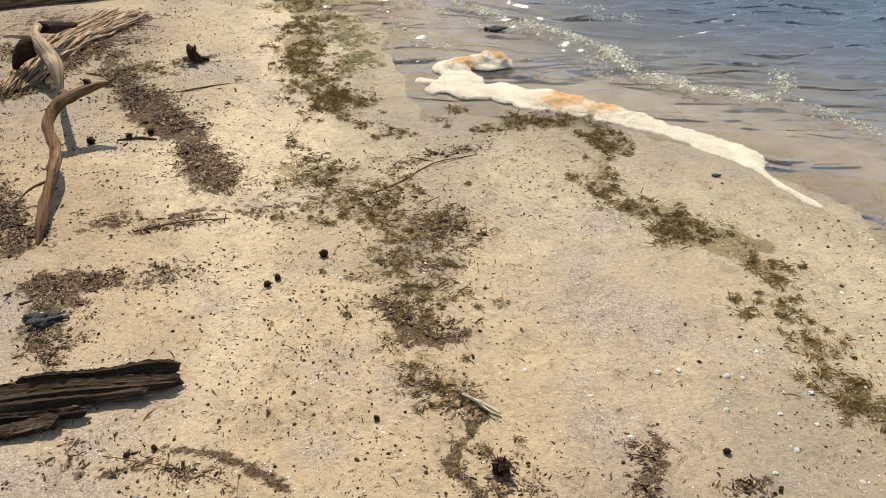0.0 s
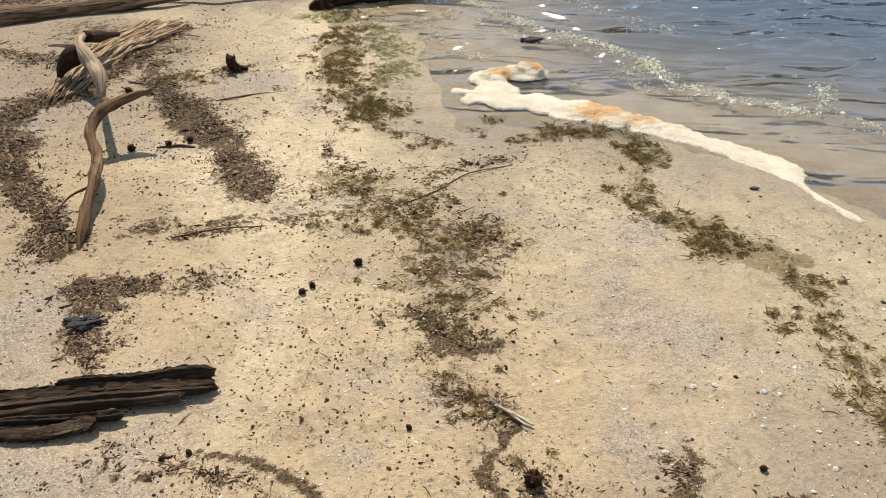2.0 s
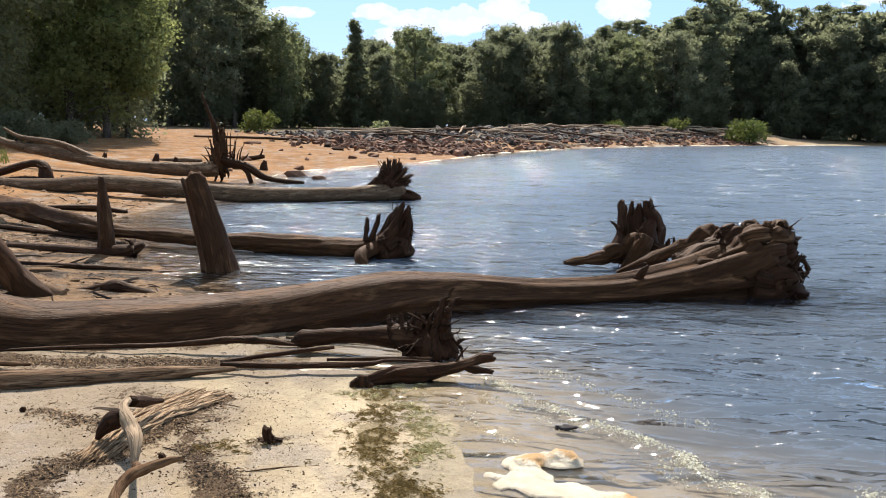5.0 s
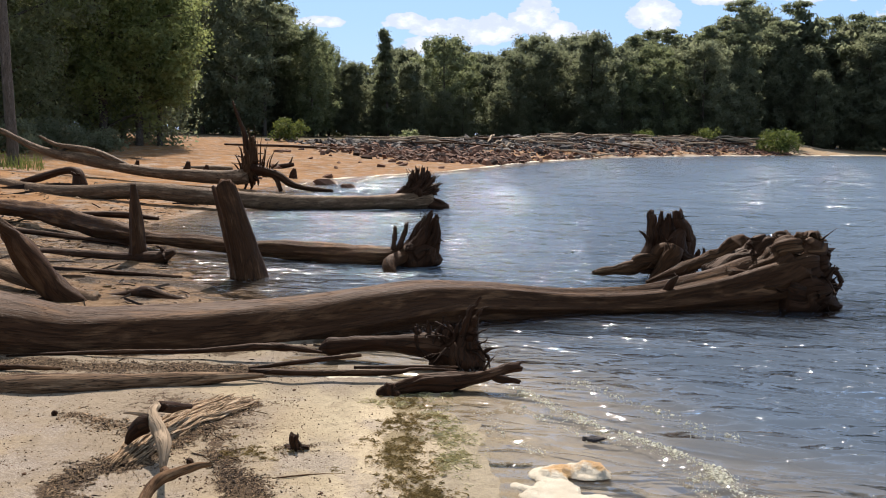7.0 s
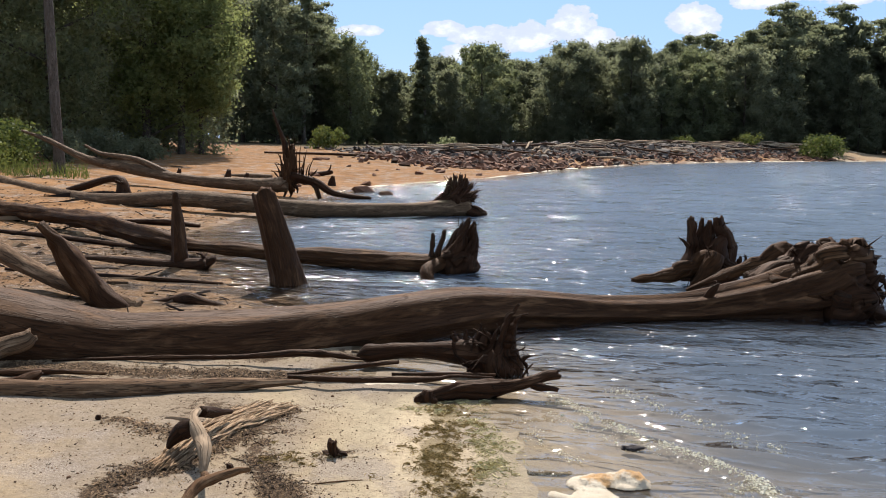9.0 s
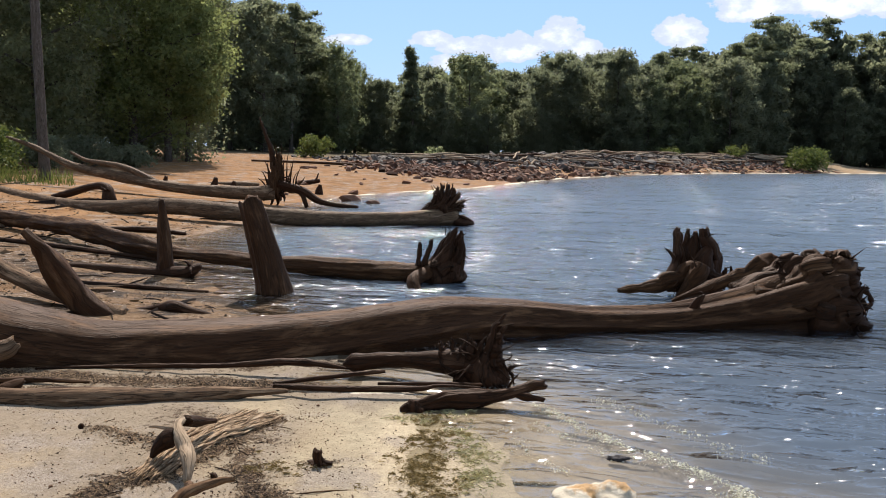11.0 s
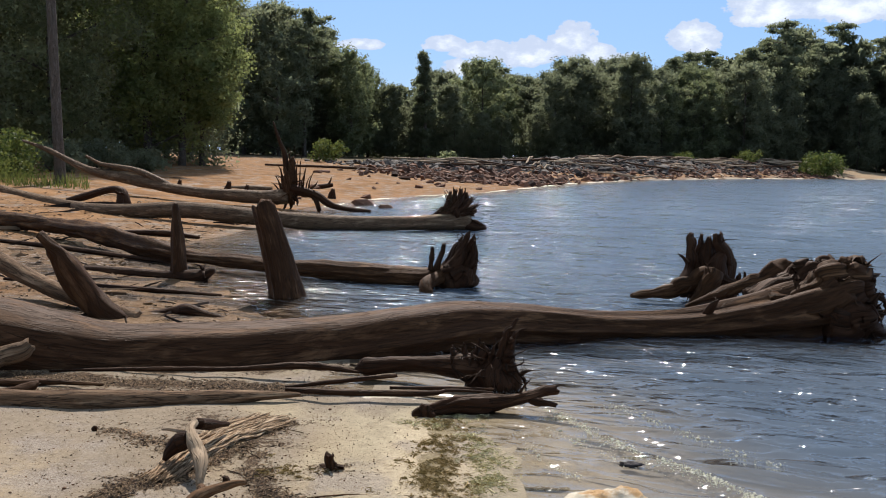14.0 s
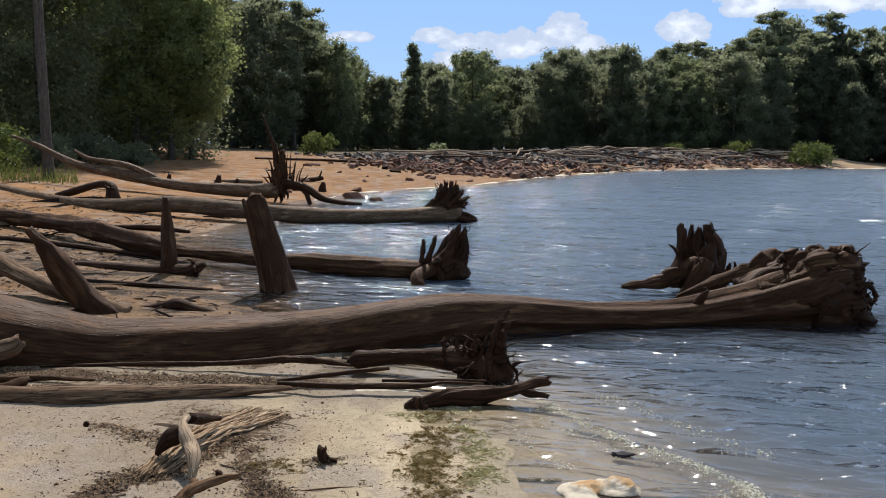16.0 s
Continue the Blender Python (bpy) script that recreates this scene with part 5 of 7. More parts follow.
log("short dark snag of wood half buried in wet sand", [(-2.74, 8.3, 0.0, 0.03), (-2.41, 8.3, 0.03, 0.055), (-2.25, 8.25, 0.06, 0.06), (-2.05, 8.2, 0.02, 0.05), (-1.86, 8.2, -0.02, 0.02)], M_DARK, 46, "limb", "branch", "driftwood_branch", seg=12, rough=0.2)

wad = log("small uprooted dark stump with tangled roots at waterline", [(-0.47, 6.05, 0.08, 0.018), (-0.44, 6.05, 0.085, 0.042), (-0.40, 6.05, 0.09, 0.060), (-0.3, 6.05, 0.10, 0.056), (-0.1, 6.05, 0.12, 0.058), (0.1, 6.0, 0.13, 0.065), (0.35, 5.95, 0.13, 0.10)],
          M_DARK, 51, "trunk", "stump", "uprooted_stump", seg=18, rough=0.16, flute=0.1)
part("root_crown", lump("root_crown", rel(wad, (0.50, 5.93, 0.06)), (0.14, 0.11, 0.10), M_DARK, 54, 0.4), wad)
limb(wad, "root", M_DARK, 170, (0.327, 5.93, -0.028, 0.058), (0.46, 5.93, 0.066, 0.064), (0.532, 5.93, 0.189, 0.05), (0.556, 5.93, 0.296, 0.035), (0.575, 5.93, 0.379, 0.022), (0.615, 5.93, 0.425, 0.015), (0.65, 5.93, 0.479, 0.006))
limb(wad, "root", M_DARK, 171, (0.567, 5.93, -0.041, 0.067), (0.587, 5.93, 0.067, 0.064), (0.592, 5.93, 0.174, 0.053), (0.605, 5.93, 0.266, 0.038), (0.625, 5.93, 0.342, 0.02), (0.668, 5.93, 0.4, 0.009), (0.717, 5.93, 0.413, 0.003))
limb(wad, "root", M_DARK, 172, (0.626, 5.91, -0.05, 0.058), (0.631, 5.91, 0.042, 0.044), (0.621, 5.91, 0.134, 0.029), (0.601, 5.91, 0.21, 0.017))
limb(wad, "root", M_DARK, 173, (0.251, 5.98, 0.097, 0.038), (0.223, 5.98, 0.173, 0.027), (0.206, 5.98, 0.234, 0.016), (0.2, 5.98, 0.274, 0.006))
limb(wad, "root", M_DARK, 174, (0.296, 5.96, 0.087, 0.038), (0.282, 5.96, 0.179, 0.026), (0.293, 5.96, 0.248, 0.015), (0.289, 5.96, 0.292, 0.004))
limb(wad, "root", M_DARK, 175, (0.342, 5.98, 0.067, 0.038), (0.358, 5.98, 0.175, 0.027), (0.38, 5.98, 0.267, 0.015), (0.391, 5.98, 0.328, 0.004))
limb(wad, "root", M_DARK, 176, (0.385, 5.93, 0.065, 0.041), (0.412, 5.93, 0.172, 0.029), (0.433, 5.93, 0.256, 0.018), (0.421, 5.93, 0.306, 0.006))
limb(wad, "root", M_DARK, 177, (0.431, 5.95, 0.06, 0.041), (0.466, 5.95, 0.183, 0.029), (0.498, 5.95, 0.268, 0.015), (0.519, 5.95, 0.303, 0.006))
limb(wad, "root", M_DARK, 178, (0.309, 5.9, 0.056, 0.032), (0.248, 5.9, 0.101, 0.023), (0.205, 5.9, 0.162, 0.013), (0.19, 5.9, 0.215, 0.004))
limb(wad, "root", M_DARK, 179, (0.323, 5.88, 0.016, 0.029), (0.381, 5.88, 0.093, 0.026), (0.417, 5.88, 0.139, 0.017), (0.461, 5.88, 0.182, 0.009))
limb(wad, "root", M_DARK, 180, (0.622, 5.9, 0.075, 0.023), (0.695, 5.9, 0.104, 0.012), (0.774, 5.9, 0.124, 0.004))
limb(wad, "root", M_DARK, 181, (0.623, 5.93, 0.113, 0.023), (0.669, 5.93, 0.083, 0.015), (0.712, 5.93, 0.045, 0.01), (0.727, 5.93, -0.039, 0.006))
limb(wad, "root", M_DARK, 182, (0.589, 5.89, 0.153, 0.017), (0.641, 5.89, 0.136, 0.012), (0.688, 5.89, 0.079, 0.006))
limb(wad, "root", M_DARK, 183, (0.69, 5.95, -0.045, 0.018), (0.673, 5.95, 0.017, 0.012), (0.696, 5.95, 0.055, 0.004))
limb(wad, "root", M_DARK, 184, (0.321, 5.89, 0.135, 0.017), (0.338, 5.89, 0.204, 0.012), (0.331, 5.89, 0.249, 0.004))
roots(wad, rel(wad, (0.50, 5.88, 0.13)), (0.2, -0.8, 0.3), 0.20, 16, 150, M_DARK, 0.010, 0.1, 0.8, "rootlet", 0.5, 0.8)
wet = log("dark wet log lying at the waterline in green weed", [(-0.04, 5.2, 0.005, 0.030), (0.02, 5.22, 0.02, 0.042), (0.14, 5.26, 0.045, 0.040), (0.24, 5.28, 0.06, 0.050), (0.40, 5.3, 0.06, 0.052), (0.56, 5.32, 0.075, 0.042), (0.70, 5.34, 0.105, 0.036), (0.78, 5.36, 0.13, 0.034), (0.84, 5.37, 0.135, 0.026)],
          M_DARK, 52, seg=26, per=9, rough=0.26, flute=0.22, broken=0.9)
part("branch_stub", tube("branch_stub", [(*rel(wet, (0.62, 5.33, 0.09)), 0.028), (*rel(wet, (0.74, 5.3, 0.075)), 0.024), (*rel(wet, (0.83, 5.28, 0.06)), 0.014)], M_DARK, 10, 5, 0.3, 53, None, 0.8, 1.0, 0.1), wet)
part("twig", tube("twig", [(*rel(wet, (0.60, 5.32, 0.1)), 0.008), (*rel(wet, (0.64, 5.32, 0.17)), 0.006), (*rel(wet, (0.68, 5.31, 0.22)), 0.003)], M_DARK, 6, 3, 0.2, 55), wet)
part("burl", lump("burl", rel(wet, (0.03, 5.2, 0.02)), (0.05, 0.04, 0.045), M_DARK, 56, 0.5, 14, 18), wet)
S1 = [(-2.48, 5.75, 0.10, 0.008), (-2.19, 5.85, 0.09, 0.013), (-1.76, 5.9, 0.09, 0.017), (-1.31, 5.95, 0.085, 0.018), (-0.96, 6.0, 0.10, 0.026), (-0.72, 6.0, 0.10, 0.028), (-0.43, 6.0, 0.06, 0.008)]
log("long thin dark branch lying along the huge trunk", S1, M_DARK, 56, "limb", "branch", "driftwood_branch", seg=9, rough=0.12)
log("forked dark stick lying on pale sand", [(-0.88, 5.6, 0.06, 0.013), (-0.57, 5.65, 0.09, 0.017), (-0.20, 5.7, 0.12, 0.014)], M_DARK, 57, "limb", "stick", "driftwood_stick", seg=8, rough=0.12)
log("long wet stick lying on pale sand", [(-0.86, 5.5, 0.07, 0.017), (-0.55, 5.45, 0.07, 0.022), (0.03, 5.5, 0.06, 0.019), (0.18, 5.55, 0.07, 0.011), (0.44, 5.55, 0.06, 0.008)], M_DARK, 58, "limb", "stick", "driftwood_stick", seg=8, rough=0.12)
log("thin wet stick by the uprooted stump", [(-0.19, 5.62, 0.06, 0.012), (0.18, 5.65, 0.055, 0.014), (0.46, 5.7, 0.04, 0.01)], M_DARK, 59, "limb", "stick", "driftwood_stick", seg=8, rough=0.12)
NEAR = [(-3.3, 4.85, 0.14, 0.062), (-2.76, 4.9, 0.13, 0.063), (-2.46, 4.95, 0.13, 0.062), (-2.16, 5.0, 0.115, 0.064), (-1.85, 5.05, 0.105, 0.068), (-1.54, 5.15, 0.09, 0.055), (-1.23, 5.25, 0.08, 0.049), (-1.0, 5.35, 0.07, 0.032), (-0.80, 5.42, 0.06, 0.015)]
log("smooth grey driftwood pole lying on sand", NEAR, M_GREY, 61, seg=18, per=7, rough=0.06)
log("pale broken limb jutting from under the huge trunk", [(-3.3, 5.62, 0.12, 0.07), (-2.9, 5.47, 0.18, 0.07), (-2.70, 5.53, 0.25, 0.068), (-2.60, 5.56, 0.28, 0.064), (-2.56, 5.58, 0.31, 0.045)], M_TAN, 62, "limb", "branch", "driftwood_branch", seg=18, per=7, rough=0.14, flute=0.12, broken=0.6)
log("short split chunk of pale wood with dark bark on sand", [(-2.70, 4.98, 0.13, 0.03), (-2.546, 5.0, 0.14, 0.032), (-2.405, 5.05, 0.155, 0.036), (-2.326, 5.08, 0.18, 0.032), (-2.288, 5.1, 0.20, 0.012)], M_BROWN, 621, "limb", "branch", "driftwood_branch", seg=14, rough=0.2, flute=0.15, broken=0.7)
log("thin brown stick on sand beside the pole", [(-2.33, 5.1, 0.125, 0.013), (-2.151, 5.15, 0.13, 0.016), (-1.899, 5.2, 0.125, 0.01)], M_BROWN, 622, "limb", "stick", "driftwood_stick", seg=9, rough=0.2)
log("weathered log lying behind the bleached tree", [(-7.5, 31.3, 0.22, 0.08), (-6.56, 31.0, 0.26, 0.10), (-5.56, 31.0, 0.25, 0.09)], M_TAN, 623, seg=12, rough=0.1)
chunk = log("short stubby log on the orange sand", [(-4.5, 33.7, 0.24, 0.09), (-4.09, 33.7, 0.28, 0.10), (-3.66, 33.7, 0.34, 0.07)], M_DARK, 624, seg=12, rough=0.15)
part("branch_stub", tube("branch_stub", [(*rel(chunk, (-3.8, 33.7, 0.32)), 0.06), (*rel(chunk, (-3.72, 33.7, 0.50)), 0.04), (*rel(chunk, (-3.68, 33.7, 0.64)), 0.018)], M_DARK, 9, 4, 0.2, 625), chunk)
log("dark rotten log lying on the orange sand", [(-10.2, 34.0, 0.32, 0.10), (-9.7, 34.0, 0.36, 0.14), (-9.0, 34.0, 0.33, 0.10)], M_DARK, 626, seg=14, rough=0.25)
log("thin stick washed up beside the sunken trunk", [(-3.3, 12.2, 0.05, 0.02), (-2.78, 12.0, 0.045, 0.024), (-2.25, 11.9, 0.02, 0.018)], M_BROWN, 627, "limb", "stick", "driftwood_stick", seg=8, rough=0.12)
log("short knotty stick on sand", [(-2.8, 5.3, 0.13, 0.020), (-2.52, 5.35, 0.125, 0.024), (-2.33, 5.4, 0.12, 0.018), (-2.04, 5.4, 0.11, 0.010)], M_BROWN, 63, "limb", "stick", "driftwood_stick", seg=10, rough=0.2)
arch = log("crooked dark branch with roots on the beach", [(-8.6, 21.1, 0.30, 0.09), (-8.19, 21.0, 0.42, 0.088), (-7.64, 21.0, 0.58, 0.087), (-7.3, 20.9, 0.55, 0.12), (-7.2, 20.8, 0.25, 0.17)], M_DARK, 64, "limb", "branch", "driftwood_branch", seg=12, rough=0.15)
roots(arch, rel(arch, (-7.2, 20.8, 0.42)), (1, 0, 0), 0.32, 9, 150, M_DARK, 0.05, 0.0)

FORK = [(-0.854, 2.522, 0.085, 0.0086), (-0.857, 2.618, 0.115, 0.0157), (-0.858, 2.752, 0.135, 0.0192), (-0.858, 2.897, 0.155, 0.0192), (-0.873, 3.060, 0.175, 0.0200), (-0.918, 3.196, 0.195, 0.0200),
        (-0.914, 3.290, 0.210, 0.0214), (-0.875, 3.343, 0.235, 0.0207), (-0.809, 3.382, 0.250, 0.0179), (-0.756, 3.403, 0.260, 0.0135), (-0.708, 3.403, 0.265, 0.0078)]
fork = log("crooked brown branch arched over the sand", FORK, M_STICK, 65, "limb", "branch", "driftwood_branch", seg=22, per=8, rough=0.2, flute=0.16, broken=0.6)
part("leg", tube("leg", [(*rel(fork, (-0.868, 3.374, 0.235)), 0.019), (*rel(fork, (-0.91, 3.505, 0.20)), 0.017), (*rel(fork, (-0.97, 3.70, 0.12)), 0.014)], M_STICK, 9, 4, 0.12, 66), fork)
part("twig", tube("twig", [(*rel(fork, (-0.86, 2.85, 0.15)), 0.005), (*rel(fork, (-0.93, 2.83, 0.13)), 0.004), (*rel(fork, (-0.97, 2.76, 0.11)), 0.002)], M_STICK, 6, 3, 0.12, 67), fork)
ANTLER = [(-0.989, 3.768, 0.115, 0.0156), (-1.001, 3.846, 0.170, 0.0265), (-1.040, 3.946, 0.200, 0.0312), (-1.079, 4.002, 0.235, 0.0312), (-1.118, 4.101, 0.250, 0.0242), (-1.123, 4.210, 0.250, 0.0203), (-1.121, 4.288, 0.245, 0.0140)]
ant = log("pale antler-shaped branch propped on shredded bark", ANTLER, M_PALE, 67, "limb", "branch", "driftwood_branch", seg=22, per=8, rough=0.2, flute=0.16)
part("arm", tube("arm", [(*rel(ant, (-1.105, 4.206, 0.25)), 0.028), (*rel(ant, (-1.084, 4.319, 0.21)), 0.026), (*rel(ant, (-1.03, 4.491, 0.16)), 0.013)], M_DARK, 10, 4, 0.18, 70, None, 0.6), ant)
part("hollow_limb", tube("hollow_limb", [(*rel(ant, (-1.10, 4.03, 0.23)), 0.034), (*rel(ant, (-1.16, 4.07, 0.20)), 0.045), (*rel(ant, (-1.20, 4.05, 0.165)), 0.034), (*rel(ant, (-1.228, 4.04, 0.12)), 0.013)], M_DARK, 12, 5, 0.2, 68), ant)
part("twig", tube("twig", [(*rel(ant, (-1.146, 4.092, 0.245)), 0.012), (*rel(ant, (-1.23, 4.14, 0.24)), 0.009), (*rel(ant, (-1.27, 4.147, 0.235)), 0.004)], M_PALE, 7, 3, 0.1, 69), ant)

# a torn mat of bark fibres
mat_ob = thing("bark_mat", "shredded fibrous bark mat spread over the sand", "bark", at=(-1.0, 4.4, H(-1.0, 4.4)))
for i in range(64):
    r = np.random.default_rng(200 + i)
    s = (i % 32) / 31 - 0.5
    u0, u1 = sorted((r.uniform(0, 0.45), r.uniform(0.5, 1.0))) if i >= 32 else (0.02 * r.uniform(0, 3), 1 - 0.10 * r.uniform(0, 1))
    rows = []
    for u in np.linspace(u0, u1, 8):
        w = 0.13 + 0.12 * u
        x = -1.20 + 0.05 * u + 0.35 * u ** 2 + s * w + 0.010 * math.sin(15 * u + 3 * i) + r.normal(0, 0.007)
        y = 3.80 + 1.22 * u + s * w * (0.2 - 0.8 * u) + r.normal(0, 0.014)
        lift = 0.012 + 0.014 * (i >= 32) + 0.012 * math.sin(6 * u + 2 * i)
        rows.append((x + 1.0, y - 4.4, height(x, y)[0] - mat_ob.location[2] + lift, r.uniform(0.0042, 0.0085) * (1 - 0.6 * abs(2 * (u - u0) / (u1 - u0) - 1) ** 3)))
    part("fibre", tube("fibre", rows, M_FIBRE, 6, 4, 0.25, 210 + i), mat_ob)

# the split black plank
def slab(name, start, end, wide, thick, mat, seed, lean=0.0):
    """A split length of rotten wood: an angular section that wanders, with torn ends."""
    r = np.random.default_rng(seed)
    a, b = np.array(start, float), np.array(end, float)
    way = (b - a) / np.linalg.norm(b - a)
    side = np.cross(way, (0, 0, 1.0))
    side /= np.linalg.norm(side)
    up = np.cross(side, way)
    side, up = side * math.cos(lean) + up * math.sin(lean), up * math.cos(lean) - side * math.sin(lean)
    k, n = 15, 40
    th = np.sort(r.uniform(0, 6.283, k))
    prof = np.stack([np.sign(np.cos(th)) * np.abs(np.cos(th)) ** 0.6 * wide, np.sin(th) * thick], -1) * r.uniform(0.75, 1.15, (k, 1))
    V, uv = [], []
    for i in range(n):
        u = i / (n - 1)
        f = prof * (1 + 0.09 * r.normal(size=(k, 1))) * (0.85 + 0.25 * math.sin(2.5 * u + seed))
        e = np.zeros(k)
        if i in (0, n - 1):
            e = r.uniform(-0.016, 0.012, k) * (1 if i else -1)
            f = f * 0.7
        c = a + (b - a) * u + up * 0.004 * math.sin(9 * u + seed) + side * 0.006 * math.sin(6 * u + 2 * seed)
        V += [c + side * q[0] + up * q[1] + way * x for q, x in zip(f, e)]
        uv += [(u * np.linalg.norm(b - a), j * 0.015) for j in range(k)]
    F = [(i * k + j, i * k + (j + 1) % k, (i + 1) * k + (j + 1) % k, (i + 1) * k + j) for i in range(n - 1) for j in range(k)]
    F += [tuple(range(k))[::-1], tuple(range((n - 1) * k, n * k))]
    return mesh_from(name, V, F, mat, uv)


plank = thing("rotten_plank", "black rotten split log half sunk in sand", "log", at=(-0.8, 1.74, H(-0.8, 1.74)))
for i, (x0, y0, z0, x1, y1, z1, w, t, le) in enumerate(((-0.75, 1.80, 0.018, -0.37, 1.785, 0.016, 0.013, 0.018, 0.3), (-1.05, 1.78, 0.010, -0.36, 1.757, 0.008, 0.026, 0.018, -0.2),
                                                       (-1.1, 1.75, 0.018, -0.37, 1.73, 0.014, 0.011, 0.018, 0.5), (-1.1, 1.72, 0.015, -0.44, 1.712, 0.012, 0.024, 0.018, 0.1),
                                                       (-1.1, 1.68, 0.02, -0.58, 1.682, 0.01, 0.014, 0.018, -0.4), (-1.0, 1.645, 0.01, -0.64, 1.65, 0.006, 0.024, 0.014, 0.2))):
    part("splinter", slab("splinter", (x0 + 0.8, y0 - 1.74, z0), (x1 + 0.8, y1 - 1.74, z1), w, t, M_BLACK, 220 + i, le), plank)


# ---------------------------------------------------------------- trees
def leaf_cloud(name, centres, sizes, per, leaf_size, mat, seed, droop=0.0, inner=0.35, heart=0):
    """Leaves in clumps: ellipsoid shells with a loose filling; heart: larger leaves deep inside, in each clump."""
    r = np.random.default_rng(seed)
    c, s = np.repeat(np.asarray(centres, float), per + heart, 0), np.repeat(np.asarray(sizes, float), per + heart, 0)
    n = len(c)
    deep = np.arange(n) % (per + heart) >= per
    d = r.normal(size=(n, 3))
    d /= np.linalg.norm(d, axis=1)[:, None]
    p = c + d * s * (np.where(deep, 0.5, 1.0) * r.uniform(inner, 1.55, n) ** 0.9)[:, None]
    p[:, 2] -= droop * r.uniform(0, 1, n) * s[:, 2]
    size = leaf_size * r.uniform(0.55, 1.5, n) * np.where(deep, 2.4, 1.0)
    return scatter(name, LEAF_V, LEAF_F, p, spins(r, n, 1.3), size[:, None] * np.ones((1, 3)), mat)


def tree(kind, tall, seed, leaf_mat, leaf_size, per, spread=0.3, start=0.12, clumps=60, label="", pos=(0, 0), name="tree", heart=14):
    """Tapered trunk, forking limbs and a crown of leaf sprays set along them. kind: broad, pine, spruce, willow."""
    r = np.random.default_rng(seed)
    ob = thing(name, label, "tree", at=(pos[0], pos[1], H(*pos) - 0.05))
    lean = r.normal(0, 0.03, 2)
    tr = 0.012 * tall + 0.05
    rows = [(lean[0] * tall * u ** 1.5, lean[1] * tall * u ** 1.5, tall * 0.96 * u, tr * (1 - 0.9 * u)) for u in np.linspace(0, 1, 7)]
    bole = part("trunk", tube("trunk", rows, M_BARK, 9, 3, 0.06, seed), ob)
    cen, siz, tips = [], [], []
    arms = max(8, clumps // 5)
    for i in range(arms):
        u = start + (1 - start) * (i + r.uniform(0, 1)) / arms
        a = i * 2.4 + r.uniform(-0.5, 0.5)
        if kind == "spruce":
            reach, rise, sz = tall * spread * (1.03 - u) ** 0.9 * r.uniform(0.75, 1.1), -0.18, (0.038, 0.038, 0.020)
        elif kind == "pine":
            u = 0.42 + 0.58 * (u - start) / (1 - start)
            reach, rise, sz = tall * spread * (0.35 + 0.75 * math.sin(3.14 * min(1, (u - 0.36) * 1.55))) * r.uniform(0.4, 1.25), 0.06, (0.054, 0.054, 0.016)
        elif kind == "willow":
            reach, rise, sz = tall * spread * math.sin(3.14 * (0.14 + 0.76 * u)) ** 0.6 * r.uniform(0.7, 1.1), 0.25, (0.056, 0.056, 0.075)
        else:
            reach, rise, sz = tall * spread * math.sin(3.14 * min(0.93, 0.22 + 0.70 * u)) ** 0.75 * r.uniform(0.6, 1.15), 0.45, (0.060, 0.060, 0.050)
        z0 = tall * max(0.04, u - 0.5 * rise * reach / tall)
        for k in range(5):
            f = (0.35, 0.6, 0.8, 0.95, 1.08)[k]
            b = a + r.normal(0, 0.30) * f
            top = min(z0 + rise * reach * f + r.normal(0, 0.02) * tall, tall * 0.985)
            size = r.uniform(0.7, 1.3) * (1.15 - 0.3 * f)
            cen.append((lean[0] * tall * u + reach * f * math.cos(b), lean[1] * tall * u + reach * f * math.sin(b), top))
            siz.append(tuple(tall * q * size for q in sz))
        tips.append((z0, cen[-2]))
    cen += [(lean[0] * tall, lean[1] * tall, tall * q) for q in (0.90, 0.95, 0.985)]
    siz += [(0.022 * tall, 0.022 * tall, 0.03 * tall)] * 3
    for i in range(0, arms, max(1, arms // 9)):
        z0, c = tips[i]
        b = z0 / tall
        part("limb", tube("limb", [(lean[0] * tall * b, lean[1] * tall * b, z0, tr * 0.35), (c[0] * 0.5, c[1] * 0.5, (z0 + c[2]) / 2 + 0.1, tr * 0.25), (*c, tr * 0.08)], M_BARK, 6, 3, 0.1, seed + i), bole)
    part("crown", leaf_cloud("crown", cen, siz, per, leaf_size, leaf_mat, seed, 0.8 if kind == "willow" else 0.0, 0.2, heart), ob)
    return ob


def at_bearing(az_deg, dist):
    return dist * math.sin(radians(az_deg)), dist * math.cos(radians(az_deg))


def set_tree(proto, az_deg, dist, scale=1.0, turn=0.0):
    x, y = at_bearing(az_deg, dist)
    m = Matrix.LocRotScale((x, y, H(x, y) - 0.05), Euler((0, 0, turn)), (scale,) * 3)
    ob = copy_thing(proto, m)
    ob.matrix_basis = m
    return ob


WOODS = "woods beyond the beach"
# the near stand at the back of the beach: kind, height, bearing, distance, sunlit leaf colour or not
NEAR_STAND = [("broad", 15, -29.5, 40, 0), ("broad", 17, -26.0, 45, 0), ("broad", 14, -23.0, 42, 0), ("broad", 17, -20.5, 48, 0), ("broad", 16, -17.6, 46, 1), ("broad", 13, -15.6, 46, 1),
              ("broad", 15, -33.0, 44, 0), ("broad", 8, -14.4, 47, 1), ("pine", 17, -15.2, 56, 0), ("broad", 16, -24.5, 54, 0)]
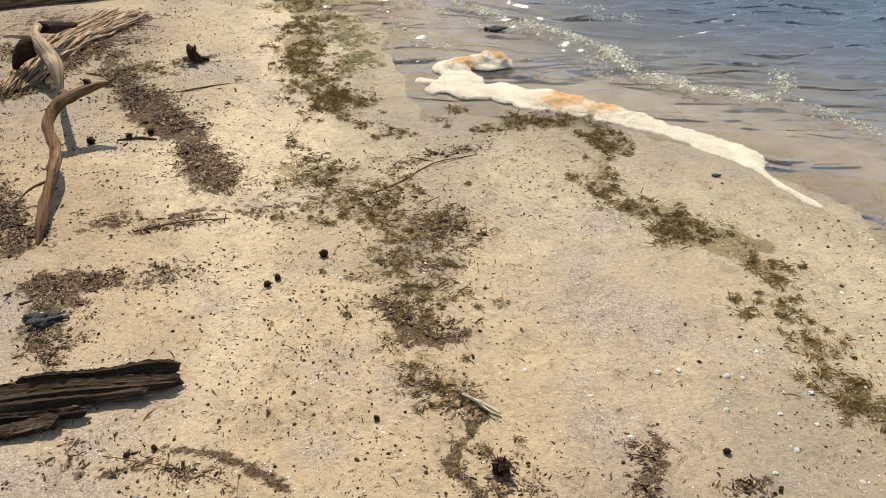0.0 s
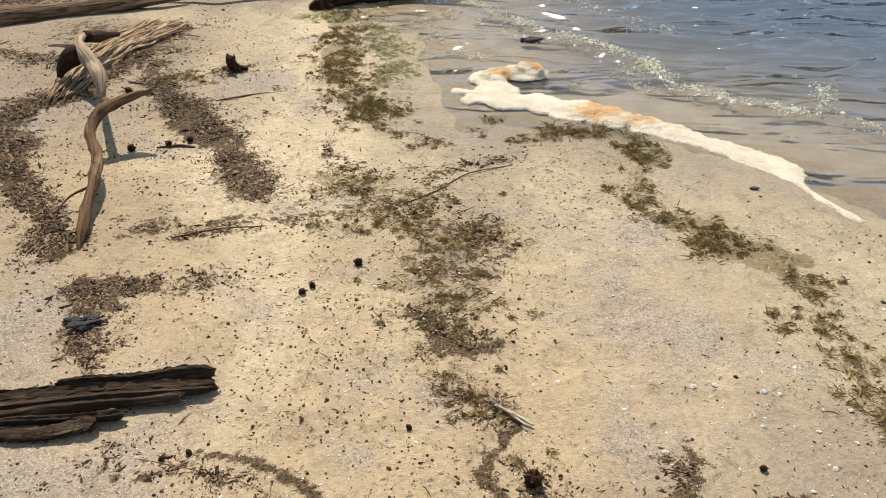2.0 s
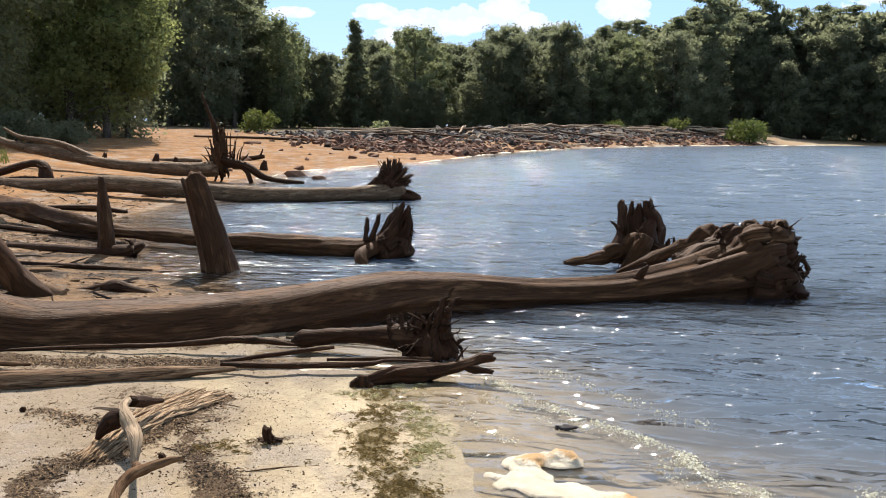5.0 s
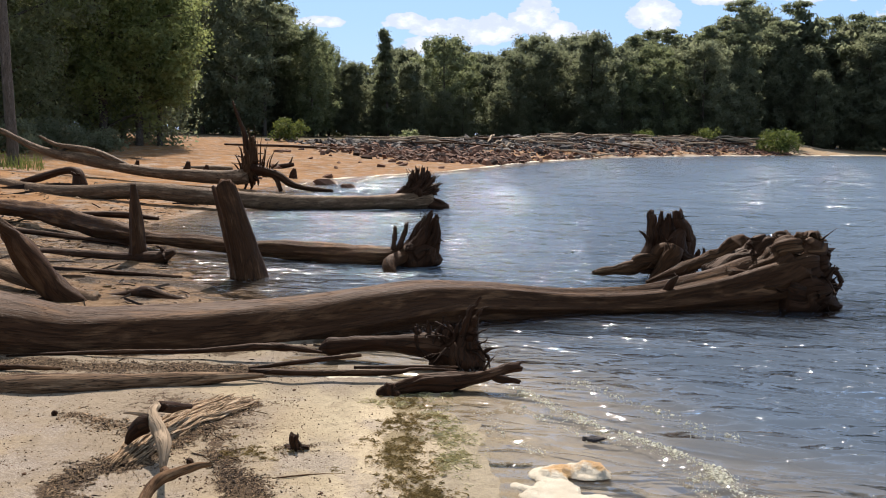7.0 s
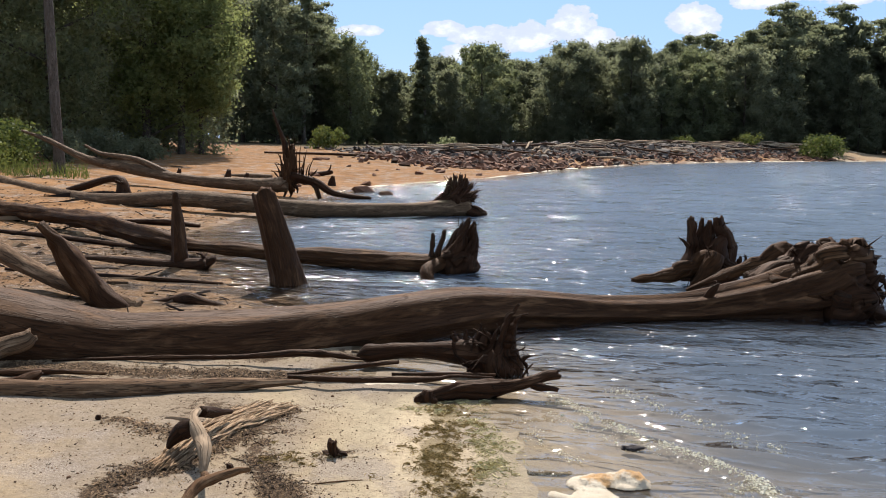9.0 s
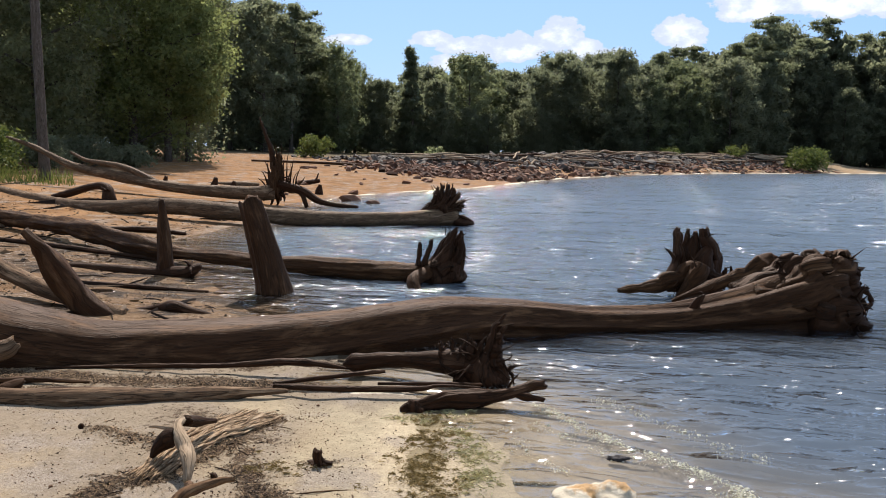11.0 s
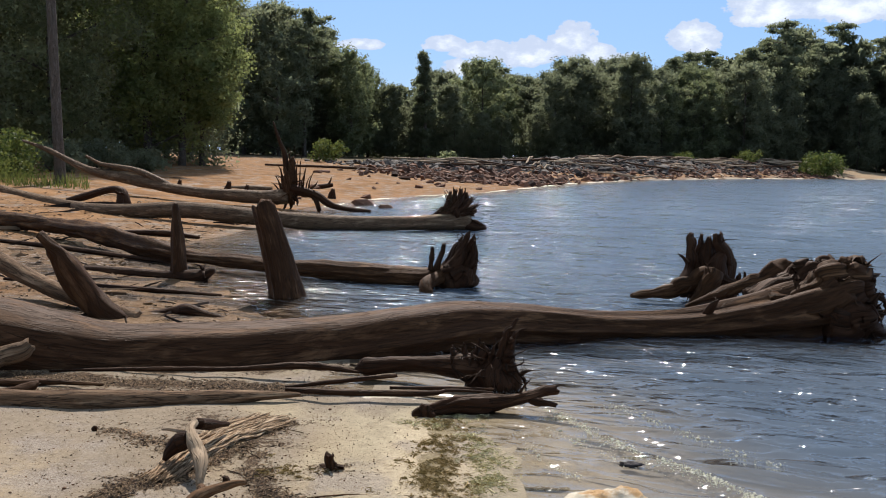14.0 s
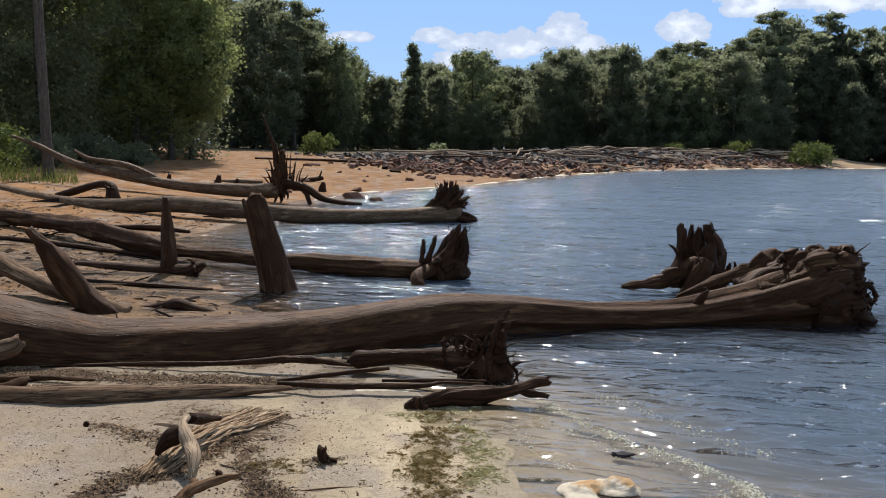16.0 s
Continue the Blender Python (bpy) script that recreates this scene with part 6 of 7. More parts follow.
for i, (kind, tall, a, dist, sunny) in enumerate(NEAR_STAND):
    tree(kind, tall, 300 + i, M_LEAF_SUN if sunny else M_LEAF_NEAR, 0.125, 150, 0.24, {8: 0.28, 13: 0.16}.get(tall, 0.07), 210,
         "leafy tree, sun on its outer leaves put into their light green" if sunny else "dense dark green broadleaf tree behind the beach", at_bearing(a, dist), heart=8)["group"] = WOODS

TALL = (14, 12, 18, 12, 12.5, 11, 13, 12)
protos = [tree("broad", 14, 320, M_LEAF, 0.20, 105, 0.27, 0.03, 190, "dark green broadleaf tree in the far woods", at_bearing(-12.6, 90)),
          tree("broad", 12, 321, M_LEAF, 0.19, 105, 0.36, 0.03, 190, "wide dark green tree in the far woods", at_bearing(9.5, 104)),
          tree("pine", 18, 322, M_NEEDLE, 0.20, 120, 0.17, 0.2, 95, "tall pine with open layered top", at_bearing(22.0, 116)),
          tree("spruce", 12, 323, M_NEEDLE, 0.17, 80, 0.17, 0.05, 190, "narrow pointed dark conifer in the far woods", at_bearing(8.3, 118)),
          tree("willow", 12.5, 324, M_WILLOW, 0.18, 110, 0.25, 0.10, 170, "grey-green drooping willow in the far woods", at_bearing(-7.0, 104)),
          tree("broad", 11, 325, M_WILLOW, 0.18, 105, 0.33, 0.02, 180, "lighter green tree in the far woods", at_bearing(3.6, 99)),
          tree("broad", 13, 326, M_LEAF, 0.42, 26, 0.30, 0.03, 150, "dark tree deep in the woods", at_bearing(16.0, 128), heart=8),
          tree("broad", 12, 327, M_LEAF, 0.19, 105, 0.25, 0.02, 190, "upright dark green tree in the far woods", at_bearing(13.0, 101))]
for p in protos:
    p["group"] = WOODS
# the skyline of the woods: bearing and elevation, in degrees
SKYLINE = np.array([(-14, 8.6), (-11, 9.0), (-8.1, 9.0), (-6.3, 8.0), (-5.6, 6.6), (-3.9, 6.6), (-3.0, 4.8), (-1.5, 4.4), (-0.6, 5.4), (0.6, 5.5), (2.1, 5.5), (4.6, 6.0), (6.8, 5.5), (9.3, 6.0),
                    (12.9, 6.3), (14.2, 6.7), (18.3, 7.1), (21.5, 7.6), (25.0, 8.1), (27.9, 7.6), (34, 7.8)])


def set_back(a):
    """How far the front of the woods recedes with the bearing."""
    return 0.75 * max(a, 0) + 9.0 * min(1.0, max(0.0, (a - 19) / 4))


def tree_to_line(k, a, dist, share, turn):
    """A tree that reaches a share of the skyline's height at its bearing."""
    x, y = at_bearing(a, dist)
    want = dist * math.tan(radians(float(np.interp(a, SKYLINE[:, 0], SKYLINE[:, 1])))) + 1.6 - H(x, y)
    return set_tree(protos[k], a, dist, want * share / TALL[k], turn)


r = np.random.default_rng(330)
# front row
for a in np.arange(-1.9, 33, 1.7):
    a = a + r.uniform(-0.5, 0.5)
    tree_to_line(r.choice([0, 7, 1, 7, 0, 5, 7]), a, 97 + set_back(a) + r.uniform(-4, 5), r.uniform(0.70, 0.98) if a < 12 else r.uniform(0.60, 0.84), r.uniform(0, 6.28))
# lower trees that fill the front of the woods
for a in np.arange(-12.0, 33, 1.9):
    a = a + r.uniform(-0.5, 0.5)
    tree_to_line(r.choice([1, 1, 7]), a, 92 + set_back(a) + r.uniform(-2, 3), r.uniform(0.42, 0.66), r.uniform(0, 6.28))
# the row behind, pines showing over the top where the bank ends
for a in np.arange(-1.5, 34, 1.5):
    a = a + r.uniform(-0.5, 0.5)
    tree_to_line(r.choice([2, 2, 7, 2]) if a > 13 else r.choice([0, 7, 3, 7]), a, 116 + max(0.0, set_back(a) - 15) + r.uniform(-4, 5), r.uniform(0.88, 1.02), r.uniform(0, 6.28))
# a darker rank that closes the woods
for a in list(np.arange(-40, -13, 3.0)) + list(np.arange(-13, 38, 2.6)):
    if a < -14:
        set_tree(protos[6], a + r.uniform(-0.6, 0.6), 60 + r.uniform(-3, 8), 1.1 * r.uniform(0.9, 1.08), r.uniform(0, 6.28))
    else:
        tree_to_line(6, a + r.uniform(-0.6, 0.6), 128 + r.uniform(-3, 6), 0.86, r.uniform(0, 6.28))
# single trees that stand out
for k, a, dist, share in ((0, -9.6, 84, 1.0), (2, -8.0, 87, 1.0), (0, -11.8, 86, 0.95), (0, -7.2, 92, 0.92), (0, -10.6, 95, 1.0), (4, -4.9, 90, 0.98), (4, -3.9, 95, 0.86), (1, -5.9, 94, 0.8), (7, -2.3, 93, 0.95), (3, -0.1, 92, 1.20),
                          (5, 15.0, 104, 0.72), (5, 17.5, 106, 0.7), (1, 20.0, 108, 0.8)):
    tree_to_line(k, a, dist, share, r.uniform(0, 6.28))
# the far side of the lake and the woods behind the camera, seen only in reflections
for a in list(np.arange(42, 150, 18.0)) + list(np.arange(190, 300, 36.0)):
    set_tree(protos[6], a, 150 if a < 160 else 45, 1.2, a)

# bare pole-like trunk on the beach
pole = thing("dead_trunk", "tall bare weathered grey trunk standing on the beach", "trunk", at=(-11.23, 26.9, H(-11.23, 26.9) - 0.1))
part("trunk", tube("trunk", [(0, 0, 0, 0.20), (0, 0, 0.5, 0.165), (-0.05, 0, 2, 0.15), (-0.13, 0, 5, 0.135), (-0.25, 0, 9, 0.11)], M_BARK, 14, 5, 0.05, 350), pole)


def shrub(pos, size, tall, mat, seed, label, leaf_size=0.16, per=60, clumps=26):
    rr = np.random.default_rng(seed)
    ob = thing("shrub", label, "bush", at=(pos[0], pos[1], H(*pos) - 0.03))
    cen = [(size * rr.normal(0, 0.42), size * rr.normal(0, 0.42), tall * rr.uniform(0.12, 0.85)) for _ in range(clumps)]
    for i in range(5):
        c = cen[i]
        part("stem", tube("stem", [(0.1 * c[0], 0.1 * c[1], 0, 0.03), (0.6 * c[0], 0.6 * c[1], c[2] * 0.6, 0.02), (*c, 0.008)], M_BARK, 6, 3, 0.1, seed + i), ob)
    part("leaves", leaf_cloud("leaves", cen, [(size * 0.28, size * 0.28, tall * 0.2)] * clumps, per, leaf_size, mat, seed), ob)
    return ob


shrub(at_bearing(24.6, 99), 2.1, 2.5, M_GRASS, 360, "rounded olive-green bush on the sandy spit", 0.22, 90, 34)
shrub(at_bearing(20.2, 98), 1.3, 1.4, M_GRASS, 361, "low bright green bush behind the rocks")
shrub(at_bearing(16.5, 96), 1.2, 1.2, M_GRASS, 362, "low bright green bush behind the rocks")
shrub(at_bearing(-6.6, 62), 1.2, 1.5, M_GRASS, 363, "bright yellow-green bush at the end of the rocks")
shrub(at_bearing(1.3, 66), 0.8, 1.0, M_WILLOW, 364, "small green bush among the rocks")
for i, (a, dist, s, t) in enumerate(((-27.5, 30, 1.3, 1.9), (-25.3, 32, 1.1, 1.5), (-29.5, 28, 1.3, 2.1), (-23.0, 36, 1.0, 1.2), (-20.4, 39, 1.1, 1.3), (-18.2, 40, 1.0, 1.0), (-31.5, 27, 1.3, 2.0))):
    shrub(at_bearing(a, dist), s, t, M_GRASS if i in (0, 1, 2, 6) else M_LEAF, 370 + i, "light green weedy shrub at the edge of the beach" if i in (0, 1, 2, 6) else "dark green undergrowth below the trees", 0.10, 110, 30)

# undergrowth that closes the foot of the woods
rr = np.random.default_rng(380)
cen, siz = [], []
for a in np.arange(-36, 36, 0.55):
    if a < -13:
        dist = 47 + rr.uniform(-2, 4)
    else:
        dist = 93 + set_back(a) + rr.uniform(-2, 5)
    x, y = at_bearing(a, dist)
    cen.append((x, y, H(x, y) + rr.uniform(0.3, 1.4)))
    siz.append((0.9 if a < -13 else 1.5, 0.9, rr.uniform(0.7, 1.5)))
    x, y = at_bearing(a, dist + (9 if a < -13 else 16))
    cen.append((x, y, H(x, y) + rr.uniform(1.0, 4.5)))
    siz.append((1.5, 1.2, rr.uniform(1.8, 2.6)))
edge = sum(2 for a in np.arange(-36, 36, 0.55) if a < -13)
tagged(part("undergrowth", leaf_cloud("undergrowth", cen[:edge], siz[:edge], 260, 0.17, M_NEEDLE, 382)), "dark undergrowth below the trees at the beach", "undergrowth", kind="stuff")
tagged(part("undergrowth", leaf_cloud("undergrowth", cen[edge:], siz[edge:], 130, 0.40, M_NEEDLE, 381)), "dark undergrowth along the foot of the woods", "undergrowth", kind="stuff")

# grass at the back of the beach
n = 5200
ga, gdist = rr.uniform(-34, -21, n), rr.uniform(27, 38, n)
gxp, gyp = gdist * np.sin(np.radians(ga)), gdist * np.cos(np.radians(ga))
BLADE_V = np.array([(-0.035, 0, 0), (0.035, 0, 0), (0.05, 0.05, 0.55), (0.1, 0.16, 1.0)])
keep = fbm(gxp * 0.5, gyp * 0.5, 391, 2) + (-ga - 25) * 0.12 > 0.0
pl = np.stack([gxp, gyp, height(gxp, gyp) - 0.02], -1)[keep]
sc = rr.uniform(0.15, 0.5, (len(pl), 1)) * np.ones((1, 3))
tagged(part("grass", scatter("grass", BLADE_V, [(0, 1, 2), (0, 2, 3)], pl, spins(rr, len(pl), 0.2), sc, M_GRASS)), "tall light green grass at the beach edge", "grass", kind="stuff")

# ---------------------------------------------------------------- the bank of riprap
rr = np.random.default_rng(400)
n = 15000
u = rr.uniform(0, len(CREST) - 1.001, n)
i0 = u.astype(int)
base = CREST[i0] + (CREST[i0 + 1] - CREST[i0]) * (u - i0)[:, None]
nrm = np.stack([(CREST[i0 + 1] - CREST[i0])[:, 1], -(CREST[i0 + 1] - CREST[i0])[:, 0]], -1)
nrm = nrm / np.linalg.norm(nrm, axis=1)[:, None]
across = rr.uniform(-3, 15.0, n)
px, py = base[:, 0] + nrm[:, 0] * across + rr.normal(0, 1.5, n), base[:, 1] + nrm[:, 1] * across + rr.normal(0, 1.0, n)
d = shore_distance(px, py)
ok = (d > -0.25 + rr.uniform(0, 0.6, n)) & (np.hypot((px - 47) / 12, (py - 97) / 8) > rr.uniform(0.7, 1.0, n))
px, py, across = px[ok], py[ok], across[ok]
n = len(px)
size = rr.gamma(3.0, 0.042, n) + 0.06
sc = np.stack([size * rr.uniform(0.9, 1.7, n), size * rr.uniform(0.7, 1.2, n), size * rr.uniform(0.35, 0.7, n)], -1)
pl = np.stack([px, py, height(px, py) + 0.2 * sc[:, 2]], -1)
rusty = across > 3.8 + rr.normal(0, 1.2, n)
ROCK_V = ICO_V * np.array([1.0, 0.95, 1.0]) * (1 + 0.22 * np.sin(np.arange(12) * 2.3))[:, None]
tagged(part("riprap", scatter("riprap", ROCK_V, ICO_F, pl[~rusty], spins(rr, (~rusty).sum(), 0.4), sc[~rusty], M_ROCK)), "bank of grey broken riprap stones along the shore", "rocks", kind="stuff")
tagged(part("shore_stones", scatter("shore_stones", CHIP_V, CHIP_F, pl[rusty], spins(rr, rusty.sum(), 0.4), 0.85 * sc[rusty], M_REDROCK)), "rusty brown stones below the bank", "rocks", kind="stuff")

rock_me = scatter("boulder", ROCK_V, ICO_F, np.zeros((1, 3)), np.eye(3)[None], np.ones((1, 3)), M_REDROCK)
for i in range(34):
    x, y = rr.uniform(-6, 2.5), rr.uniform(28, 52)
    if float(shore_distance(np.array([x]), np.array([y]))[0]) < 0.1:
        continue
    ob = tagged(part("boulder", rock_me), "small rusty boulder lying on orange sand", "rock", "stones on the orange beach")
    s = rr.uniform(0.07, 0.22)
    ob.matrix_basis = Matrix.LocRotScale((x, y, H(x, y) + 0.2 * s), Euler((rr.normal(0, 0.3), rr.normal(0, 0.3), rr.uniform(0, 6))), (s * 1.4, s, s * 0.7))
for x, y, s in ((-2.0, 27.2, 0.32), (-1.2, 25.5, 0.2)):
    ob = tagged(part("boulder", rock_me), "wet dark boulder at the water's edge", "rock")
    ob.matrix_basis = Matrix.LocRotScale((x, y, 0.02), Euler((0.1, 0.1, 1.0)), (s * 1.5, s, s * 0.6))

# driftwood caught on the bank
for i in range(64):
    q = rr.uniform(0.4, 4.7)
    j = int(q)
    b = CREST[j] + (CREST[j + 1] - CREST[j]) * (q - j)
    t = (CREST[j + 1] - CREST[j]) / np.linalg.norm(CREST[j + 1] - CREST[j])
    c = b + np.array((t[1], -t[0])) * abs(rr.normal(0.0, 2.6)) - 0.6
    ln, w = rr.uniform(2.0, 7.5), rr.normal(0, 0.22)
    way = np.array((t[0] * math.cos(w) - t[1] * math.sin(w), t[0] * math.sin(w) + t[1] * math.cos(w)))
    rows = []
    for s in np.linspace(-0.5, 0.5, 5):
        x, y = c + way * ln * s
        rows.append((x, y, H(x, y) + 0.34 + rr.normal(0, 0.05), 0.09 * (1.1 - abs(s)) * rr.uniform(0.6, 1.1)))
    log("bleached grey log stranded on the rock bank", rows, M_PALE if i % 3 else M_DRIFT, 420 + i, "trunk", "log", "stranded_log", seg=8, per=3)["group"] = "logs stranded on the bank"

# stumps out on the orange beach
for i, (x, y, s) in enumerate(((-6.2, 27.2, 0.34), (-5.9, 28.6, 0.24), (-3.2, 29.5, 0.26), (-8.2, 29.0, 0.22))):
    z = H(x, y)
    ob = log("small broken stump on the orange sand", [(x, y, z - 0.05, s * 0.55), (x, y, z + s * 0.4, s * 0.45), (x + 0.1 * s, y, z + s * 0.9, s * 0.32), (x + 0.15 * s, y, z + s * 1.2, s * 0.22)], M_DARK, 450 + i, "trunk", "stump", "small_stump", seg=10, rough=0.18, broken=0.6)
    roots(ob, (0, 0, 0.08), (0, 0, 1), s * 0.9, 5, 460 + 10 * i, M_DARK, 0.18 * s, -0.1, 0.2)
log("fallen pole lying far up the orange beach", [(-9.0, 50, H(-9, 50) + 0.1, 0.06), (-5.5, 51, H(-5.5, 51) + 0.12, 0.08), (-1.5, 52, H(-1.5, 52) + 0.12, 0.07)], M_DRIFT, 480, seg=8, per=4)
log("thin branch on the orange sand", [(-6.6, 13.2, H(-6.6, 13.2) + 0.02, 0.03), (-5.0, 12.6, H(-5, 12.6) + 0.03, 0.04), (-3.6, 12.0, H(-3.6, 12.0) + 0.02, 0.025)], M_DARK, 481, "limb", "branch", "driftwood_branch", seg=8)
log("thin branch on the orange sand", [(-5.4, 15.6, H(-5.4, 15.6) + 0.03, 0.04), (-4.7, 15.7, H(-4.7, 15.7) + 0.06, 0.06), (-4.1, 15.6, H(-4.1, 15.6) + 0.03, 0.03)], M_DARK, 482, "limb", "branch", "driftwood_branch", seg=8)
log("thin dark branch in the wet sand", [(-4.6, 9.7, H(-4.6, 9.7) + 0.01, 0.02), (-3.2, 9.6, H(-3.2, 9.6) + 0.02, 0.03), (-2.3, 9.5, H(-2.3, 9.5) + 0.01, 0.02)], M_DARK, 483, "limb", "branch", "driftwood_branch", seg=8)

# ---------------------------------------------------------------- what the waves left on the sand
rr = np.random.default_rng(500)


def along(lines, n, sharp=0.55):
    wts = np.array([w * h * np.hypot(*np.diff(np.array(l), axis=0).T).sum() for l, h, w in lines])
    pick = rr.choice(len(lines), n, p=wts / wts.sum())
    out = np.empty((n, 2))
    for i, k in enumerate(pick):
        l, h, _ = lines[k]
        l = np.array(l)
        u = rr.uniform(0, len(l) - 1.001)
        j = int(u)
        out[i] = l[j] + (l[j + 1] - l[j]) * (u - j) + rr.normal(0, h * sharp, 2)
    lumpy = fbm(out[:, 0] * 14, out[:, 1] * 14, 505, 3) + 0.4 > rr.uniform(-0.3, 0.7, n)
    return out[lumpy]


def lay(name, xy, base_v, base_f, mat, size, tilt, label, category, up=0.0):
    z = height(xy[:, 0], xy[:, 1])
    m = np.stack([xy[:, 0], xy[:, 1], z + up], -1)
    return tagged(part(name, scatter(name, base_v, base_f, m, spins(rr, len(xy), tilt), size, mat)), label, category, kind="stuff")


def sizes(n, a, b, c, spread=0.4):
    k = np.exp(rr.normal(0, spread, (n, 1)))
    return k * np.stack([a * rr.uniform(0.6, 1.4, n), b * rr.uniform(0.6, 1.4, n), c * rr.uniform(0.6, 1.4, n)], -1)


def clumped(lines, count, each, spread, sharp=0.5):
    """Points in tight wads strung along the lines."""
    mid = along(lines, count, sharp)
    return np.repeat(mid, each, 0) + rr.normal(0, 1, (len(mid) * each, 2)) * spread * np.repeat(np.exp(rr.normal(0, 0.5, (len(mid), 1))), each, 0)


def open_sand(n, x0, x1, y0, y1, clump=0.0):
    p = np.stack([rr.uniform(x0, x1, n), rr.uniform(y0, y1, n)], -1)
    ok = shore_distance(p[:, 0], p[:, 1]) > 0.12
    if clump:
        ok &= fbm(p[:, 0] * 3.2, p[:, 1] * 3.2, 511, 3) > rr.uniform(-0.9, 0.9, n) * clump
    return p[ok]


NEAR_LITTER = [l for l in LITTER_AND_SHADE if max(q[1] for q in l[0]) < 6]
xy = clumped(WEED, 1500, 36, 0.012, 0.85)
lay("water_weed", xy, WISP_V, WISP_F, M_WEED, sizes(len(xy), 0.0075, 0.0030, 0.0022), 0.5, "olive water weed washed up in ragged lines", "weed", 0.003)
xy = open_sand(3000, -0.6, 1.5, 1.1, 3.2, 0.8)
xy = np.repeat(xy, 3, 0) + rr.normal(0, 0.006, (3 * len(xy), 2))
lay("weed_scraps", xy, WISP_V, WISP_F, M_WEED, sizes(len(xy), 0.0052, 0.0018, 0.0014, 0.4), 0.4, "scraps of brown-green weed strewn over damp sand", "weed", 0.001)
xy = clumped(NEAR_LITTER, 4200, 24, 0.016, 0.6)
lay("plant_litter", xy, FLAKE_V, FLAKE_F, M_CHIP, sizes(len(xy), 0.0052, 0.0020, 0.0018, 0.5), 0.5, "brown bark chips and leaf litter in drift lines", "litter", 0.0008)
xy = along(LITTER_AND_SHADE, 7000, 0.9)
lay("bark_crumbs", xy, CHIP_V, CHIP_F, M_CHIP, sizes(len(xy), 0.0048, 0.0021, 0.0012, 0.55), 0.3, "bark crumbs strewn beside the drift lines", "litter", 0.0005)
xy = along(LITTER_AND_SHADE, 2600, 0.6)
lay("twigs_and_needles", xy, STRAND_V, STRAND_F, M_CHIP, sizes(len(xy), 0.016, 0.0011, 0.0011), 0.12, "thin brown twigs and needles on the sand", "twigs", 0.002)


xy = np.vstack([open_sand(9000, -1.3, 1.9, 0.9, 3.4, 0.7), open_sand(8000, -2.6, 0.5, 3.2, 5.7, 0.8)])
heaps = np.vstack([[(-1.80, 4.01), (-1.64, 3.95), (-1.58, 3.59), (-0.93, 3.99), (-0.55, 3.15), (-0.30, 2.35), (0.02, 2.12)], open_sand(70, -1.3, 0.4, 1.2, 3.6), open_sand(50, -2.6, 0.3, 3.4, 5.2)])
xy = np.vstack([xy] + [q + rr.normal(0, rr.uniform(0.012, 0.04), (14, 2)) for q in heaps])
lay("dark_pellets", xy, ICO_V, ICO_F, M_PEBBLE, sizes(len(xy), 0.0025, 0.0021, 0.0017, 0.42), 0.2, "small dark seeds and pellets dotted over the sand", "debris", 0.001)
xy = np.vstack([open_sand(5200, -1.4, 1.9, 0.9, 3.6), open_sand(4500, -2.8, 0.5, 3.4, 6.0)])
lay("straw_bits", xy, FLAKE_V, FLAKE_F, M_CHIP, sizes(len(xy), 0.0040, 0.0009, 0.0007, 0.4), 0.1, "scattered brown straw and needle bits", "debris", 0.0008)
xy = open_sand(4000, -1.3, 1.9, 0.9, 2.4)
lay("pale_grit", xy, SEED_V, SEED_F, M_SHELL, sizes(len(xy), 0.0024, 0.002, 0.0014, 0.4), 0.2, "pale coarse grit and shell crumbs", "grit", 0.0005)
xy = open_sand(1700, -9.0, -1.2, 6.8, 20.0)
lay("beach_twigs", xy, STRAND_V, STRAND_F, M_CHIP, sizes(len(xy), 0.055, 0.004, 0.004, 0.8), 0.12, "dark twigs and bark scattered over the orange sand", "twigs", 0.002)
xy = open_sand(16000, -10.0, -1.0, 6.9, 24.0)
xy = xy[fbm(xy[:, 0] * 0.9, xy[:, 1] * 1.2, 521, 4) > rr.uniform(-0.25, 0.55, len(xy))]
lay("shore_debris", xy, FLAKE_V, FLAKE_F, M_CHIP, sizes(len(xy), 0.022, 0.012, 0.008, 0.6), 0.4, "dark bark and pebbles littering the orange sand", "debris", 0.001)
ALGAE = [([(0.28, 5.0), (0.33, 4.6), (0.36, 4.2), (0.30, 3.9)], 0.07, 1.0), ([(0.35, 5.25), (0.1, 5.1), (-0.1, 5.0)], 0.06, 0.8), ([(0.0, 2.95), (0.2, 2.85)], 0.05, 0.4)]
xy = clumped(ALGAE, 420, 16, 0.018, 0.8)
lay("algae", xy, WISP_V, WISP_F, M_ALGA, sizes(len(xy), 0.009, 0.0035, 0.0025), 0.4, "yellow-green algae scum at the waterline", "algae", 0.001)


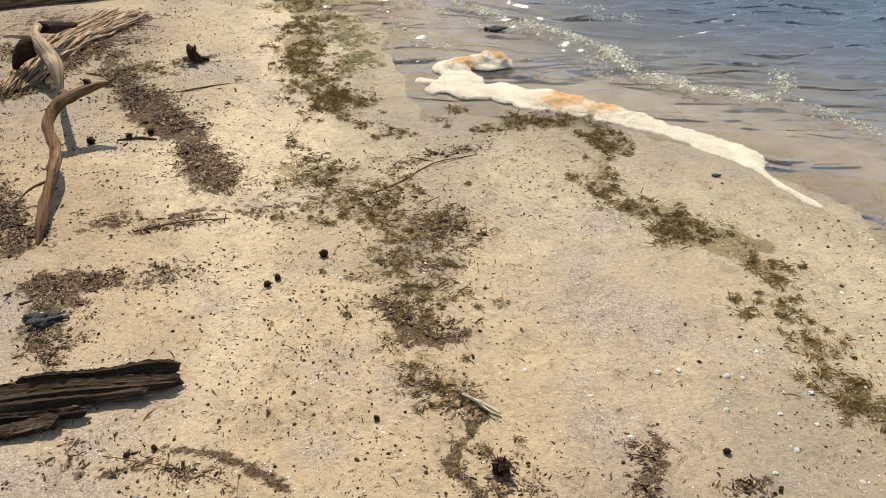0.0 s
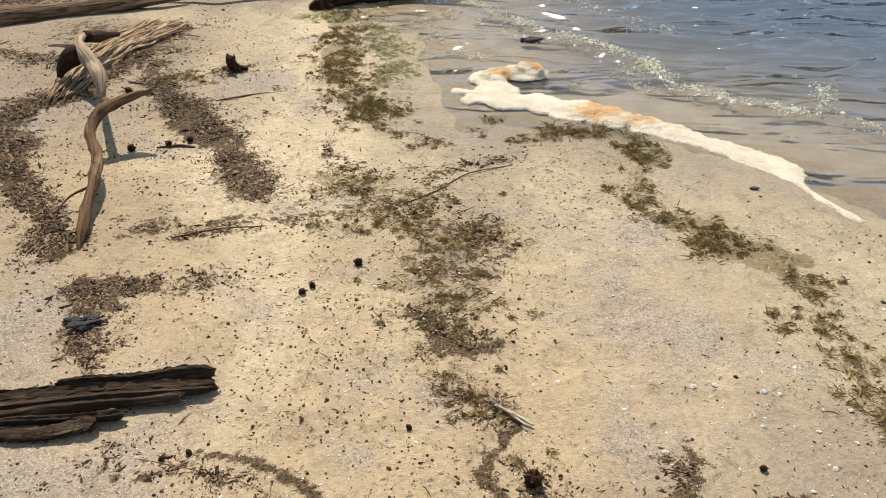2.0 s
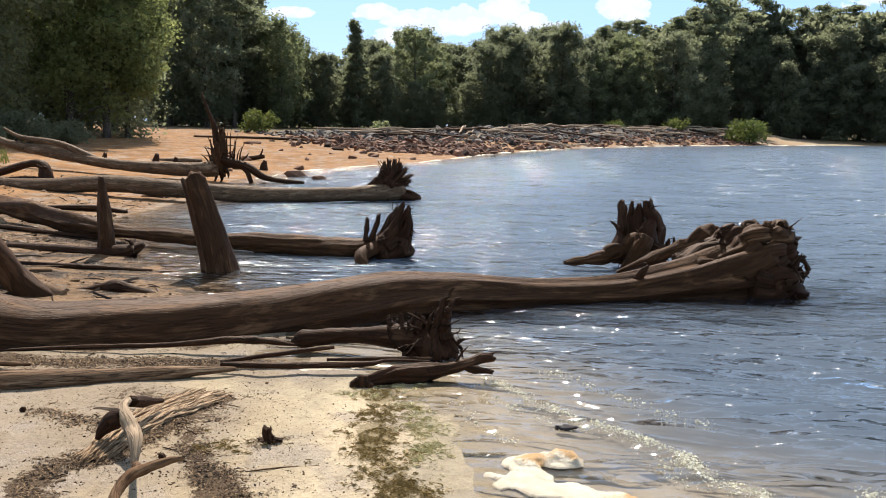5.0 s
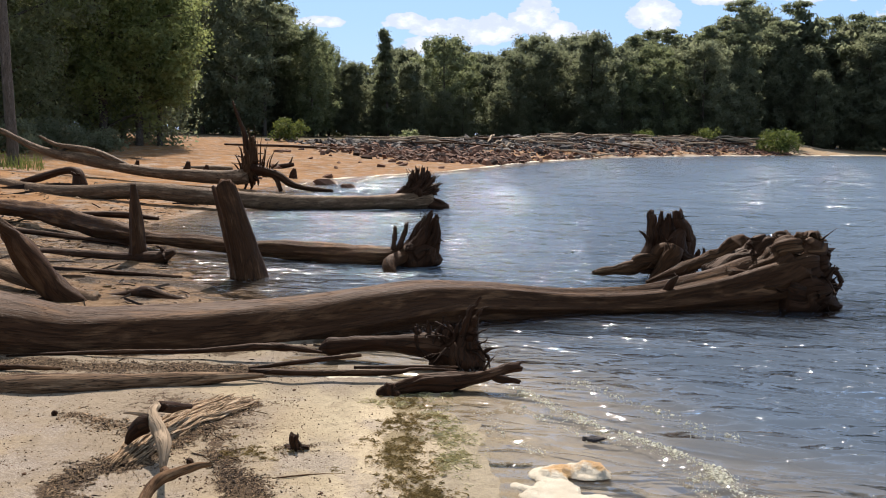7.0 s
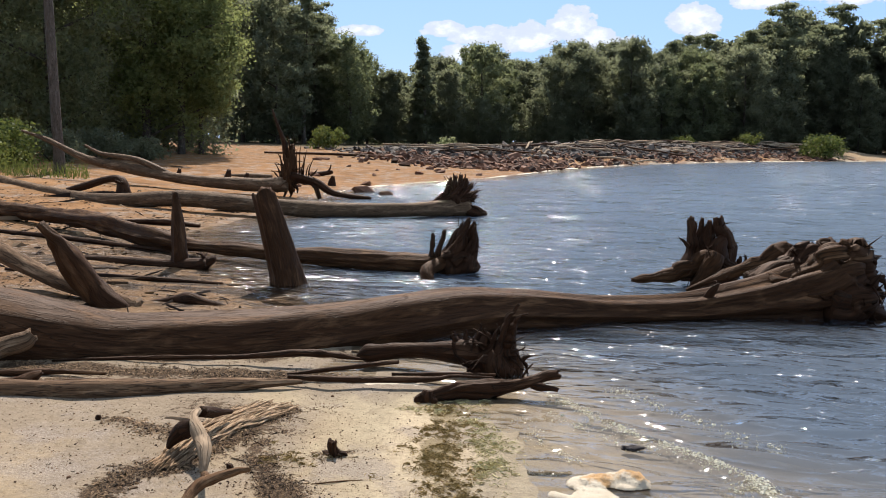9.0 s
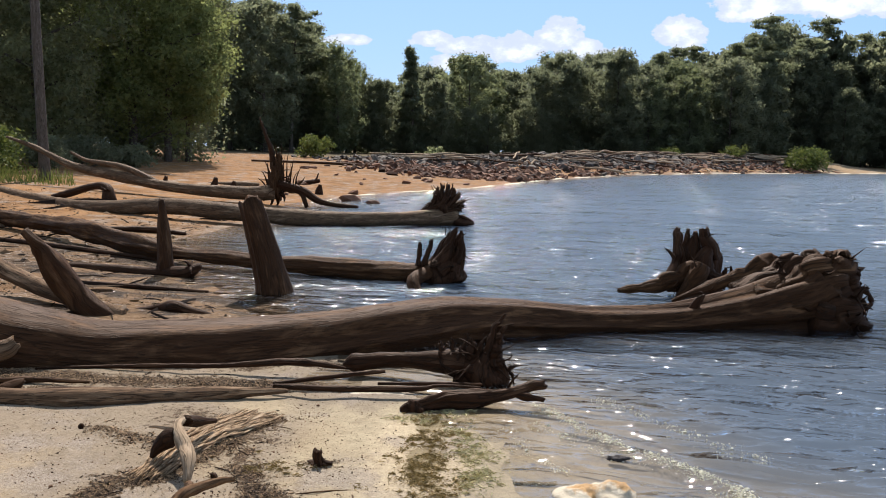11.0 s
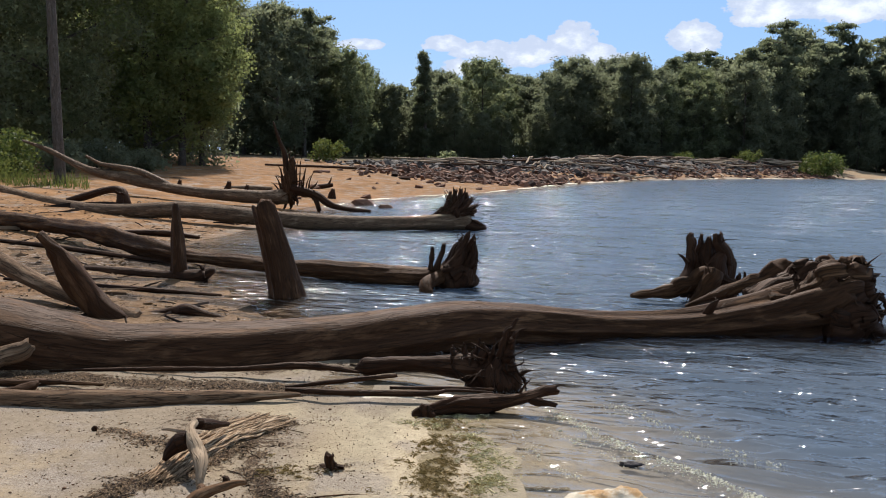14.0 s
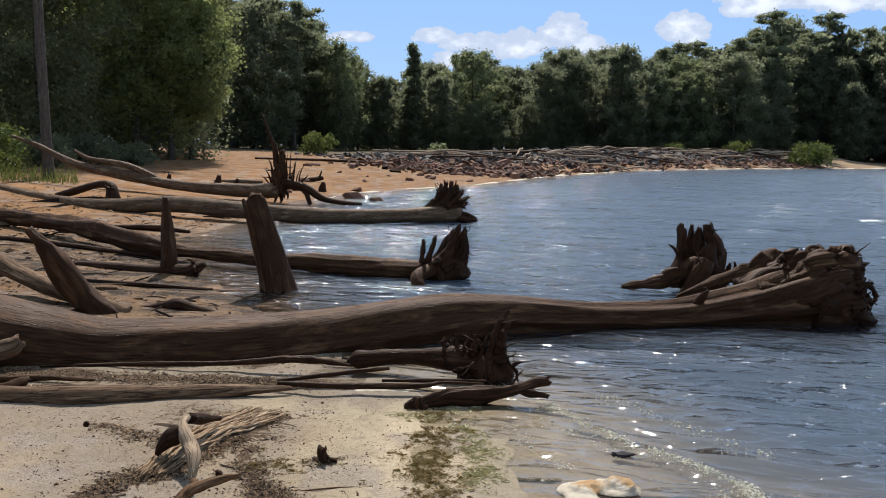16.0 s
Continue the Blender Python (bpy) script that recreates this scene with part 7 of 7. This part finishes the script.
def seed_ball(x, y, s, label, spiky=True):
    n = 26
    i = np.arange(n)
    ph, z = i * 2.39996, 1 - 2 * (i + 0.5) / n
    d = np.stack([np.sqrt(1 - z * z) * np.cos(ph), np.sqrt(1 - z * z) * np.sin(ph), z], -1)
    ob = thing("seed_ball" if spiky else "pine_cone", label, "seed ball" if spiky else "cone", at=(x, y, H(x, y) + s * 0.8))
    part("core", lump("core", (0, 0, 0), (s, s, s * 0.95), M_DARK, int(x * 100) + 700, 0.5, 12, 16), ob)
    if spiky:
        v, f = [], []
        for q in d:
            a = np.cross(q, (0.3, 0.5, 0.8))
            a /= np.linalg.norm(a)
            b = np.cross(q, a)
            k = len(v)
            v += [q * s * 0.8 + a * s * 0.2, q * s * 0.8 - a * s * 0.1 + b * s * 0.17, q * s * 0.8 - a * s * 0.1 - b * s * 0.17, q * s * 1.5]
            f += [(k, k + 1, k + 3), (k + 1, k + 2, k + 3), (k + 2, k, k + 3)]
        part("spikes", mesh_from("spikes", v, f, M_DARK), ob)
    return ob


seed_ball(0.37, 1.32, 0.020, "dark spiky sweetgum ball on the sand")
part("stalk", tube("stalk", [(-0.005, 0.012, 0, 0.0014), (-0.012, 0.05, -0.004, 0.0012), (-0.022, 0.09, -0.012, 0.001)], M_STICK, 6, 3, 0.1, 3), bpy.data.objects["seed_ball"])
for x, y, s in ((0.04, 2.33, 0.013), (-0.80, 3.28, 0.015), (-0.14, 2.18, 0.010), (-0.11, 2.21, 0.010), (0.11, 1.53, 0.007), (0.90, 1.28, 0.008), (-0.47, 1.52, 0.007), (-0.41, 1.53, 0.007), (-0.66, 3.32, 0.013), (-0.58, 3.36, 0.013), (-1.75, 4.55, 0.014), (-0.9, 3.9, 0.015)):
    seed_ball(x, y, s, "small dark seed ball on the sand", False).name = "seed_ball"

# small shells: a shallow cup with a rim
th = np.linspace(0, 2 * np.pi, 9)[:-1]
cup = [(0, 0, 0.45)] + [(0.6 * math.cos(a), 0.6 * math.sin(a), 0.36) for a in th] + [(math.cos(a), 0.85 * math.sin(a), 0) for a in th]
cup_f = [(0, 1 + q, 1 + (q + 1) % 8) for q in range(8)] + [(1 + q, 9 + q, 9 + (q + 1) % 8, 1 + (q + 1) % 8) for q in range(8)]
shell_me = mesh_from("clam_shell", cup, cup_f, M_SHELL, smooth=True)
SHELLS = [(0.86, 1.59), (0.92, 1.59), (1.03, 1.54), (1.07, 1.53), (1.15, 1.46), (1.22, 1.45), (1.10, 1.39), (1.17, 1.34), (0.70, 1.37), (1.07, 1.26), (1.17, 1.15), (1.17, 1.73), (1.50, 1.66), (0.08, 2.18), (1.38, 1.45), (1.3, 1.2), (0.98, 1.2), (0.97, 1.42)]
for x, y in SHELLS:
    ob = tagged(part("clam_shell", shell_me), "tiny bleached clam shell on damp sand", "shell", "shells on the sand")
    s = rr.uniform(0.0075, 0.0115)
    ob.matrix_basis = Matrix.LocRotScale((x, y, H(x, y) + 0.0005), Euler((rr.normal(0, 0.3), rr.normal(0, 0.3), rr.uniform(0, 6))), (s, s, s))


def stick(label, pts, mat, seed):
    rows = [(x, y, H(x, y) + r * 0.8 + dz, r) for x, y, dz, r in pts]
    return log(label, rows, mat, seed, "limb", "stick", "stick", seg=7, per=4, rough=0.1)


stick("short bleached split twig on the sand", [(0.335, 1.575, 0.006, 0.004), (0.37, 1.54, 0.009, 0.005), (0.41, 1.505, 0.006, 0.003)], M_STRAW, 600)
stick("pale thin twig crossing the short one", [(0.33, 1.59, 0.010, 0.0022), (0.39, 1.505, 0.010, 0.002)], M_STRAW, 601)
stick("long thin dark twig on the sand", [(0.24, 2.72, 0, 0.0022), (0.36, 2.80, 0.002, 0.0026), (0.50, 2.91, 0.004, 0.0024), (0.66, 2.96, 0, 0.0016)], M_STICK, 602)
stick("thin brown twig pressed into sand", [(-0.56, 2.58, -0.001, 0.003), (-0.42, 2.62, 0, 0.0034), (-0.27, 2.64, -0.001, 0.002)], M_STICK, 603)
stick("short brown twig on the sand", [(-0.70, 3.30, 0, 0.003), (-0.62, 3.31, 0.002, 0.005), (-0.56, 3.30, 0, 0.004)], M_STICK, 604)
stick("thin dark twig on pale sand", [(-0.50, 3.78, -0.002, 0.003), (-0.36, 3.83, -0.001, 0.004), (-0.2, 3.87, -0.002, 0.002)], M_STICK, 605)
stick("thin twig on the sand beside litter", [(-1.55, 3.35, 0, 0.003), (-1.45, 3.38, 0.002, 0.005), (-1.32, 3.40, 0, 0.003)], M_STICK, 606)
stick("thin buried root at the foot of the beach", [(-0.52, 1.53, -0.003, 0.0028), (-0.44, 1.50, -0.002, 0.003), (-0.37, 1.462, -0.003, 0.0034), (-0.29, 1.425, -0.002, 0.003), (-0.21, 1.36, -0.003, 0.002)], M_FIBRE, 607)

knot = thing("wood_knot", "dark knotty stub of wood standing in sand", "wood", at=(-0.44, 4.14, H(-0.44, 4.14)))
part("stub", tube("stub", [(0.0, 0, -0.02, 0.034), (0.0, 0, 0.015, 0.028), (-0.006, -0.004, 0.045, 0.023), (-0.004, -0.006, 0.07, 0.018)], M_DARK, 22, 7, 0.35, 620, (3, 0.1, 0.25), 0.9, 1.0, 0.2), knot)
part("stub", tube("stub", [(0.012, 0, 0.0, 0.018), (0.035, 0, 0.012, 0.014), (0.06, -0.004, 0.01, 0.007)], M_DARK, 10, 5, 0.4, 624), knot)
part("burl", lump("burl", (0.0, 0.01, 0.002), (0.055, 0.03, 0.018), M_DARK, 622, 0.6, 16, 20), knot)
slab = tagged(part("flat_stone", lump("flat_stone", (0, 0, 0), (0.050, 0.026, 0.012), M_SLATE, 630, 0.75, 20, 28)), "flat rough black stone among litter", "stone")
slab.location = (-0.75, 2.09, H(-0.75, 2.09) + 0.008)
for x, y, s in ((1.52, 2.62, 0.018), (1.10, 4.40, 0.06)):
    ob = tagged(part("flat_stone", lump("flat_stone", (0, 0, 0), (s, s * 0.5, s * 0.2), M_SLATE, 631, 0.75, 18, 26)), "dark wet stone at the water's edge", "stone")
    ob.location = (x, y, max(0.0, H(x, y)) + 0.004)

# ---------------------------------------------------------------- foam
def foam(label, lines, blobs, cell=0.007, seed=0):
    """A curdled raft of foam: a low swelling sheet with an uneven rim. lines: path, half width; blobs: x, y, r, brown."""
    allp = np.vstack([np.array(l) for l, _ in lines] + [np.array([(b[0], b[1])]) for b in blobs])
    lo, hi = allp.min(0) - 0.25, allp.max(0) + 0.25
    xs, ys = np.arange(lo[0], hi[0], cell), np.arange(lo[1], hi[1], cell)
    X, Y = np.meshgrid(xs, ys, indexing="ij")
    x, y = X.ravel(), Y.ravel()
    f = np.full(x.shape, -1.0)
    for l, h in lines:
        d, u = off_line(x, y, np.array(l))
        f = np.maximum(f, 1 - d / h)
    br, top = np.zeros(x.shape), np.zeros(x.shape)
    f = f + 0.38 * fbm(x * 8, y * 8, seed, 4) + 0.34 * fbm(x * 30, y * 30, seed + 9, 4)
    for bx, by, rad, b, tall in blobs:
        q = 1 - (np.hypot(x - bx, (y - by) * 1.1) / rad) ** 2 + 0.7 * fbm(x * 16, y * 16, seed + 5, 4)
        top = np.maximum(top, tall * np.sqrt(np.clip(q, 0, 1)) * (1 + 0.6 * fbm(x * 45, y * 45, seed + 6, 3)))
        br = np.maximum(br, b * np.clip(q * 1.2, 0, 1))
    land = height(x, y)
    base = np.maximum(land, 0.0) + 0.014 * np.clip(-land / 0.02, 0, 1)
    z = base + 0.001 + (0.006 * np.clip(f, 0, 1) + top) * np.clip(f * 2.5, 0, 1) + 0.0012 * fbm(x * 45, y * 45, seed + 1, 2)
    inside = f > 0
    n, k = len(xs), len(ys)
    i, j = np.meshgrid(np.arange(n - 1), np.arange(k - 1), indexing="ij")
    a = (i * k + j).ravel()
    quad = np.stack([a, a + k, a + k + 1, a + 1], -1)
    quad = quad[inside[quad].sum(1) >= 1]
    z = np.where(inside, z, base - 0.008)
    used, inv = np.unique(quad, return_inverse=True)
    me = mesh_from("foam", np.stack([x, y, z], -1)[used], inv.reshape(-1, 4).tolist(), M_FOAM, smooth=True)
    attribute(me, "brown", br[used])
    return tagged(part("foam", me), label, "foam", kind="stuff")


foam("cream lake foam with orange-brown scum at the waterline",
     [([(0.74, 3.92), (0.87, 3.96), (1.0, 3.92)], 0.075), ([(0.70, 3.72), (0.81, 3.65), (1.06, 3.49), (1.29, 3.31), (1.46, 3.12)], 0.085), ([(1.46, 3.12), (1.59, 2.95), (1.68, 2.82), (1.72, 2.72)], 0.062),
      ([(1.70, 2.76), (1.735, 2.52), (1.79, 2.36)], 0.022), ([(0.80, 3.86), (0.84, 3.70)], 0.05), ([(0.60, 3.80), (0.70, 3.72)], 0.03)],
     [(0.82, 3.90, 0.085, 0.9, 0.022), (1.0, 3.93, 0.085, 1.0, 0.034), (0.92, 3.94, 0.06, 0.6, 0.015), (1.20, 3.40, 0.15, 1.0, 0.012), (1.32, 3.31, 0.13, 1.0, 0.012), (1.1, 3.46, 0.10, 0.6, 0.008), (1.46, 3.14, 0.08, 0.3, 0.004)], seed=640)
foam("small cream patch of foam between sticks", [([(-0.35, 5.58), (-0.2, 5.6), (-0.08, 5.6)], 0.05)], [], seed=650)


# the white edge of small breakers along the far shore
def surf():
    line = SHORE[(SHORE[:, 1] > 19) & (SHORE[:, 1] < 100) & (SHORE[:, 0] < 60)]
    seg = np.concatenate([[0], np.cumsum(np.hypot(*np.diff(line, axis=0).T))])
    u = np.arange(0, seg[-1], 0.16)
    cx, cy = np.interp(u, seg, line[:, 0]), np.interp(u, seg, line[:, 1])
    tx, ty = np.gradient(cx), np.gradient(cy)
    k = np.hypot(tx, ty) + 1e-9
    nx, ny = ty / k, -tx / k
    d = shore_distance(cx, cy)
    mid = d + 0.05 + 0.12 * fbm(u * 0.9, u * 0.31, 661, 3)
    half = np.clip((0.02 + 0.0035 * u) * (0.55 + 1.5 * fbm(u * 1.7, u * 0.5, 662, 4)), 0.0, 0.9)
    V, F = [], []
    for o, z in ((-1.0, 0.0), (-0.3, 0.05), (0.4, 0.06), (1.0, 0.0)):
        V.append(np.stack([cx + nx * (mid + o * half), cy + ny * (mid + o * half), 0.012 + z * np.clip(half * 4, 0.1, 1) + 0.01 * fbm(u * 5, u * 2 + o, 663, 3)], -1))
    n = len(u)
    for r_ in range(3):
        F += [(r_ * n + i, r_ * n + i + 1, (r_ + 1) * n + i + 1, (r_ + 1) * n + i) for i in range(n - 1) if half[i] > 0.02]
    me = mesh_from("surf", np.vstack(V), F, M_FOAM, smooth=True)
    return tagged(part("surf", me), "thin white line of foam where ripples break", "foam", kind="stuff")


surf()

# froth and bubbles strung along the ripples
FROTH = [([(0.78, 5.4), (0.96, 5.0), (1.16, 4.60), (1.42, 4.22), (1.58, 3.95), (1.60, 3.68), (1.79, 3.43), (2.1, 3.2)], 0.055, 2.0), ([(2.31, 3.58), (2.16, 3.25), (2.36, 2.85)], 0.06, 1.0),
         ([(0.75, 5.0), (1.07, 4.48), (1.44, 4.22), (1.51, 3.99), (1.45, 3.7), (1.74, 3.46)], 0.07, 0.5), ([(0.55, 4.9), (0.62, 4.5), (0.78, 4.2)], 0.05, 0.5), ([(1.2, 5.6), (1.5, 5.0), (1.9, 4.4)], 0.08, 0.4)]
xy = along(FROTH, 6500, 0.5)
sz = sizes(len(xy), 0.0030, 0.0030, 0.0024, 0.55)
tagged(part("froth", scatter("froth", SEED_V, SEED_F, np.stack([xy[:, 0], xy[:, 1], waves(xy[:, 0], xy[:, 1]) + 0.002], -1), spins(rr, len(xy), 0.2), sz, M_BUBBLE)), "pale yellowish bubbles strung along small ripples", "froth", kind="stuff")
